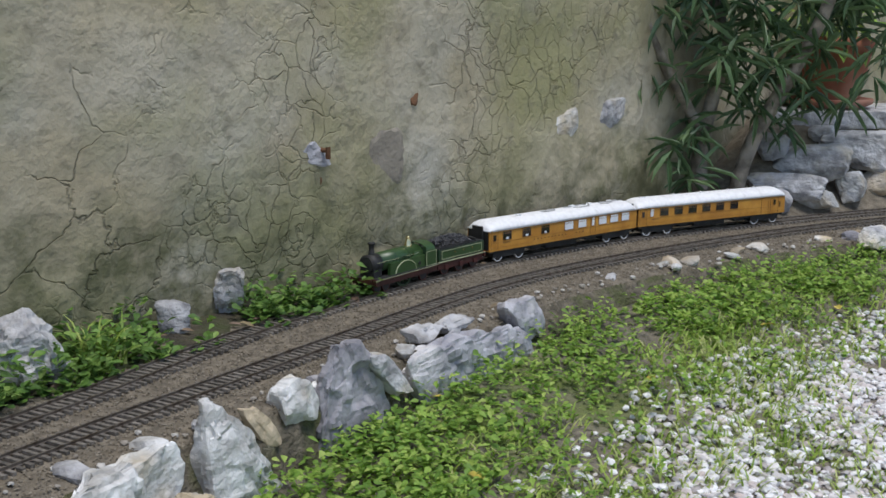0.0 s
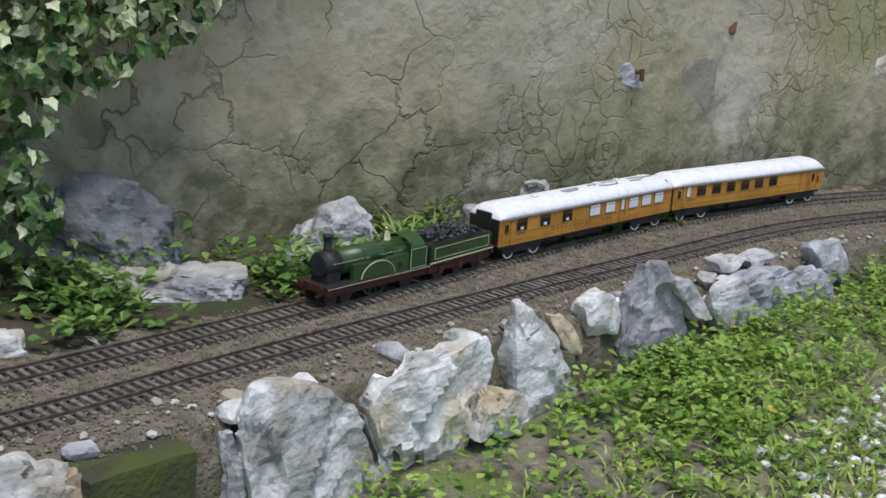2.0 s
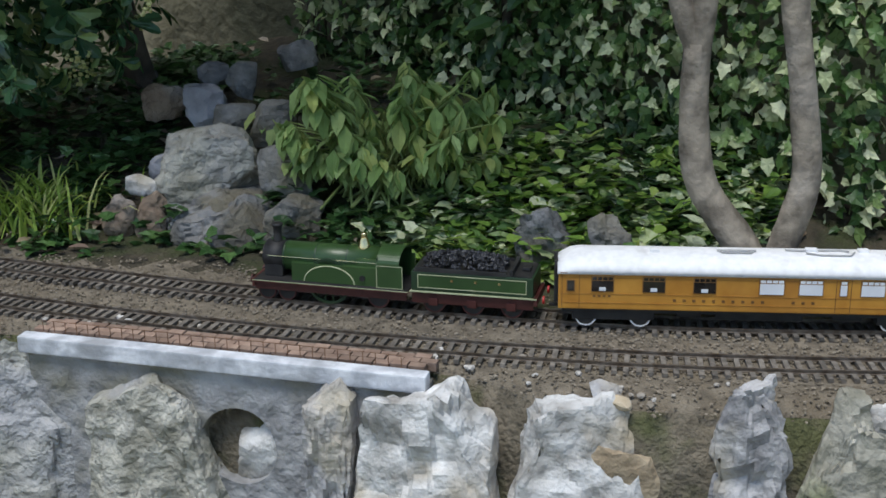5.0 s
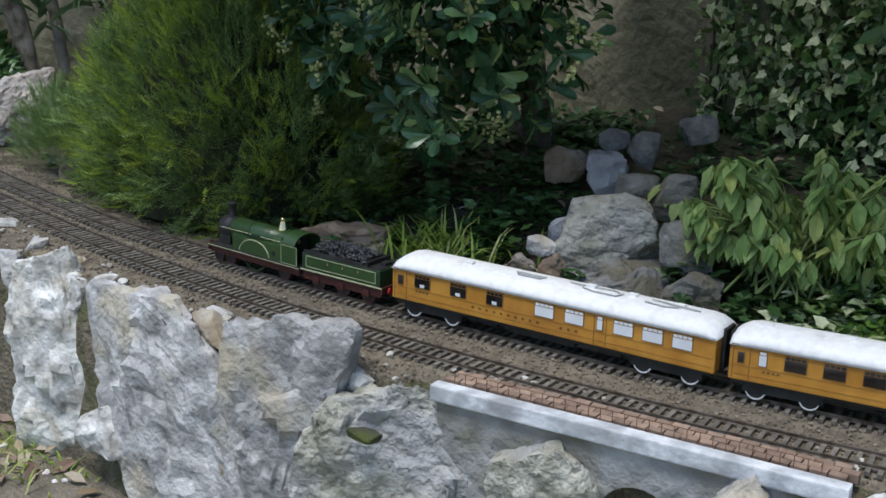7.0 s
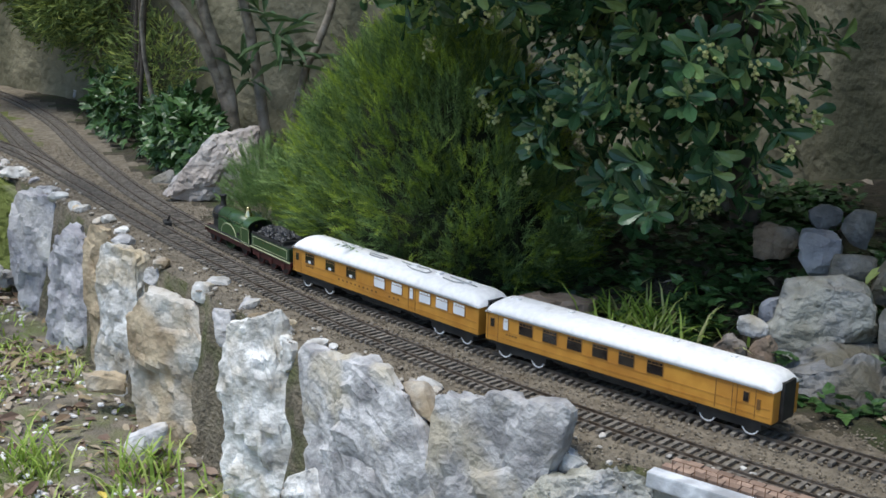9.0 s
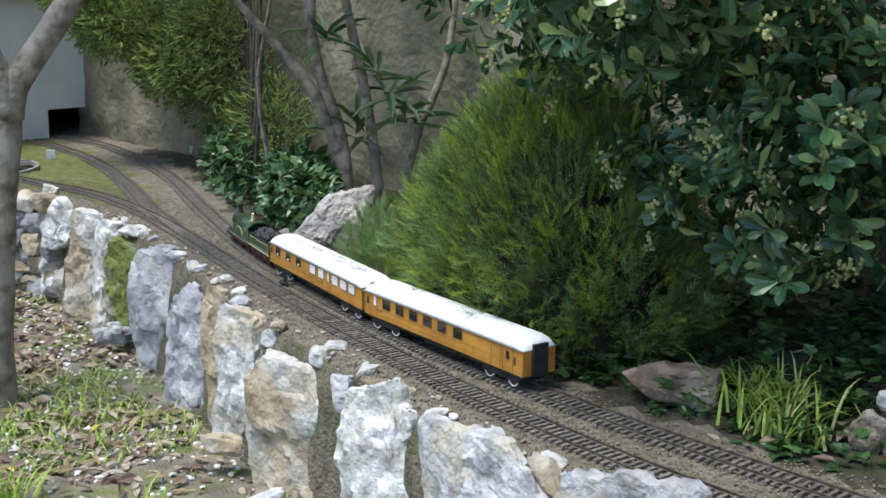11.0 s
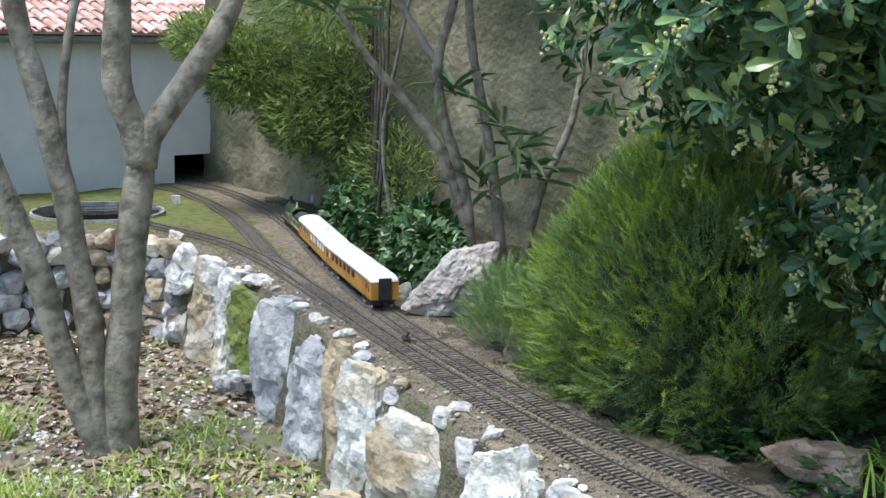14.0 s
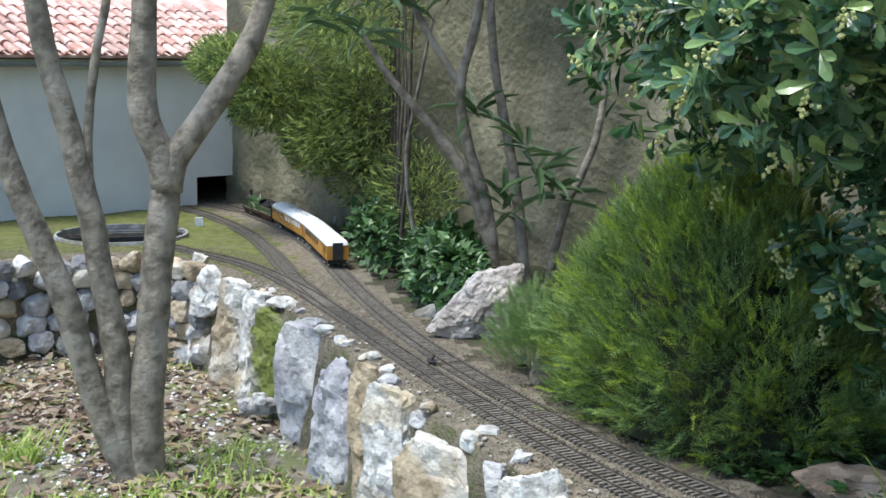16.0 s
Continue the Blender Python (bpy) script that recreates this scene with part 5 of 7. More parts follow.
# ---- concrete beam, arch panel and pins ----
BEAM_A, BEAM_B = Vector((-1.207, 0.603, 0)), Vector((-0.835, 0.852, 0))
bu = (BEAM_B - BEAM_A).normalized()
BEAM = Matrix(((bu.x, -bu.y, 0, BEAM_A.x), (bu.y, bu.x, 0, BEAM_A.y), (0, 0, 1, 0), (0, 0, 0, 1)))
BL = (BEAM_B - BEAM_A).length
bridge_wall = thing("parapet_bridge", "pale concrete parapet beam over a cement arch panel", "bridge")
bridge_wall.matrix_world = BEAM
beam_bm = box_bm(0, BL, -0.012, 0.006, -0.013, 0.005, 0.002)
part("beam", beam_bm, bridge_wall, "pale chipped concrete beam", CONCRETE)


def arch_panel():
    verts, faces = [], []
    cx, cz, n = 0.243, -0.098, 40
    half = 0.09
    for th in (-0.004, 0.05):
        for ring_i in range(4):
            for k in range(n):
                a = 2 * math.pi * k / n
                c, s = math.cos(a), math.sin(a)
                sq = 1 / max(abs(c), abs(s))
                r = 0.043 + (half * sq - 0.043) * (ring_i / 3)
                verts.append((cx + c * r, th + 0.003 * noise.noise(Vector((c * r * 30, s * r * 30, th))), cz + s * r * (0.93 if s > 0 and ring_i == 3 else 1.0)))
    for ring_i in range(3):
        for k in range(n):
            a, b = ring_i * n + k, ring_i * n + (k + 1) % n
            faces.append((a, b, b + n, a + n))
    for k in range(n):
        faces.append((k, 4 * n + k, 4 * n + (k + 1) % n, (k + 1) % n))
    return mesh_from("arch_panel", verts, faces, CEMENT)


part("arch_panel", arch_panel(), bridge_wall, "grey cement panel with a round opening")
part("side_panel", box_bm(0.006, 0.153, -0.004, 0.05, -0.28, -0.0145), bridge_wall, mat=CEMENT)
part("side_panel", box_bm(0.333, BL - 0.004, -0.004, 0.05, -0.28, -0.0145), bridge_wall, mat=CEMENT)
# near-black sheet added behind the round opening for its shade
part("niche", box_bm(0.15, 0.34, 0.051, 0.07, -0.28, -0.016), bridge_wall, mat=DARK)
for k in range(31):
    u = 0.02 + k * (BL - 0.05) / 30
    part("pin", mesh_from("pin", *tube([(u, 0.008, 0.005), (u, 0.008, 0.0175)], [0.00045, 0.00045], 5), RUST), bridge_wall)
part("pin_rail", mesh_from("pin_rail", *tube([(0.02, 0.008, 0.0172), (BL - 0.03, 0.008, 0.0172)], [0.0003, 0.0003], 5), RUST), bridge_wall)
niche_stone = thing("stone", "pale limestone lump inside the round niche", "stone", data=rock_mesh("stone", 901, (0.066, 0.05, 0.085), STONE[1]))
niche_stone.matrix_world = BEAM @ pose(0.262, 0.022, -0.112, 0, 12, 0)
brick_strip = thing("brick_edging", "narrow strip of small reddish bricks behind the parapet", "brick paving", kind="structure")
brick_strip.matrix_world = BEAM
brick_me = bpy.data.meshes.new("brick")
bbm = box_bm(-0.0085, 0.0085, -0.0052, 0.0052, -0.006, 0.0035, 0.0006)
bbm.to_mesh(brick_me)
bbm.free()
brick_me.materials.append(BRICK)
for r in range(3):
    for k in range(24):
        o = part("brick", brick_me, brick_strip)
        o.location = (0.012 + k * 0.0182 + (r % 2) * 0.009, 0.0205 + r * 0.0113, rnd.uniform(-0.001, 0.0008))

# ---- mossy concrete block in the bank ----
moss_block = thing("concrete_block", "dark concrete block furred with moss in the bank", "block")
bm = box_bm(-0.055, 0.055, -0.03, 0.04, -0.26, 0.0, 0.008)
bmesh.ops.subdivide_edges(bm, edges=bm.edges[:], cuts=3, use_grid_fill=True)
for v in bm.verts:
    v.co += Vector((noise.noise(v.co * 40), noise.noise(v.co * 40 + Vector((7, 0, 0))), noise.noise(v.co * 40 + Vector((0, 9, 0))))) * 0.004
MOSS_DARK = material("wet_moss", (0.035, 0.035, 0.022), (0.07, 0.065, 0.04), 40, 0.9, 0.7, 160, c3=(0.07, 0.085, 0.018), c3_at=0.5, dist=0.004)
part("body", bm, moss_block, mat=MOSS_DARK)
moss_block.matrix_world = pose(-0.375, 1.235, -0.008, 0, 0, 51)

# ---- marks on the plaster wall ----
WU = (Vector((*WALL_D, 0)) - Vector((*WALL_C, 0))).normalized()
EAST = Matrix(((WU.x, -WU.y, 0, WALL_C[0]), (WU.y, WU.x, 0, WALL_C[1]), (0, 0, 1, 0), (0, 0, 0, 1)))


def wall_mark(name, s, z, w, h, mat, label, category, seed, proud=0.012):
    me = rock_mesh(name, seed, (w * 1.05, 0.022, h * 1.05), mat, cuts=9)
    ob = thing(name, label, category, data=me)
    ob.matrix_world = EAST @ pose(s, 0.004 - proud + 0.010, z, 0, 0, 0)
    return ob


wall_mark("mortar_patch", 1.312, 0.217, 0.10, 0.105, PATCH, "grey-brown mortar patch on the plaster wall", "patch", 31)
wall_mark("wall_stone", 1.877, 0.241, 0.085, 0.075, STONE[1], "white stone showing through the plaster", "stone", 32)
wall_mark("wall_stone", 2.05, 0.252, 0.11, 0.07, STONE[0], "grey stone showing through the plaster", "stone", 33)
wall_mark("mortar_patch", 1.148, 0.238, 0.085, 0.058, STONE[3], "blue-grey mortar blot round an iron hook", "patch", 34)
wall_mark("rust_spot", 1.394, 0.318, 0.026, 0.03, RUST, "rusty nail spot on the wall", "stain", 35, 0.009)
hook = thing("hook", "small rusty iron hook in the wall", "hook")
hook.matrix_world = EAST @ pose(1.160, 0, 0.242)
part("shank", mesh_from("shank", *tube([(0, 0.01, 0), (0, -0.018, 0), (0, -0.021, 0.006), (0, -0.021, -0.014)], [0.0045] * 4, 6), RUST), hook)
wall_mark("rust_spot", 1.161, 0.195, 0.008, 0.04, RUST, "rust streak below the hook", "stain", 36, 0.008)

# ---- rubble wall round the terrace ----
rub = [e for e in edge_line if e[0] < -3.57 and e[1] > -1.7]
rnd = random.Random(21)
seed = 5000
for row, zc in enumerate((-0.245, -0.185, -0.125, -0.07, -0.02)):
    acc = rnd.uniform(0, 0.03)
    for a, b in zip(rub[:-1], rub[1:]):
        acc -= float(np.hypot(*(b - a)))
        if acc <= 0:
            w = rnd.uniform(0.05, 0.1)
            acc = w * 0.93
            d = (b - a) / np.hypot(*(b - a))
            n_out = np.array([-d[1], d[0]])
            p = a + n_out * (0.012 + rnd.uniform(-0.008, 0.012))
            me = rock_mesh("stone", seed, (w, 0.06, rnd.uniform(0.055, 0.075)), STONE[rnd.choice((0, 0, 2, 2, 3, 4))], level=3)
            seed += 1
            ob = thing("stone", "rough rubble stone in the terrace wall", "stone", group="terrace wall stones", data=me)
            ob.matrix_world = pose(p[0], p[1], zc + rnd.uniform(-0.01, 0.01), 0, rnd.uniform(-9, 9), math.degrees(math.atan2(d[1], d[0])))
# upright slabs that close the retaining wall behind the big faces
acc = 0.0
for a, b in zip(edge_line[:-1], edge_line[1:]):
    x = float(a[0])
    if not (-3.5 < x < -0.42) or BEAM_A.x - 0.03 < x < BEAM_B.x:
        continue
    acc -= float(np.hypot(*(b - a)))
    if acc <= 0:
        w = rnd.uniform(0.07, 0.13)
        acc = w * 0.86
        d = (b - a) / np.hypot(*(b - a))
        n_out = np.array([-d[1], d[0]])
        p = a + d * w * 0.4 + n_out * rnd.uniform(-0.034, -0.024)
        hgt = rnd.uniform(0.19, 0.25)
        me = rock_mesh("stone", seed, (w * 1.15, 0.06, hgt), STONE[rnd.choice((0, 1, 2, 3, 3, 1))], level=4)
        seed += 1
        ob = thing("stone", "upright rough slab in the retaining wall", "stone", group="retaining wall stones", data=me)
        ob.matrix_world = pose(p[0], p[1], -0.030 - hgt / 2 + rnd.uniform(-0.015, 0.008), rnd.uniform(-3, 3), rnd.uniform(-8, 8), math.degrees(math.atan2(d[1], d[0])))
# small stones packed between the big ones along the bank
for k in range(75):
    i = rnd.randrange(20, len(edge_line) - 120)
    e0, e1 = edge_line[i], edge_line[i + 1]
    d = (e1 - e0) / np.hypot(*(e1 - e0))
    n_out = np.array([-d[1], d[0]])
    off = rnd.uniform(-0.045, -0.008)
    p = e0 + n_out * off
    zg = float(ground_z(np.array([e0 + n_out * 0.06]))[0])
    z = rnd.uniform(zg, -0.02) if off > 0.005 else -0.002
    if BEAM_A.x - 0.06 < p[0] < BEAM_B.x + 0.04:
        continue
    w = rnd.uniform(0.014, 0.042)
    me = rock_mesh("stone", 7000 + k, (w * 1.2, w * 0.8, w * rnd.uniform(0.45, 0.7)), STONE[rnd.choice((0, 1, 1, 2, 3))], level=2)
    ob = thing("stone", "small packing stone between the bank stones", "stone", group="packing stones", data=me)
    ob.matrix_world = pose(p[0], p[1], z, rnd.uniform(-20, 20), rnd.uniform(-20, 20), rnd.uniform(0, 180))


# ---- plants ----
LANCE = (np.array([(0, 0, 0), (.35, .5, .05), (.35, -.5, .05), (.35, 0, -.02), (.75, .36, .01), (.75, -.36, .01), (.75, 0, -.06), (1, 0, -.14)], float),
         np.array([(0, 3, 1), (0, 2, 3), (1, 3, 6), (1, 6, 4), (3, 2, 5), (3, 5, 6), (4, 6, 7), (6, 5, 7)]))
OBOVATE = (np.array([(0, 0, 0), (.3, .22, .03), (.3, -.22, .03), (.3, 0, -.02), (.68, .5, .05), (.68, -.5, .05), (.68, 0, -.02), (.92, .3, -.02), (.92, -.3, -.02), (1, 0, -.06)], float),
           np.array([(0, 3, 1), (0, 2, 3), (1, 3, 6), (1, 6, 4), (3, 2, 5), (3, 5, 6), (4, 6, 7), (6, 5, 8), (6, 9, 7), (6, 8, 9)]))
IVY = (np.array([(.28, 0, -.03), (0, 0, 0), (-.06, .36, .02), (.16, .36, .04), (.36, .45, 0), (.58, .27, .05), (1, 0, -.10), (.58, -.27, .05), (.36, -.45, 0), (.16, -.36, .04), (-.08, -.36, .02)], float),
       np.array([(0, 1, 2), (0, 2, 3), (0, 3, 4), (0, 4, 5), (0, 5, 6), (0, 6, 7), (0, 7, 8), (0, 8, 9), (0, 9, 10), (0, 10, 1)]))
BLADE = (np.array([(0, .5, 0), (0, -.5, 0), (.4, .42, .10), (.4, -.42, .10), (.75, .28, .06), (.75, -.28, .06), (1, 0, -.12)], float),
         np.array([(0, 1, 3), (0, 3, 2), (2, 3, 5), (2, 5, 4), (4, 5, 6)]))
SPRAY = (np.array([(0, .02, 0), (0, -.02, 0), (1, 0, -.05)] + [p for k in range(5) for p in (
    (.12 + .15 * k, 0, 0), (.2 + .15 * k, 0, 0.01), (.36 + .15 * k, .28 - .03 * k, .05), (.12 + .15 * k, 0, 0), (.2 + .15 * k, 0, 0.01), (.36 + .15 * k, -.28 + .03 * k, .05))], float),
         np.array([(0, 1, 2)] + [(3 + 3 * k, 4 + 3 * k, 5 + 3 * k) for k in range(10)]))


def leaf_cloud(name, pos, along, normal, length, width, mat, shape=LANCE, joined=False):
    """One mesh of many leaves: base points, directions, normals, lengths and widths."""
    tv, tf = shape
    a = unit(np.asarray(along, float))
    y = unit(np.cross(np.asarray(normal, float), a))
    z = np.cross(a, y)
    L, W = np.asarray(length)[:, None, None], np.asarray(width)[:, None, None]
    v = pos[:, None, :] + tv[None, :, 0:1] * L * a[:, None, :] + tv[None, :, 1:2] * W * y[:, None, :] + tv[None, :, 2:3] * L * z[:, None, :]
    f = tf[None] + (np.arange(len(pos)) * len(tv))[:, None, None]
    return mesh_fast(name, v.reshape(-1, 3), f.reshape(-1, 3), mat, False)


G = np.random.RandomState(12)


def blob(n, centre, radii, shell=0.35, low=-1.0):
    """Points in the outer shell of an ellipsoid, and outward directions."""
    d = unit(G.normal(size=(int(n * 2.5), 3)))
    d = d[d[:, 2] > low][:n]
    r = 1 - shell * G.rand(len(d), 1) ** 1.5
    lump = 1 + 0.16 * np.sin(d[:, 0:1] * 7 + centre[0] * 9) * np.cos(d[:, 1:2] * 6 + d[:, 2:3] * 5)
    return np.array(centre) + d * r * lump * np.array(radii), unit(d / np.array(radii))


def limb(name, pts, r0, r1, mat, parent, label="", sides=9):
    p, s = smooth_line(pts, 0.02) if len(pts) > 2 else (np.linspace(pts[0], pts[1], 8), None)
    n = len(p)
    rr = [(r0 + (r1 - r0) * i / max(1, n - 1)) * (1 + 0.10 * noise.noise(Vector(p[i]) * 14)) for i in range(n)]
    wob = [Vector(q) + Vector((noise.noise(Vector(q) * 9), noise.noise(Vector(q) * 9 + Vector((5, 0, 0))), 0)) * 0.004 for q in p]
    v, f = tube(wob, rr, sides)
    return part(name, mesh_from(name, v, f, mat, True), parent, label)


IVY_LEAF = leaf_material("variegated_ivy", [(0.025, 0.06, 0.016), (0.055, 0.12, 0.028), (0.095, 0.185, 0.045), (0.22, 0.31, 0.10), (0.55, 0.60, 0.34), (0.67, 0.70, 0.46)], 0.45, 0.15)
DARK_IVY = leaf_material("dark_ivy", [(0.022, 0.058, 0.017), (0.048, 0.11, 0.03), (0.085, 0.165, 0.048)], 0.38, 0.12)
SAGE = leaf_material("sage_leaf", [(0.17, 0.28, 0.08), (0.27, 0.39, 0.12), (0.36, 0.48, 0.19), (0.45, 0.50, 0.14)], 0.75, 0.3)
CYPRESS = leaf_material("cypress_spray", [(0.06, 0.105, 0.038), (0.12, 0.195, 0.058), (0.20, 0.30, 0.095), (0.29, 0.41, 0.135)], 0.7, 0.25)
# last, palest tone is put in for sky gloss on the leaves
ARBUTUS = leaf_material("glossy_leaf", [(0.026, 0.066, 0.03), (0.045, 0.11, 0.048), (0.085, 0.17, 0.07), (0.27, 0.37, 0.12)], 0.24, 0.12)
OLEANDER = leaf_material("oleander_leaf", [(0.05, 0.10, 0.045), (0.10, 0.17, 0.075), (0.17, 0.25, 0.115)], 0.42, 0.2)
SHRUB = leaf_material("olive_shrub_leaf", [(0.09, 0.14, 0.05), (0.19, 0.26, 0.09), (0.31, 0.39, 0.13), (0.48, 0.53, 0.15)], 0.55, 0.4)
WEED = leaf_material("weed_leaf", [(0.12, 0.23, 0.035), (0.22, 0.37, 0.06), (0.34, 0.50, 0.09), (0.47, 0.58, 0.15)], 0.6, 0.4)
GRASS = leaf_material("grass_blade", [(0.16, 0.26, 0.035), (0.27, 0.40, 0.06), (0.39, 0.50, 0.10), (0.52, 0.52, 0.24)], 0.6, 0.3)
ROSEMARY = leaf_material("rosemary_needle", [(0.10, 0.17, 0.055), (0.18, 0.28, 0.09), (0.27, 0.38, 0.14)], 0.6, 0.2)
LITTER = leaf_material("leaf_litter", [(0.12, 0.075, 0.055), (0.24, 0.165, 0.125), (0.46, 0.39, 0.31), (0.30, 0.23, 0.12), (0.17, 0.11, 0.085)], 0.8, 0.15)
PEBBLE = leaf_material("garden_pebbles", [(0.36, 0.32, 0.31), (0.62, 0.60, 0.59), (0.80, 0.79, 0.79), (0.54, 0.46, 0.43), (0.84, 0.83, 0.83)], 0.7, 0.0)
FLOWER = leaf_material("cream_flower", [(0.44, 0.46, 0.17), (0.56, 0.56, 0.27), (0.34, 0.40, 0.12)], 0.6, 0.2)
CORE = material("shaded_core", (0.012, 0.016, 0.007), (0.03, 0.035, 0.014), 60, 0.95, 0.8, 120)

# variegated ivy over the wall's corner
ivy = thing("ivy", "variegated cream and green ivy covering the garden wall", "ivy")
n = 16500
s = G.rand(n) * 1.75
zz = -0.02 + G.rand(n) * 0.72
cA, cB, cC = np.array(WALL_B), np.array(WALL_C), np.array(WALL_D)
uB, uC = unit(cB - cA), unit(cC - cB)
lenB = np.linalg.norm(cB - cA)
sb = s + lenB * 0.3
onC = sb > lenB
xy = np.where(onC[:, None], cB + (sb - lenB)[:, None] * uC, cA + np.minimum(sb, lenB)[:, None] * uB)
limit = 0.03 + 0.75 * zz + 0.05 * np.sin(zz * 23)
keep = ~onC | ((sb - lenB) < limit)
nrm2 = np.where(onC[:, None], np.array([uC[1], -uC[0]]), np.array([uB[1], -uB[0]]))
thick = 0.015 + 0.10 * G.rand(n) ** 0.7
pos = np.column_stack([xy + nrm2 * thick[:, None], zz])[keep]
nn = np.column_stack([nrm2, np.full(n, 0.35)])[keep] + G.normal(scale=0.45, size=(keep.sum(), 3))
al = np.column_stack([G.normal(scale=0.6, size=(keep.sum(), 2)), -0.8 + 0.5 * G.rand(keep.sum())])
L = 0.013 + 0.013 * G.rand(len(pos))
part("leaves", leaf_cloud("leaves", pos, al, nn, L, L * 0.85, IVY_LEAF, IVY), ivy, "cream-edged lobed leaves")
for k in range(5):
    i = int(np.argmin(pos[:, 0] + 0.25 * G.rand(len(pos))))
    b = pos[i] * [1, 1, 0]
    limb("stem", [tuple(b), tuple(b + [0.02, 0.0, 0.25]), tuple(pos[i] + [0.03, 0, 0.3])], 0.003, 0.0015, BARK_DARK, ivy, sides=5)

# dark climber behind the heap
climber = thing("climber", "dark leafy climber on the shaded wall", "climber")
pos, dr = blob(700, (-1.34, 1.46, 0.5), (0.20, 0.10, 0.42), 0.6)
L = 0.03 + 0.03 * G.rand(len(pos))
part("leaves", leaf_cloud("leaves", pos, dr + G.normal(scale=0.6, size=pos.shape) + [0, 0, -0.4], dr + [0, 0, 0.5], L, L * 0.5, DARK_IVY, LANCE), climber)
limb("stem", [(-1.3, 1.42, 0.0), (-1.33, 1.43, 0.3), (-1.28, 1.42, 0.7)], 0.008, 0.004, BARK_DARK, climber)

# two-trunked tree by the track
vtree = thing("tree", "smooth grey two-trunked tree growing beside the track", "tree")
limb("trunk", [(-0.735, 1.25, -0.03), (-0.745, 1.242, 0.04), (-0.757, 1.233, 0.075), (-0.793, 1.206, 0.14), (-0.803, 1.2, 0.223), (-0.804, 1.199, 0.3)], 0.022, 0.0145, BARK, vtree)
limb("branch", [(-0.8035, 1.1995, 0.25), (-0.806, 1.198, 0.29), (-0.822, 1.187, 0.35), (-0.86, 1.17, 0.6), (-0.9, 1.16, 0.9)], 0.014, 0.008, BARK, vtree)
limb("branch", [(-0.8035, 1.1995, 0.25), (-0.802, 1.2, 0.29), (-0.796, 1.204, 0.348), (-0.78, 1.22, 0.6), (-0.77, 1.25, 0.95)], 0.014, 0.008, BARK, vtree)
limb("trunk", [(-0.725, 1.25, -0.03), (-0.722, 1.252, 0.04), (-0.712, 1.26, 0.09), (-0.699, 1.267, 0.15), (-0.706, 1.262, 0.23), (-0.72, 1.255, 0.34), (-0.73, 1.25, 0.6), (-0.70, 1.27, 0.95)], 0.017, 0.010, BARK, vtree)

# sage bush
sage = thing("sage_bush", "grey-green sage bush with drooping soft leaves", "bush")
lp, ld, ln, ll = [], [], [], []
for k in range(88):
    a = G.rand() * 2 * math.pi
    base = np.array([-1.22, 1.12, 0.05])
    tip = np.array([-1.255 + 0.125 * math.cos(a) * G.rand() ** 0.5 - 0.02, 1.12 + 0.12 * math.sin(a) * G.rand() ** 0.5, 0.085 + 0.125 * G.rand()])
    tip += np.array([0.75, 0.62, 0]) * G.uniform(-0.075, 0.105)
    limb("stem", [tuple(base + G.normal(scale=0.03, size=3) * [1, 1, 0]), tuple((base + tip) / 2 + [0, 0, 0.03]), tuple(tip)], 0.002, 0.001, SHRUB, sage, sides=5)
    for q in range(13):
        b = G.rand() * 2 * math.pi
        f = 1 - 0.3 * G.rand()
        lp.append(base + (tip - base) * f + [0, 0, 0.012])
        ld.append([math.cos(b), math.sin(b), G.uniform(-3.2, -0.2)])
        ln.append([0.3 * math.cos(b), 0.3 * math.sin(b), 1])
        ll.append(G.uniform(0.024, 0.044))
ll = np.array(ll)
part("leaves", leaf_cloud("leaves", np.array(lp), np.array(ld), np.array(ln), ll, ll * 0.46, SAGE, LANCE), sage, "soft drooping grey-green leaves")


def tuft(label, x, y, n, length, spread, mat=GRASS, name="grass_tuft", cat="grass"):
    z = float(ground_z(np.array([[x, y]]))[0])
    a = G.rand(n) * 2 * math.pi
    pos = np.column_stack([x + G.normal(scale=spread, size=n), y + G.normal(scale=spread, size=n), np.full(n, z)])
    d = np.column_stack([np.cos(a) * 0.8, np.sin(a) * 0.8, 0.5 + G.rand(n) * 0.9])
    L = length * (0.5 + G.rand(n) * 0.7)
    ob = thing(name, label, cat)
    nn = np.column_stack([-np.cos(a) * 0.5, -np.sin(a) * 0.5, np.ones(n)])
    blades = part("blades", leaf_cloud("blades", pos, d, nn, L, np.full(n, 0.0045), mat, BLADE), ob)
    tagged(blades, kind="stuff")
    return ob


tuft("bright green tuft of long grass by the stone heap", -1.56, 0.79, 110, 0.085, 0.04)
tuft("bright green tuft of long grass by the stone heap", -1.62, 0.80, 80, 0.075, 0.04)
tuft("small grass tuft at the wall foot", -0.2, 1.95, 60, 0.07, 0.02)
for gx, gy in ((-2.75, -0.75), (-2.55, -0.68), (-2.4, -0.5), (-2.85, -0.62), (-2.2, -0.28), (-2.05, -0.05), (-1.75, 0.1), (-1.95, 0.12)):
    tuft("loose tuft of lawn grass among fallen leaves", gx, gy, 70, 0.085, 0.03)

# rounded conifer
conifer = thing("conifer_bush", "dense rounded dwarf conifer with feathery green sprays", "bush", (-2.09, 0.63, 0.0))
conifer.rotation_euler = (0, 0, radians(22))
CYPRESS_TIP = leaf_material("cypress_tip", [(0.17, 0.26, 0.035), (0.30, 0.41, 0.055), (0.48, 0.58, 0.09)], 0.7, 0.35)


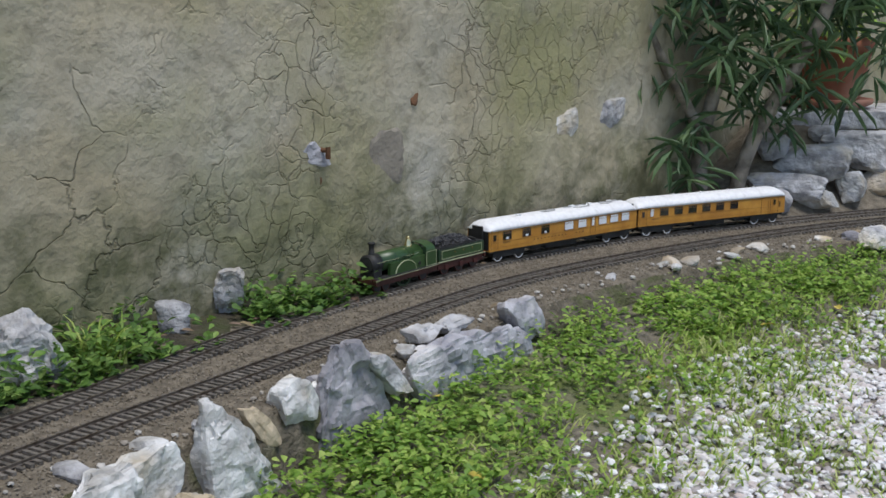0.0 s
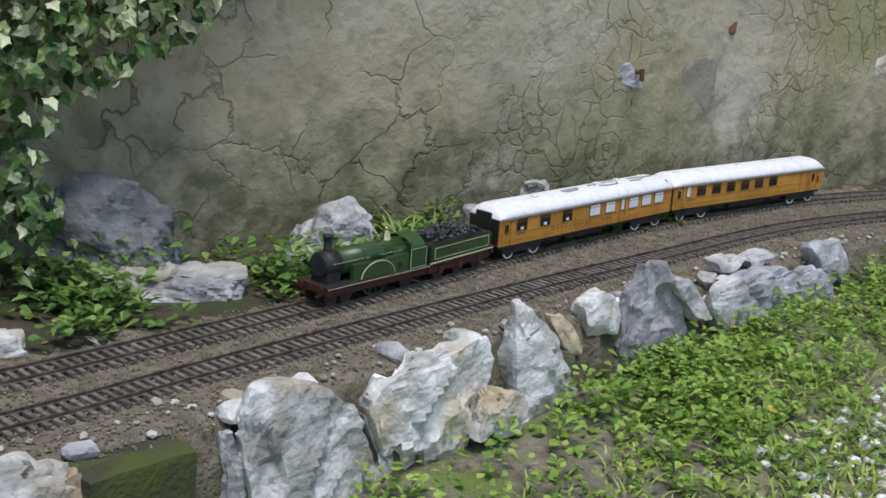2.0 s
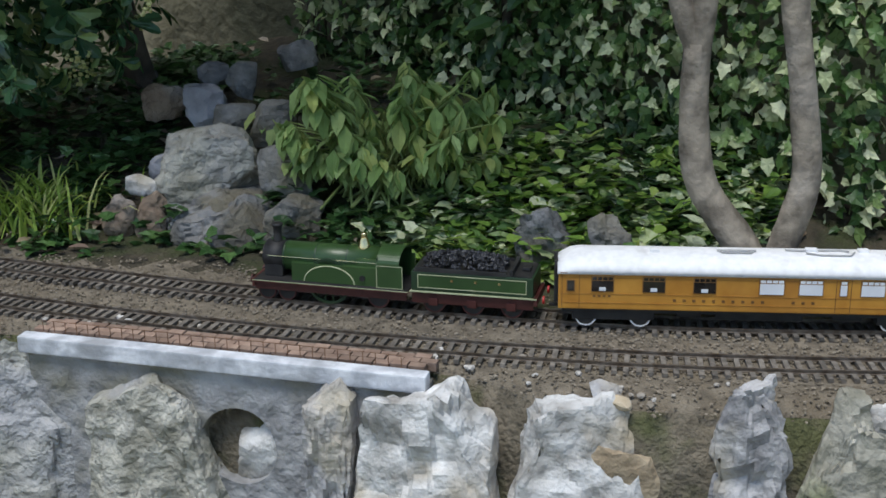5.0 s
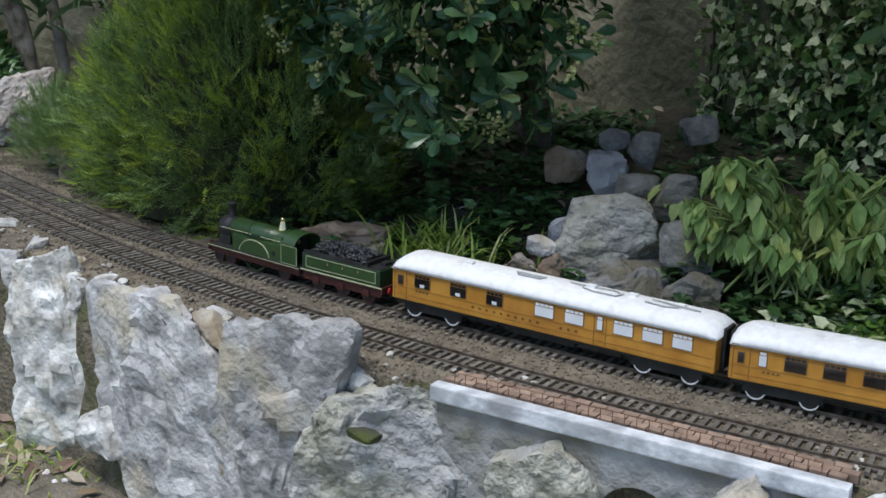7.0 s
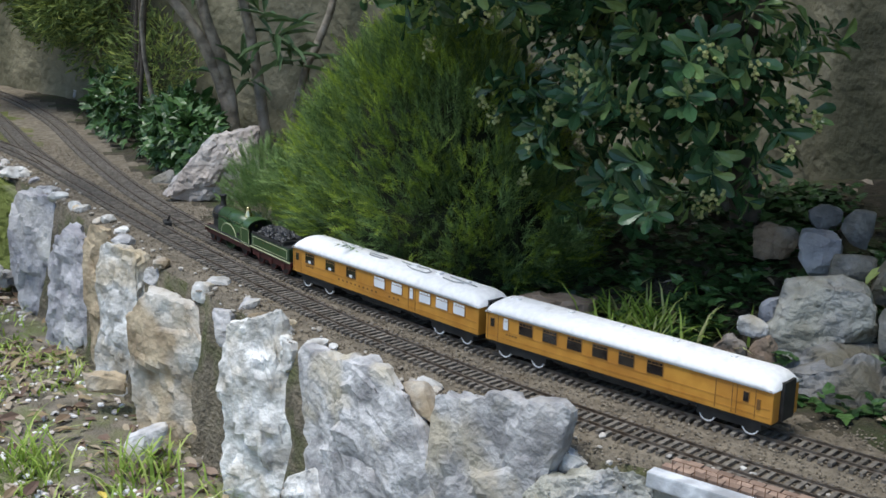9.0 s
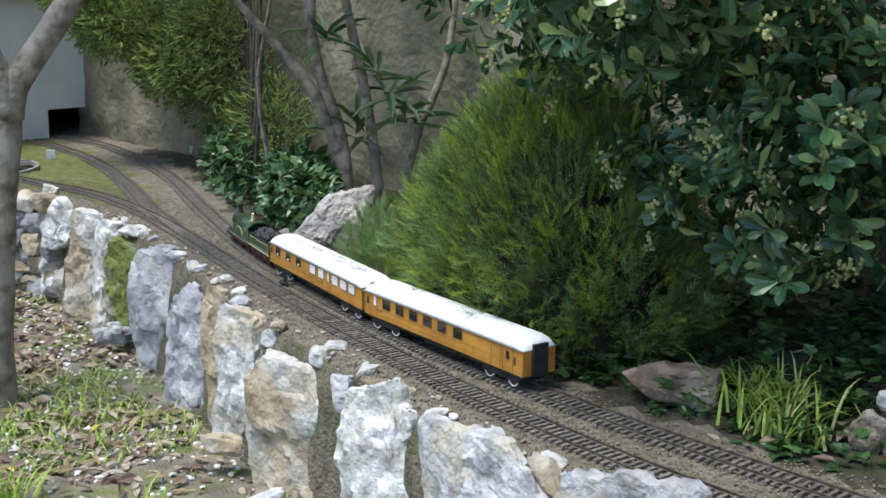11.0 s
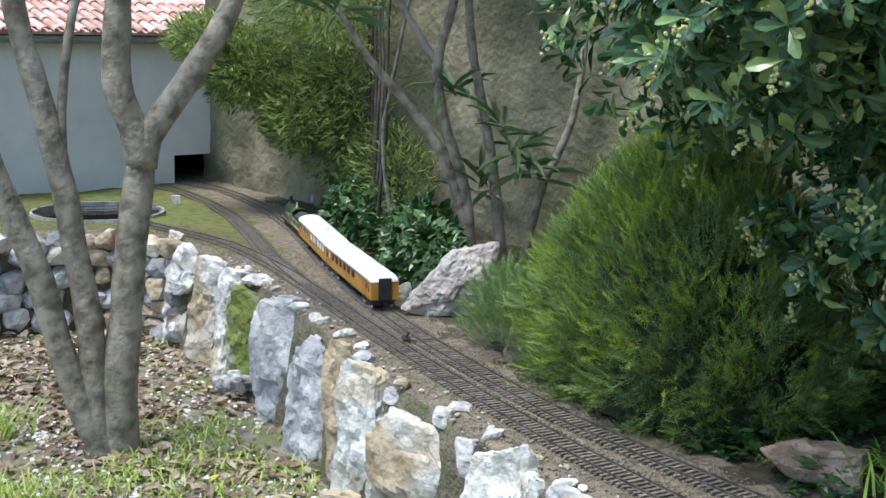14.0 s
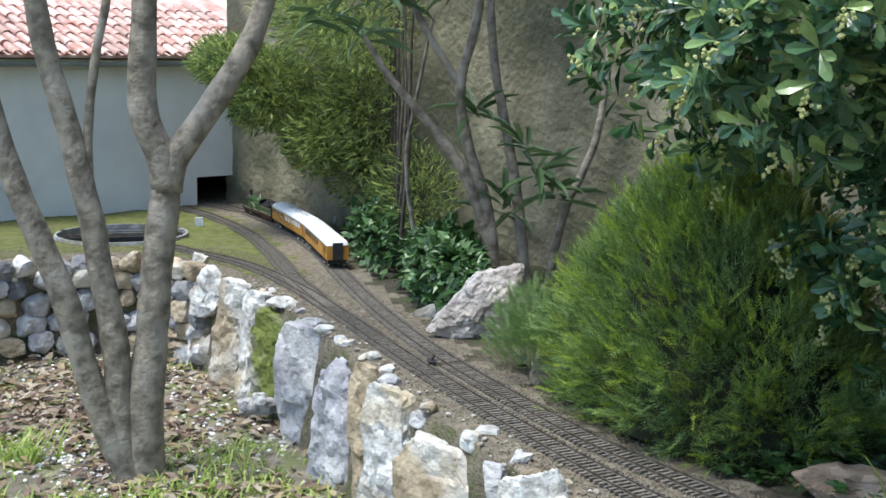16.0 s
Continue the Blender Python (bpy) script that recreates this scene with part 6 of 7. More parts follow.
def conifer_sprays(clumps, per, l0, l1, mat, label, push):
    h = G.rand(clumps) ** 0.95
    a = G.rand(clumps) * 2 * math.pi
    prof = (1 - h ** 1.9) ** 0.62 * (0.86 + 0.14 * np.minimum(h / 0.25, 1))
    lump = 1 + 0.08 * np.sin(a * 5 + h * 7) + 0.10 * np.sin(a * 11 - h * 13) + 0.08 * np.sin(a * 23 + h * 31)
    inner = (1 - 0.14 * G.rand(clumps) ** 2) * push
    pos = np.column_stack([np.cos(a) * prof * lump * inner * 0.30, np.sin(a) * prof * lump * inner * 0.20, h * 0.42 * inner])
    out = unit(np.column_stack([np.cos(a) * (1 - h * 0.6), np.sin(a) * (1 - h * 0.6) * 1.4, 0.25 + 1.35 * h]) + G.normal(scale=0.3, size=(clumps, 3)))
    pos, out = np.repeat(pos, per, 0), np.repeat(out, per, 0)
    n = len(pos)
    pos = pos + G.normal(scale=0.007, size=(n, 3))
    L = l0 + (l1 - l0) * G.rand(n)
    part("spray", leaf_cloud("spray", pos, out + G.normal(scale=0.25, size=(n, 3)), out + G.normal(scale=0.6, size=(n, 3)) + [0, 0, 0.3], L, L * 0.5, mat, SPRAY), conifer, label)


conifer_sprays(1700, 8, 0.03, 0.062, CYPRESS, "feathery green sprays", 1.0)
conifer_sprays(1150, 6, 0.022, 0.05, CYPRESS_TIP, "yellow-green spray tips", 1.05)
# solid dark shell added inside: stops see-through, stands in for inner shade
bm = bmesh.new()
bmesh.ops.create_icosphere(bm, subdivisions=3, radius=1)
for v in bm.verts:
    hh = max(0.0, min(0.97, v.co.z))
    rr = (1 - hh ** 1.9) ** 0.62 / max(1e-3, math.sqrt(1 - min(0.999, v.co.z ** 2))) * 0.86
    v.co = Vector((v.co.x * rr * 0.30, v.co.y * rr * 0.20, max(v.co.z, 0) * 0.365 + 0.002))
part("inner_shell", bm, conifer, "added dark shell, shade of the inside in its colour", CORE)

# strawberry tree with cream flower clusters
arbutus = thing("strawberry_tree", "dark glossy-leaved tree with hanging cream flower clusters", "tree")
limb("trunk", [(-1.80, 1.08, 0.0), (-1.79, 1.06, 0.15), (-1.74, 1.0, 0.32), (-1.66, 0.92, 0.5), (-1.6, 0.85, 0.8)], 0.028, 0.014, BARK_DARK, arbutus)
for tip in ((-1.9, 0.62, 0.62), (-1.45, 0.85, 0.5), (-1.62, 0.7, 0.62), (-1.85, 0.95, 0.7), (-1.75, 0.5, 0.6)):
    limb("branch", [(-1.74, 1.0, 0.32), ((-1.74 + tip[0]) / 2, (1.0 + tip[1]) / 2, tip[2] - 0.06), tip], 0.012, 0.004, BARK_DARK, arbutus, sides=6)
pa, da = blob(300, (-1.73, 0.86, 0.40), (0.29, 0.21, 0.27), 0.6)
pb, db = blob(480, (-1.78, 0.62, 0.64), (0.36, 0.29, 0.20), 0.55)
# unseen upper crown, widened to shade the wall behind
pc, dc = blob(640, (-1.38, 1.05, 0.84), (0.68, 0.44, 0.24), 0.6)
rp, rd = np.vstack([pa, pb, pc]), np.vstack([da, db, dc])
lp, ld, ln, ll, fp = [], [], [], [], []
for p, d in zip(rp, rd):
    d = unit(d + np.array([0, 0, 0.5]) + G.normal(scale=0.25, size=3))
    e1 = unit(np.cross(d, [0.3, 0.5, 0.8]))
    e2 = np.cross(d, e1)
    for q in range(11):
        b = q * 2.4 + G.rand()
        tilt = G.uniform(0.15, 0.95)
        lp.append(p - d * 0.012 * (q % 4))
        ld.append(unit((e1 * math.cos(b) + e2 * math.sin(b)) + d * tilt))
        ln.append(d + G.normal(scale=0.2, size=3))
        ll.append(G.uniform(0.026, 0.046))
    if G.rand() < 0.24:
        for q in range(14):
            fp.append(p + d * 0.02 + [G.normal() * 0.006, G.normal() * 0.006, -0.004 - 0.03 * G.rand()])
ll = np.array(ll)
part("leaves", leaf_cloud("leaves", np.array(lp), np.array(ld), np.array(ln), ll, ll * 0.40, ARBUTUS, OBOVATE), arbutus, "glossy dark leaves in whorls")
OCTA = (np.array([(.5, 0, 0), (-.5, 0, 0), (0, .5, 0), (0, -.5, 0), (0, 0, .5), (0, 0, -.5)], float),
        np.array([(0, 2, 4), (2, 1, 4), (1, 3, 4), (3, 0, 4), (2, 0, 5), (1, 2, 5), (3, 1, 5), (0, 3, 5)]))
fp = np.array(fp)
part("flower", leaf_cloud("flower", fp, G.normal(size=fp.shape), G.normal(size=fp.shape), np.full(len(fp), 0.0075), np.full(len(fp), 0.0062), FLOWER, OCTA), arbutus, "hanging cream bell flowers")

# rosemary
rosemary = thing("rosemary_bush", "small upright rosemary bush beside the boulder", "bush")
pos, dr = blob(1700, (-2.40, 0.40, 0.05), (0.105, 0.08, 0.115), 0.75, -0.2)
L = 0.016 + 0.016 * G.rand(len(pos))
part("needles", leaf_cloud("needles", pos, dr + [0, 0, 1.1] + G.normal(scale=0.35, size=pos.shape), dr + G.normal(scale=0.4, size=pos.shape), L, L * 0.8, ROSEMARY, SPRAY), rosemary)

# oleander stems by the house wall
oleander = thing("oleander", "tall oleander with bare grey stems and long leaf whorls", "shrub")
for pts, r0, r1 in (([(-3.254, 0.481, -0.01), (-3.262, 0.435, 0.186), (-3.27, 0.391, 0.3), (-3.283, 0.32, 0.398), (-3.301, 0.221, 0.509), (-3.317, 0.137, 0.633)], 0.018, 0.008),
                    ([(-3.258, 0.478, -0.01), (-3.259, 0.449, 0.215), (-3.268, 0.404, 0.357), (-3.272, 0.381, 0.511), (-3.264, 0.426, 0.719), (-3.25, 0.45, 1.0)], 0.018, 0.009),
                    ([(-3.241, 0.552, -0.01), (-3.245, 0.526, 0.231), (-3.253, 0.486, 0.443), (-3.258, 0.454, 0.637), (-3.26, 0.46, 0.9)], 0.016, 0.009),
                    ([(-3.231, 0.601, -0.01), (-3.223, 0.645, 0.205), (-3.216, 0.684, 0.291), (-3.208, 0.727, 0.447), (-3.2, 0.75, 0.8)], 0.012, 0.007),
                    ([(-3.271, 0.388, 0.497), (-3.284, 0.317, 0.608), (-3.294, 0.261, 0.717), (-3.3, 0.2, 0.9)], 0.011, 0.006),
                    ([(-3.40, 0.30, 0.0), (-3.42, 0.26, 0.297), (-3.41, 0.28, 0.439), (-3.4, 0.33, 0.7)], 0.007, 0.004)):
    limb("stem", pts, r0, r1, BARK, oleander)


def whorls(tips, count, length, ratio, droop):
    lp, ld, ln, ll = [], [], [], []
    for t in tips:
        for q in range(count):
            b = q * 2.4 + G.rand()
            lp.append(np.array(t) + G.normal(scale=0.01, size=3))
            ld.append([math.cos(b), math.sin(b), G.uniform(-droop, 0.9)])
            ln.append([G.normal() * 0.2, G.normal() * 0.2, 1])
            ll.append(length * G.uniform(0.7, 1.15))
    ll = np.array(ll)
    return leaf_cloud("leaves", np.array(lp), np.array(ld), np.array(ln), ll, ll * ratio, OLEANDER, LANCE)


tips = [(-3.18, 0.53, 0.36), (-3.2, 0.56, 0.30), (-3.27, 0.42, 0.44), (-3.317, 0.137, 0.633), (-3.3, 0.2, 0.72), (-3.25, 0.5, 0.2), (-3.3, 0.05, 0.68), (-3.2, 0.62, 0.25)]
tips += [(-3.3 + G.normal() * 0.12, 0.3 + G.normal() * 0.25, 0.75 + G.rand() * 0.3) for k in range(14)]
part("leaves", whorls(tips, 12, 0.13, 0.13, 0.5), oleander, "long narrow leaves in whorls")

# dark ivy cover and tall shrub along the far wall
cover = thing("ivy_cover", "low dark glossy ivy spilling beside the far track", "ivy")
pos, dr = blob(1500, (-3.2, 0.34, 0.03), (0.34, 0.10, 0.13), 0.5, -0.1)
p2, d2 = blob(700, (-3.75, 0.22, 0.03), (0.35, 0.09, 0.13), 0.5, -0.1)
for pos, dr in ((pos, dr), (p2, d2)):
    L = 0.022 + 0.02 * G.rand(len(pos))
    part("ivy_clump", leaf_cloud("ivy_clump", pos, dr + G.normal(scale=0.7, size=pos.shape) - [0, 0, 0.4], dr + [0, 0, 0.4], L, L * 0.75, DARK_IVY, IVY), cover)
tall = thing("tall_shrub", "tall olive-green feathery shrub against the far wall", "shrub")
pos, dr = blob(11000, (-4.3, 0.20, 0.40), (0.46, 0.18, 0.30), 0.7)
p2, d2 = blob(7500, (-4.1, 0.12, 0.74), (0.6, 0.24, 0.22), 0.6)
p3, d3 = blob(2400, (-3.8, 0.32, 0.16), (0.3, 0.13, 0.16), 0.6)
p4, d4 = blob(6500, (-4.3, -0.10, 0.46), (0.26, 0.15, 0.13), 0.7)
p5, d5 = blob(3800, (-4.25, -0.22, 0.55), (0.20, 0.12, 0.08), 0.7)
p6, d6 = blob(4500, (-4.2, 0.06, 0.33), (0.26, 0.12, 0.13), 0.7)
pos, dr = np.vstack([pos, p2, p3, p4, p5, p6]), np.vstack([dr, d2, d3, d4, d5, d6])
L = 0.015 + 0.022 * G.rand(len(pos))
part("leaves", leaf_cloud("leaves", pos, dr + G.normal(scale=0.6, size=pos.shape) + [0.3, -0.5, 0.3], dr + [0, 0, 0.5], L, L * 0.2, SHRUB, LANCE), tall)
for k in range(9):
    x = -4.3 + 0.1 * k
    limb("stem", [(x, 0.25, 0.0), (x + 0.03, 0.27, 0.3), (x + 0.05 * G.normal(), 0.28, 0.75)], 0.007, 0.003, BARK_DARK, tall, sides=6)

# three-trunked tree on the lawn
lawn_tree = thing("tree", "three-trunked smooth grey tree standing on the lawn", "tree")
for pts, r0, r1 in (([(-2.70, -0.375, -0.31), (-2.70, -0.385, -0.26), (-2.699, -0.43, -0.154), (-2.691, -0.498, 0.107), (-2.682, -0.575, 0.323), (-2.676, -0.628, 0.519), (-2.66, -0.7, 0.9)], 0.031, 0.019),
                    ([(-2.703, -0.385, -0.31), (-2.704, -0.392, -0.157), (-2.702, -0.408, 0.057), (-2.696, -0.458, 0.355), (-2.69, -0.509, 0.563), (-2.688, -0.53, 0.7), (-2.68, -0.56, 1.0)], 0.030, 0.020),
                    ([(-2.71, -0.345, -0.31), (-2.71, -0.337, -0.052), (-2.715, -0.291, 0.33), (-2.716, -0.285, 0.385)], 0.040, 0.029)):
    limb("trunk", pts, r0, r1, BARK, lawn_tree, sides=12)
for pts, r0, r1 in (([(-2.715, -0.29, 0.31), (-2.714, -0.30, 0.38), (-2.711, -0.332, 0.465), (-2.711, -0.329, 0.598), (-2.711, -0.326, 0.7), (-2.7, -0.32, 1.0)], 0.033, 0.019),
                    ([(-2.715, -0.29, 0.31), (-2.717, -0.277, 0.37), (-2.72, -0.251, 0.409), (-2.729, -0.172, 0.522), (-2.735, -0.126, 0.601), (-2.739, -0.086, 0.702), (-2.75, 0.0, 0.95)], 0.031, 0.015),
                    ([(-2.698, -0.44, 0.33), (-2.698, -0.438, 0.432), (-2.7, -0.42, 0.575), (-2.703, -0.395, 0.7), (-2.7, -0.37, 0.95)], 0.010, 0.007)):
    limb("branch", pts, r0, r1, BARK, lawn_tree, sides=10)
tips = [(-2.69 + G.normal() * 0.05, -0.5 + G.normal() * 0.16, 0.72 + 0.08 * G.rand()) for k in range(7)]
part("leaves", whorls(tips, 9, 0.08, 0.16, 1.0), lawn_tree)

# oleander beside the stone pile
oleander2 = thing("oleander", "oleander with pale stems and long drooping leaves at the wall", "shrub")
for pts, r0, r1 in (([(1.081, 3.127, 0.037), (1.078, 3.128, 0.155), (1.107, 3.117, 0.304), (1.122, 3.112, 0.398), (1.087, 3.125, 0.529), (1.077, 3.125, 0.767)], 0.020, 0.012),
                    ([(1.077, 3.129, 0.168), (1.036, 3.107, 0.249), (0.955, 3.072, 0.354), (0.894, 3.036, 0.474), (0.853, 3.009, 0.677)], 0.014, 0.008),
                    ([(1.157, 3.090, 0.051), (1.189, 3.087, 0.172), (1.249, 3.065, 0.294), (1.297, 3.048, 0.401), (1.342, 3.030, 0.530), (1.390, 3.009, 0.767)], 0.019, 0.012)):
    limb("stem", pts, r0, r1, BARK, oleander2)
tips = [(1.12 + G.normal() * 0.20, 3.05 + G.normal() * 0.04, 0.34 + 0.30 * G.rand()) for k in range(26)] + [(1.5 + G.normal() * 0.1, 3.2, 0.42 + 0.2 * G.rand()) for k in range(9)]
tips += [(G.uniform(0.78, 1.55), 3.08 + G.normal() * 0.05, G.uniform(0.26, 0.75)) for k in range(66)]
tips += [(1.17 + G.normal() * 0.07, 3.1, 0.12 + 0.2 * G.rand()) for k in range(8)] + [(0.97 + G.normal() * 0.04, 2.98, 0.08 + 0.15 * G.rand()) for k in range(4)]
part("leaves", whorls(tips, 11, 0.10, 0.13, 1.6), oleander2, "long drooping grey-green leaves")

# flower pot on its ledge
pot = thing("flower_pot", "large terracotta flower pot standing on a stone ledge", "flower pot", (1.56, 3.47, 0.235))
part("body", lathe_z([(0.075, 0.0), (0.08, 0.01), (0.105, 0.14), (0.112, 0.15), (0.112, 0.175), (0.1, 0.175), (0.095, 0.16)], 0.0, 32), pot, mat=POT, smooth=True)
part("saucer", lathe_z([(0.09, -0.012), (0.115, 0.0), (0.117, 0.012), (0.105, 0.012)], 0.0, 32), pot, mat=POT, smooth=True)
pos, dr = blob(120, (0, 0, 0.24), (0.16, 0.12, 0.12), 0.7)
L = 0.05 + 0.04 * G.rand(len(pos))
part("leaves", leaf_cloud("leaves", pos, dr + [0, 0, 0.2], dr + [0, 0, 0.6], L, L * 0.4, WEED, LANCE), pot, "broad bright green leaves")
ledge = thing("ledge", "pale stone slab ledge on top of the stone pile", "slab", (1.6, 3.42, 0.205))
part("slab", box_bm(-0.27, 0.4, -0.09, 0.2, -0.03, 0.016, 0.006), ledge, mat=STONE[0])


NETTLE = leaf_material("nettle_leaf", [(0.06, 0.13, 0.025), (0.10, 0.20, 0.035), (0.16, 0.29, 0.055), (0.26, 0.38, 0.09)], 0.6, 0.3)


# ---- ground cover ----
def plan_points(n, x0, x1, d0, d1, dense=None):
    """Random plan points with edge distance in d0..d1, strewn out from the edge line."""
    e = edge_line[(edge_line[:, 0] > x0 - d1) & (edge_line[:, 0] < x1 + max(d1, 0))]
    t = unit(np.gradient(e, axis=0))
    out, total = [], 0
    for turn in range(30):
        i = G.randint(len(e), size=2 * n)
        off = G.uniform(d0, d1, 2 * n)
        q = e[i] + np.stack([-t[i, 1], t[i, 0]], 1) * off[:, None] + G.normal(scale=0.02, size=(2 * n, 2))
        d = edge_distance(q)
        k = (d > d0) & (d < d1) & (q[:, 0] > x0) & (q[:, 0] < x1)
        q, d = q[k], d[k]
        if dense is not None:
            q = q[G.rand(len(q)) < dense(q, d)]
        out.append(q)
        total += len(q)
        if total >= n:
            break
    return np.vstack(out)[:n]


def patchy(q, scale, seed):
    return np.array([noise.noise(Vector((a * scale, b * scale, seed))) for a, b in q])


def stuff(name, label, category, me):
    return thing(name, label, category, kind="stuff", data=me)


def rosettes(name, label, q, z, per, l0, l1, mat, shape, ratio, lift, high):
    n = len(q) * per
    base = np.repeat(np.column_stack([q, z]), per, 0)
    a = G.rand(n) * 2 * math.pi
    hgt = np.repeat(G.rand(len(q)) ** 1.4 * high, per) * G.rand(n) ** 0.6
    pos = base + np.column_stack([np.cos(a) * 0.006, np.sin(a) * 0.006, hgt])
    d = np.column_stack([np.cos(a), np.sin(a), G.uniform(-0.1, lift, n)])
    L = G.uniform(l0, l1, n)
    nn = np.column_stack([G.normal(scale=0.35, size=(n, 2)), np.ones(n)])
    return stuff(name, label, "plants", leaf_cloud(name, pos, d, nn, L, L * ratio, mat, shape))


q = plan_points(2600, 0.02, 2.4, 0.012, 0.36, lambda q, d: np.clip(1.1 - d / 0.22 + 0.9 * patchy(q, 7, 1), 0.12, 1))
rosettes("weeds", "bright green creeping weeds on the bank", q, ground_z(q), 8, 0.006, 0.015, WEED, OBOVATE, 0.66, 0.7, 0.05)
q = plan_points(330, -0.35, 0.35, 0.03, 0.36, lambda q, d: np.clip(0.9 - d / 0.5 + 0.6 * patchy(q, 5, 4), 0, 1))
rosettes("weeds", "nettle-like weeds below the bank stones", q, ground_z(q), 8, 0.008, 0.017, WEED, OBOVATE, 0.6, 0.7, 0.06)
q = plan_points(420, -0.62, 0.42, -0.42, -0.25, lambda q, d: np.clip(0.35 + 1.6 * patchy(q, 6, 9), 0, 1))
rosettes("wall_foot_weeds", "leafy weeds along the foot of the wall", q, ground_z(q), 9, 0.010, 0.021, NETTLE, OBOVATE, 0.6, 0.8, 0.06)
q = plan_points(260, -1.2, -0.75, -0.6, -0.27)
rosettes("undergrowth", "bright seedlings beside the ivy", q, ground_z(q), 7, 0.012, 0.03, WEED, OBOVATE, 0.6, 0.7, 0.07)
q = plan_points(800, -1.25, -0.7, -0.62, -0.28)
rosettes("undergrowth", "variegated ivy creeping over the ground", q, ground_z(q), 6, 0.014, 0.03, IVY_LEAF, IVY, 0.85, 0.6, 0.06)
q = plan_points(1500, -2.6, -0.62, -0.9, -0.27)
rosettes("undergrowth", "shaded ivy and seedlings on dark leaf mould", q, ground_z(q), 5, 0.012, 0.03, DARK_IVY, IVY, 0.8, 0.6, 0.05)
q = plan_points(15000, -0.2, 2.6, 0.12, 1.3, lambda q, d: np.clip(0.55 + 0.9 * patchy(q, 3, 2) - 0.5 * (d > 0.4), 0.02, 1))
a = G.rand(len(q)) * 6.28
L = G.uniform(0.012, 0.034, len(q))
stuff("lawn_grass", "short mossy lawn grass", "grass", leaf_cloud("lawn_grass", np.column_stack([q, ground_z(q)]), np.column_stack([np.cos(a), np.sin(a), 0.4 + G.rand(len(q))]),
      np.column_stack([np.zeros((len(q), 2)), np.ones(len(q))]), L, np.full(len(q), 0.0035), GRASS, BLADE))
q = plan_points(8500, -4.0, -0.6, 0.03, 1.3, lambda q, d: np.clip(0.3 + 1.3 * patchy(q, 3, 5) - 0.6 * (q[:, 0] < -2.9), 0.02, 1))
a = G.rand(len(q)) * 6.28
L = G.uniform(0.015, 0.045, len(q))
stuff("lawn_grass", "thin lawn grass among fallen leaves", "grass", leaf_cloud("lawn_grass", np.column_stack([q, ground_z(q)]), np.column_stack([np.cos(a), np.sin(a), 0.3 + G.rand(len(q))]),
      np.column_stack([np.zeros((len(q), 2)), np.ones(len(q))]), L, np.full(len(q), 0.004), GRASS, BLADE))


def pebbles(name, label, q, lo, hi, mat, flat=0.6, lift=0.3, bed=False):
    n = len(q)
    L = G.uniform(lo, hi, n)
    z = ground_z(q)
    if bed:
        d = edge_distance(q)
        z = np.where((d > -0.3) & (d < 0.0), -0.0022 - np.clip(d + 0.03, 0, 1) * 0.25, z)
    pos = np.column_stack([q, z + L * flat * lift])
    a = G.rand(n) * 6.28
    return stuff(name, label, "pebbles", leaf_cloud(name, pos, np.column_stack([np.cos(a), np.sin(a), G.normal(scale=0.2, size=n)]), np.column_stack([G.normal(scale=0.3, size=(n, 2)), np.ones(n)]), L, L * G.uniform(0.6, 0.9, n), mat, COBBLE))


COBBLE = (np.array([(.5, 0, 0), (-.5, 0, 0), (0, .5, 0), (0, -.5, 0), (.3, .32, .16), (-.3, .32, .16), (-.3, -.32, .16), (.3, -.32, .16), (0, 0, .26), (.3, .3, -.2), (-.3, .3, -.2), (-.3, -.3, -.2), (.3, -.3, -.2)], float),
          np.array([(0, 4, 7), (4, 2, 5), (5, 1, 6), (6, 3, 7), (4, 5, 8), (5, 6, 8), (6, 7, 8), (7, 4, 8), (0, 9, 4), (9, 2, 4), (2, 10, 5), (10, 1, 5), (1, 11, 6), (11, 3, 6), (3, 12, 7), (12, 0, 7)]))
q = plan_points(34000, 0.12, 2.6, 0.18, 1.45, lambda q, d: np.clip((d - 0.18) / 0.2, 0, 1) * np.clip((q[:, 0] - 0.1) / 0.5, 0, 1) * np.clip(0.7 + 1.5 * patchy(q, 3.5, 6), 0.03, 1))
pebbles("gravel", "white and pinkish garden gravel", q, 0.008, 0.021, PEBBLE)
q = plan_points(7500, -4.0, -0.6, 0.03, 1.4, lambda q, d: np.clip(0.5 + patchy(q, 4, 8), 0.1, 1))
pebbles("gravel", "scattered pale pebbles on the lawn", q, 0.006, 0.017, PEBBLE)
q = plan_points(9500, -4.1, -0.6, 0.02, 1.5, lambda q, d: np.clip(0.5 + 0.7 * (q[:, 0] < -2.9) + patchy(q, 4, 3), 0.1, 1))
n = len(q)
L = G.uniform(0.018, 0.045, n)
a = G.rand(n) * 6.28
stuff("leaf_litter", "dry brown fallen leaves on the lawn", "leaves", leaf_cloud("leaf_litter", np.column_stack([q, ground_z(q) + 0.004 + 0.008 * G.rand(n)]), np.column_stack([np.cos(a), np.sin(a), G.normal(scale=0.25, size=n)]),
      np.column_stack([G.normal(scale=0.4, size=(n, 2)), np.ones(n)]), L, L * 0.42, LITTER, LANCE))
q = plan_points(900, -2.4, 1.2, -1.0, -0.25)
n = len(q)
L = G.uniform(0.012, 0.035, n)
a = G.rand(n) * 6.28
stuff("leaf_litter", "dry leaves and twigs behind the track", "leaves", leaf_cloud("leaf_litter", np.column_stack([q, ground_z(q) + 0.004 + 0.006 * G.rand(n)]), np.column_stack([np.cos(a), np.sin(a), G.normal(scale=0.25, size=n)]),
      np.column_stack([G.normal(scale=0.4, size=(n, 2)), np.ones(n)]), L, L * 0.4, LITTER, LANCE))
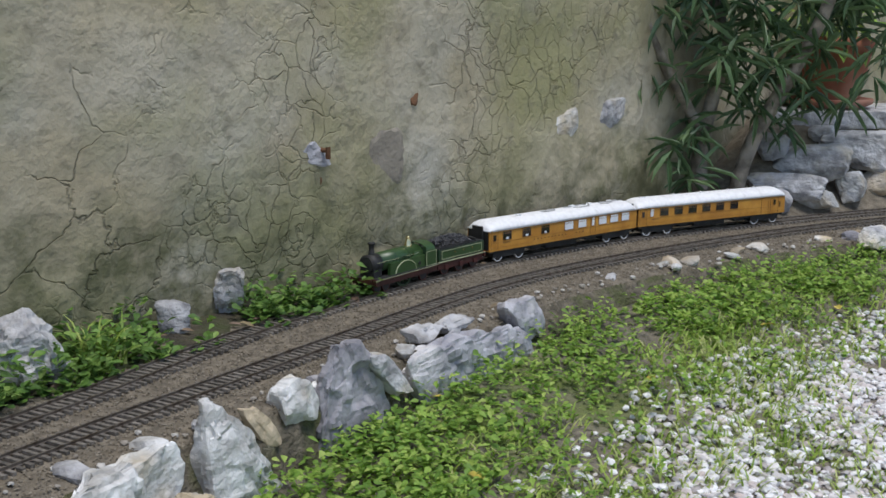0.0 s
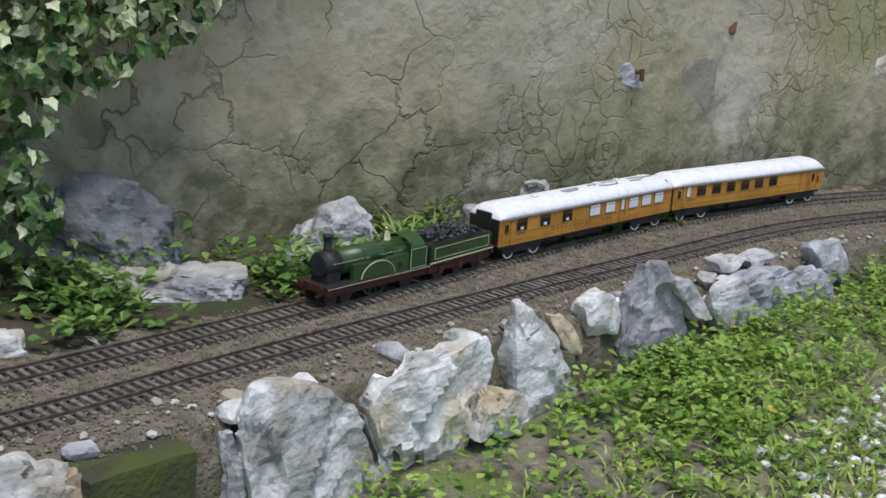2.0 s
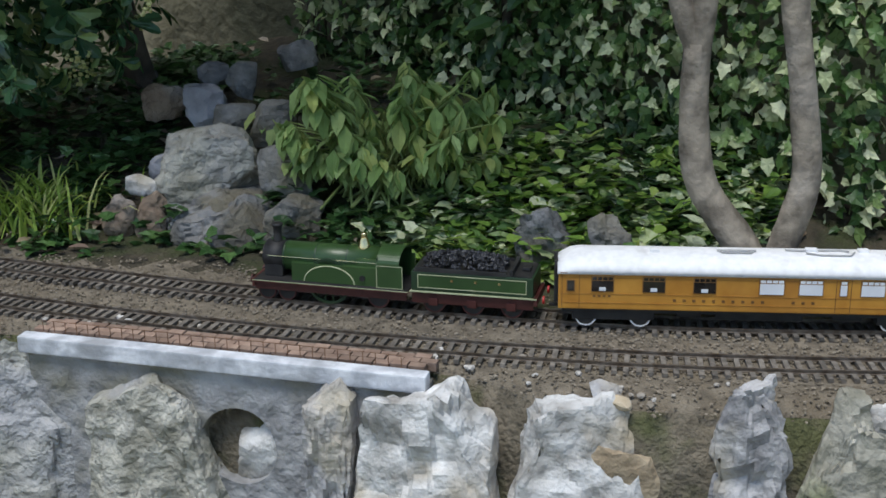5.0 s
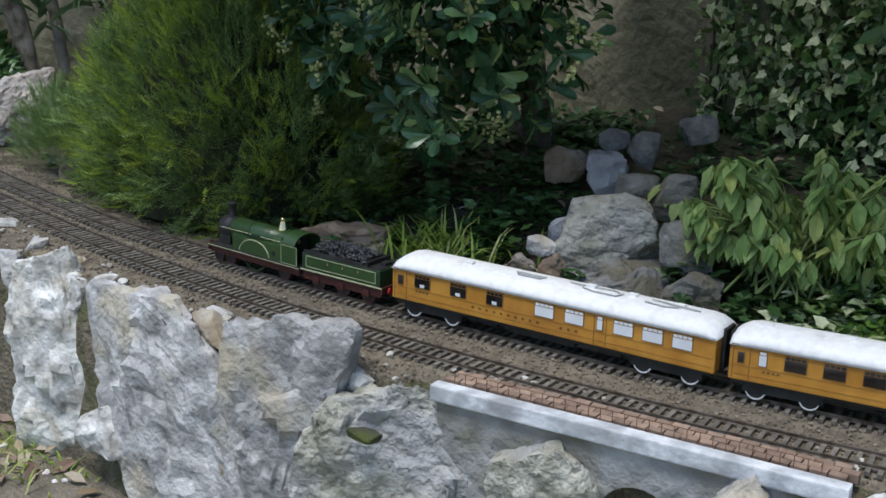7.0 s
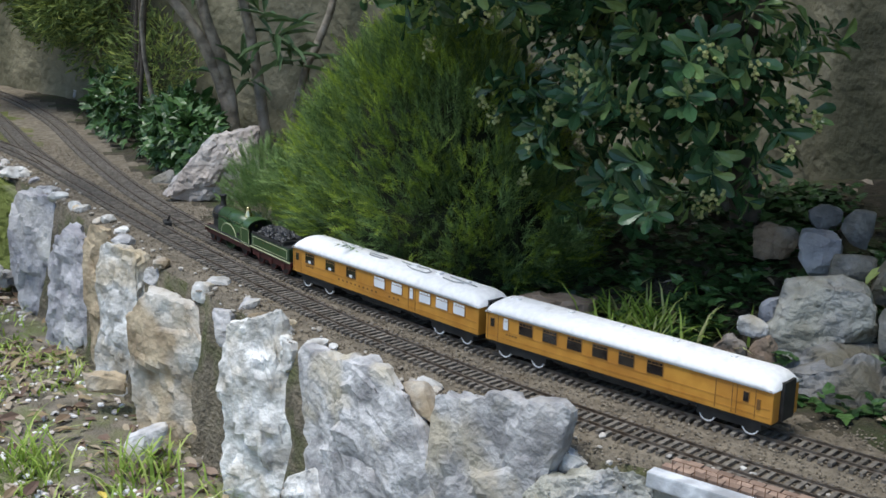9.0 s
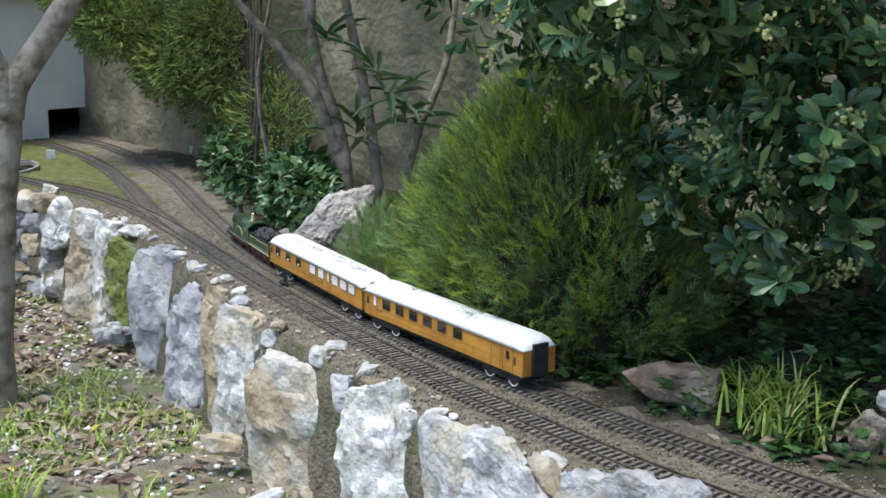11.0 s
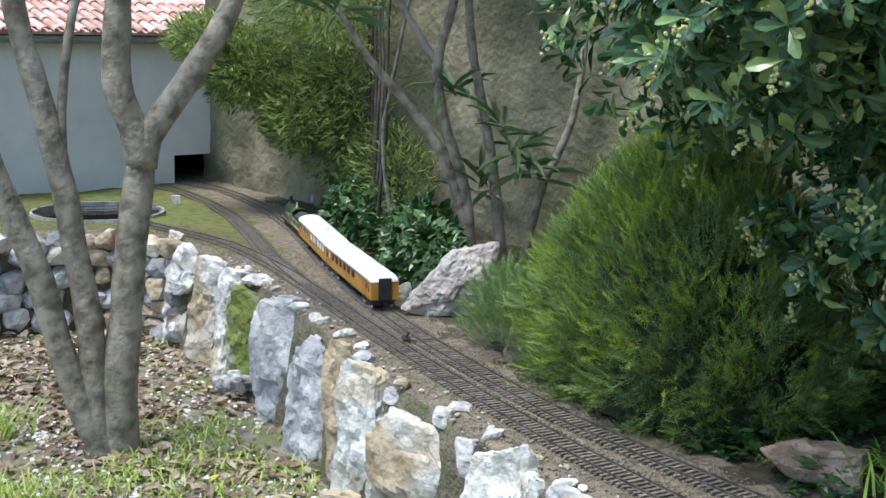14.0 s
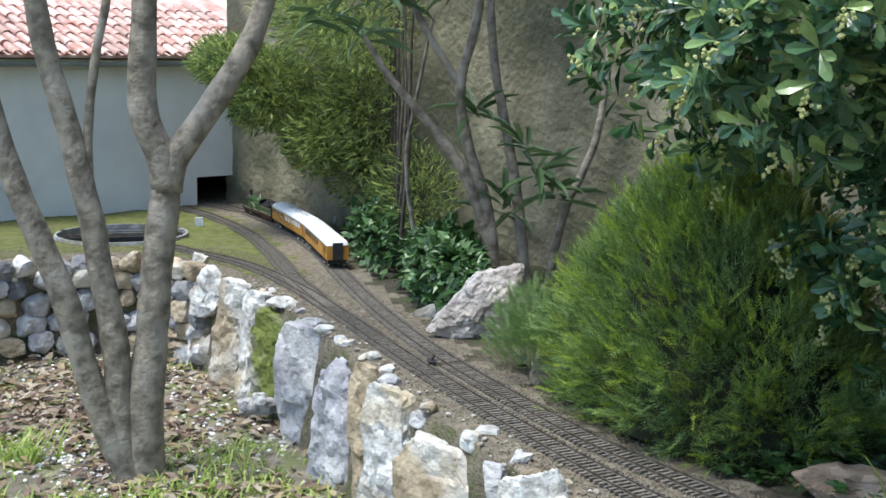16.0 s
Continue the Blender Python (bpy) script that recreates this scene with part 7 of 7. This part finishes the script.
GRIT_STONE = leaf_material("bed_stones", [(0.22, 0.19, 0.15), (0.38, 0.35, 0.31), (0.55, 0.53, 0.50)], 0.85, 0.0)
GRIT = leaf_material("track_grit", [(0.11, 0.09, 0.064), (0.175, 0.146, 0.106), (0.28, 0.24, 0.185), (0.14, 0.117, 0.085)], 0.9, 0.0)
q = plan_points(46000, -4.4, 1.5, -0.26, 0.01)
pebbles("ballast", "fine sandy grit between the tracks", q, 0.002, 0.0048, GRIT, 0.5, 0.1, True)
q = plan_points(420, -3.4, 1.4, -0.07, 0.02)
pebbles("ballast", "small loose stones on the bed edge", q, 0.005, 0.013, GRIT_STONE, 0.5, 0.3, True)


# ---- a few single small things ----
YELLOW = material("yellow_dead_leaf", (0.55, 0.42, 0.07), (0.66, 0.52, 0.12), 60, 0.6, 0)
for k, (x, y, yaw) in enumerate(((0.252, 1.93, 20), (0.62, 2.05, 70), (0.30, 1.72, 130), (0.9, 2.3, 10), (-2.35, -0.3, 40), (-2.15, -0.12, 100), (-2.5, -0.15, 160), (-3.1, -0.5, 60), (-1.9, 0.05, 15), (1.1, 2.4, 80))):
    z = float(ground_z(np.array([[x, y]]))[0]) + 0.012
    me = leaf_cloud("fallen_leaf", np.array([[0.0, 0, 0]]), np.array([[1.0, 0, 0.1]]), np.array([[0, 0.2, 1.0]]), np.array([0.032]), np.array([0.015]), YELLOW, LANCE)
    ob = thing("fallen_leaf", "single yellow fallen leaf on the ground", "leaf", group="yellow leaves", data=me)
    ob.matrix_world = pose(x, y, z, 0, 0, yaw)
lever = thing("point_lever", "small black point lever between the tracks", "point lever", (-2.50, 0.222, 0.0))
part("base", box_bm(-0.016, 0.016, -0.007, 0.007, -0.003, 0.006, 0.001), lever, mat=BLACK)
part("handle", mesh_from("handle", *tube([(0, 0, 0.005), (0.012, 0.004, 0.018)], [0.0015, 0.0022], 6), BLACK), lever)
cushion = thing("moss_cushion", "small dark green moss cushion on a wall stone", "moss", data=rock_mesh("moss_cushion", 77, (0.046, 0.02, 0.014), MOSS_DARK, cuts=4))
cushion.matrix_world = pose(-1.228, 0.527, -0.055, 0, 0, 40)


# ---- sleepers: the nearest as pieces, the rest joined ----
def sleepers(line, track, near, pitch=0.0120):
    bm = box_bm(-0.0027, 0.0027, -0.0285, 0.0285, -0.0035, 0.0012, 0.0005)
    me = bpy.data.meshes.new("sleeper")
    bm.to_mesh(me)
    bm.free()
    me.materials.append(SLEEPER)
    proto = np.array([v.co for v in me.vertices])
    pf = [tuple(p.vertices) for p in me.polygons]
    s = np.concatenate([[0], np.cumsum(np.linalg.norm(np.diff(line, axis=0), axis=1))])
    rnd = random.Random(5)
    verts, faces, made = [], [], 0
    for g in np.arange(0.01, s[-1] - 0.02, pitch):
        x, y = np.interp(g, s, line[:, 0]), np.interp(g, s, line[:, 1])
        x2, y2 = np.interp(g + 0.01, s, line[:, 0]), np.interp(g + 0.01, s, line[:, 1])
        ang = math.atan2(y2 - y, x2 - x) + rnd.uniform(-0.03, 0.03)
        m = Matrix.Translation((x, y, rnd.uniform(-0.0006, 0.0004))) @ Matrix.Rotation(ang, 4, 'Z')
        if near[0] < x < near[1] and made < 290:
            o = part("sleeper", me, track)
            o.matrix_local = m
            made += 1
        else:
            base = len(verts)
            verts += [m @ Vector(v) for v in proto]
            faces += [tuple(base + i for i in f) for f in pf]
    if verts:
        rest = part("sleepers", mesh_from("sleepers", verts, faces, SLEEPER), track)
        tagged(rest, kind="stuff")


sleepers(back_line, track_back, (-2.6, 0.1))
sleepers(front_line, track_front, (-2.5, 0.1))
sleepers(siding_line, siding, (9, 9))


def motions():
    steps = [k / 10 for k in range(161)]
    for ob, ahead, front, rear in ((restaurant, 0.0, 0.058, LEN - 0.058), (brake, -(LEN + 0.012), 0.058, LEN - 0.058),
                                   (tender, 0.157, 0.024, 0.110), (loco, 0.346, 0.03, 0.150)):
        walk(ob, [(t, vehicle_pose(t, ahead, front, rear)) for t in steps])
    for w, side in driving:
        rows = []
        for k in range(241):
            t = k / 15
            turn = (float(np.polyval(RUN, t)) - float(np.polyval(RUN, 0.0))) / 0.0265
            rows.append((t, pose(-0.092, side * 0.0180, 0.0265) @ Matrix.Rotation(turn, 4, 'Y')))
        walk(w, rows)


motions()
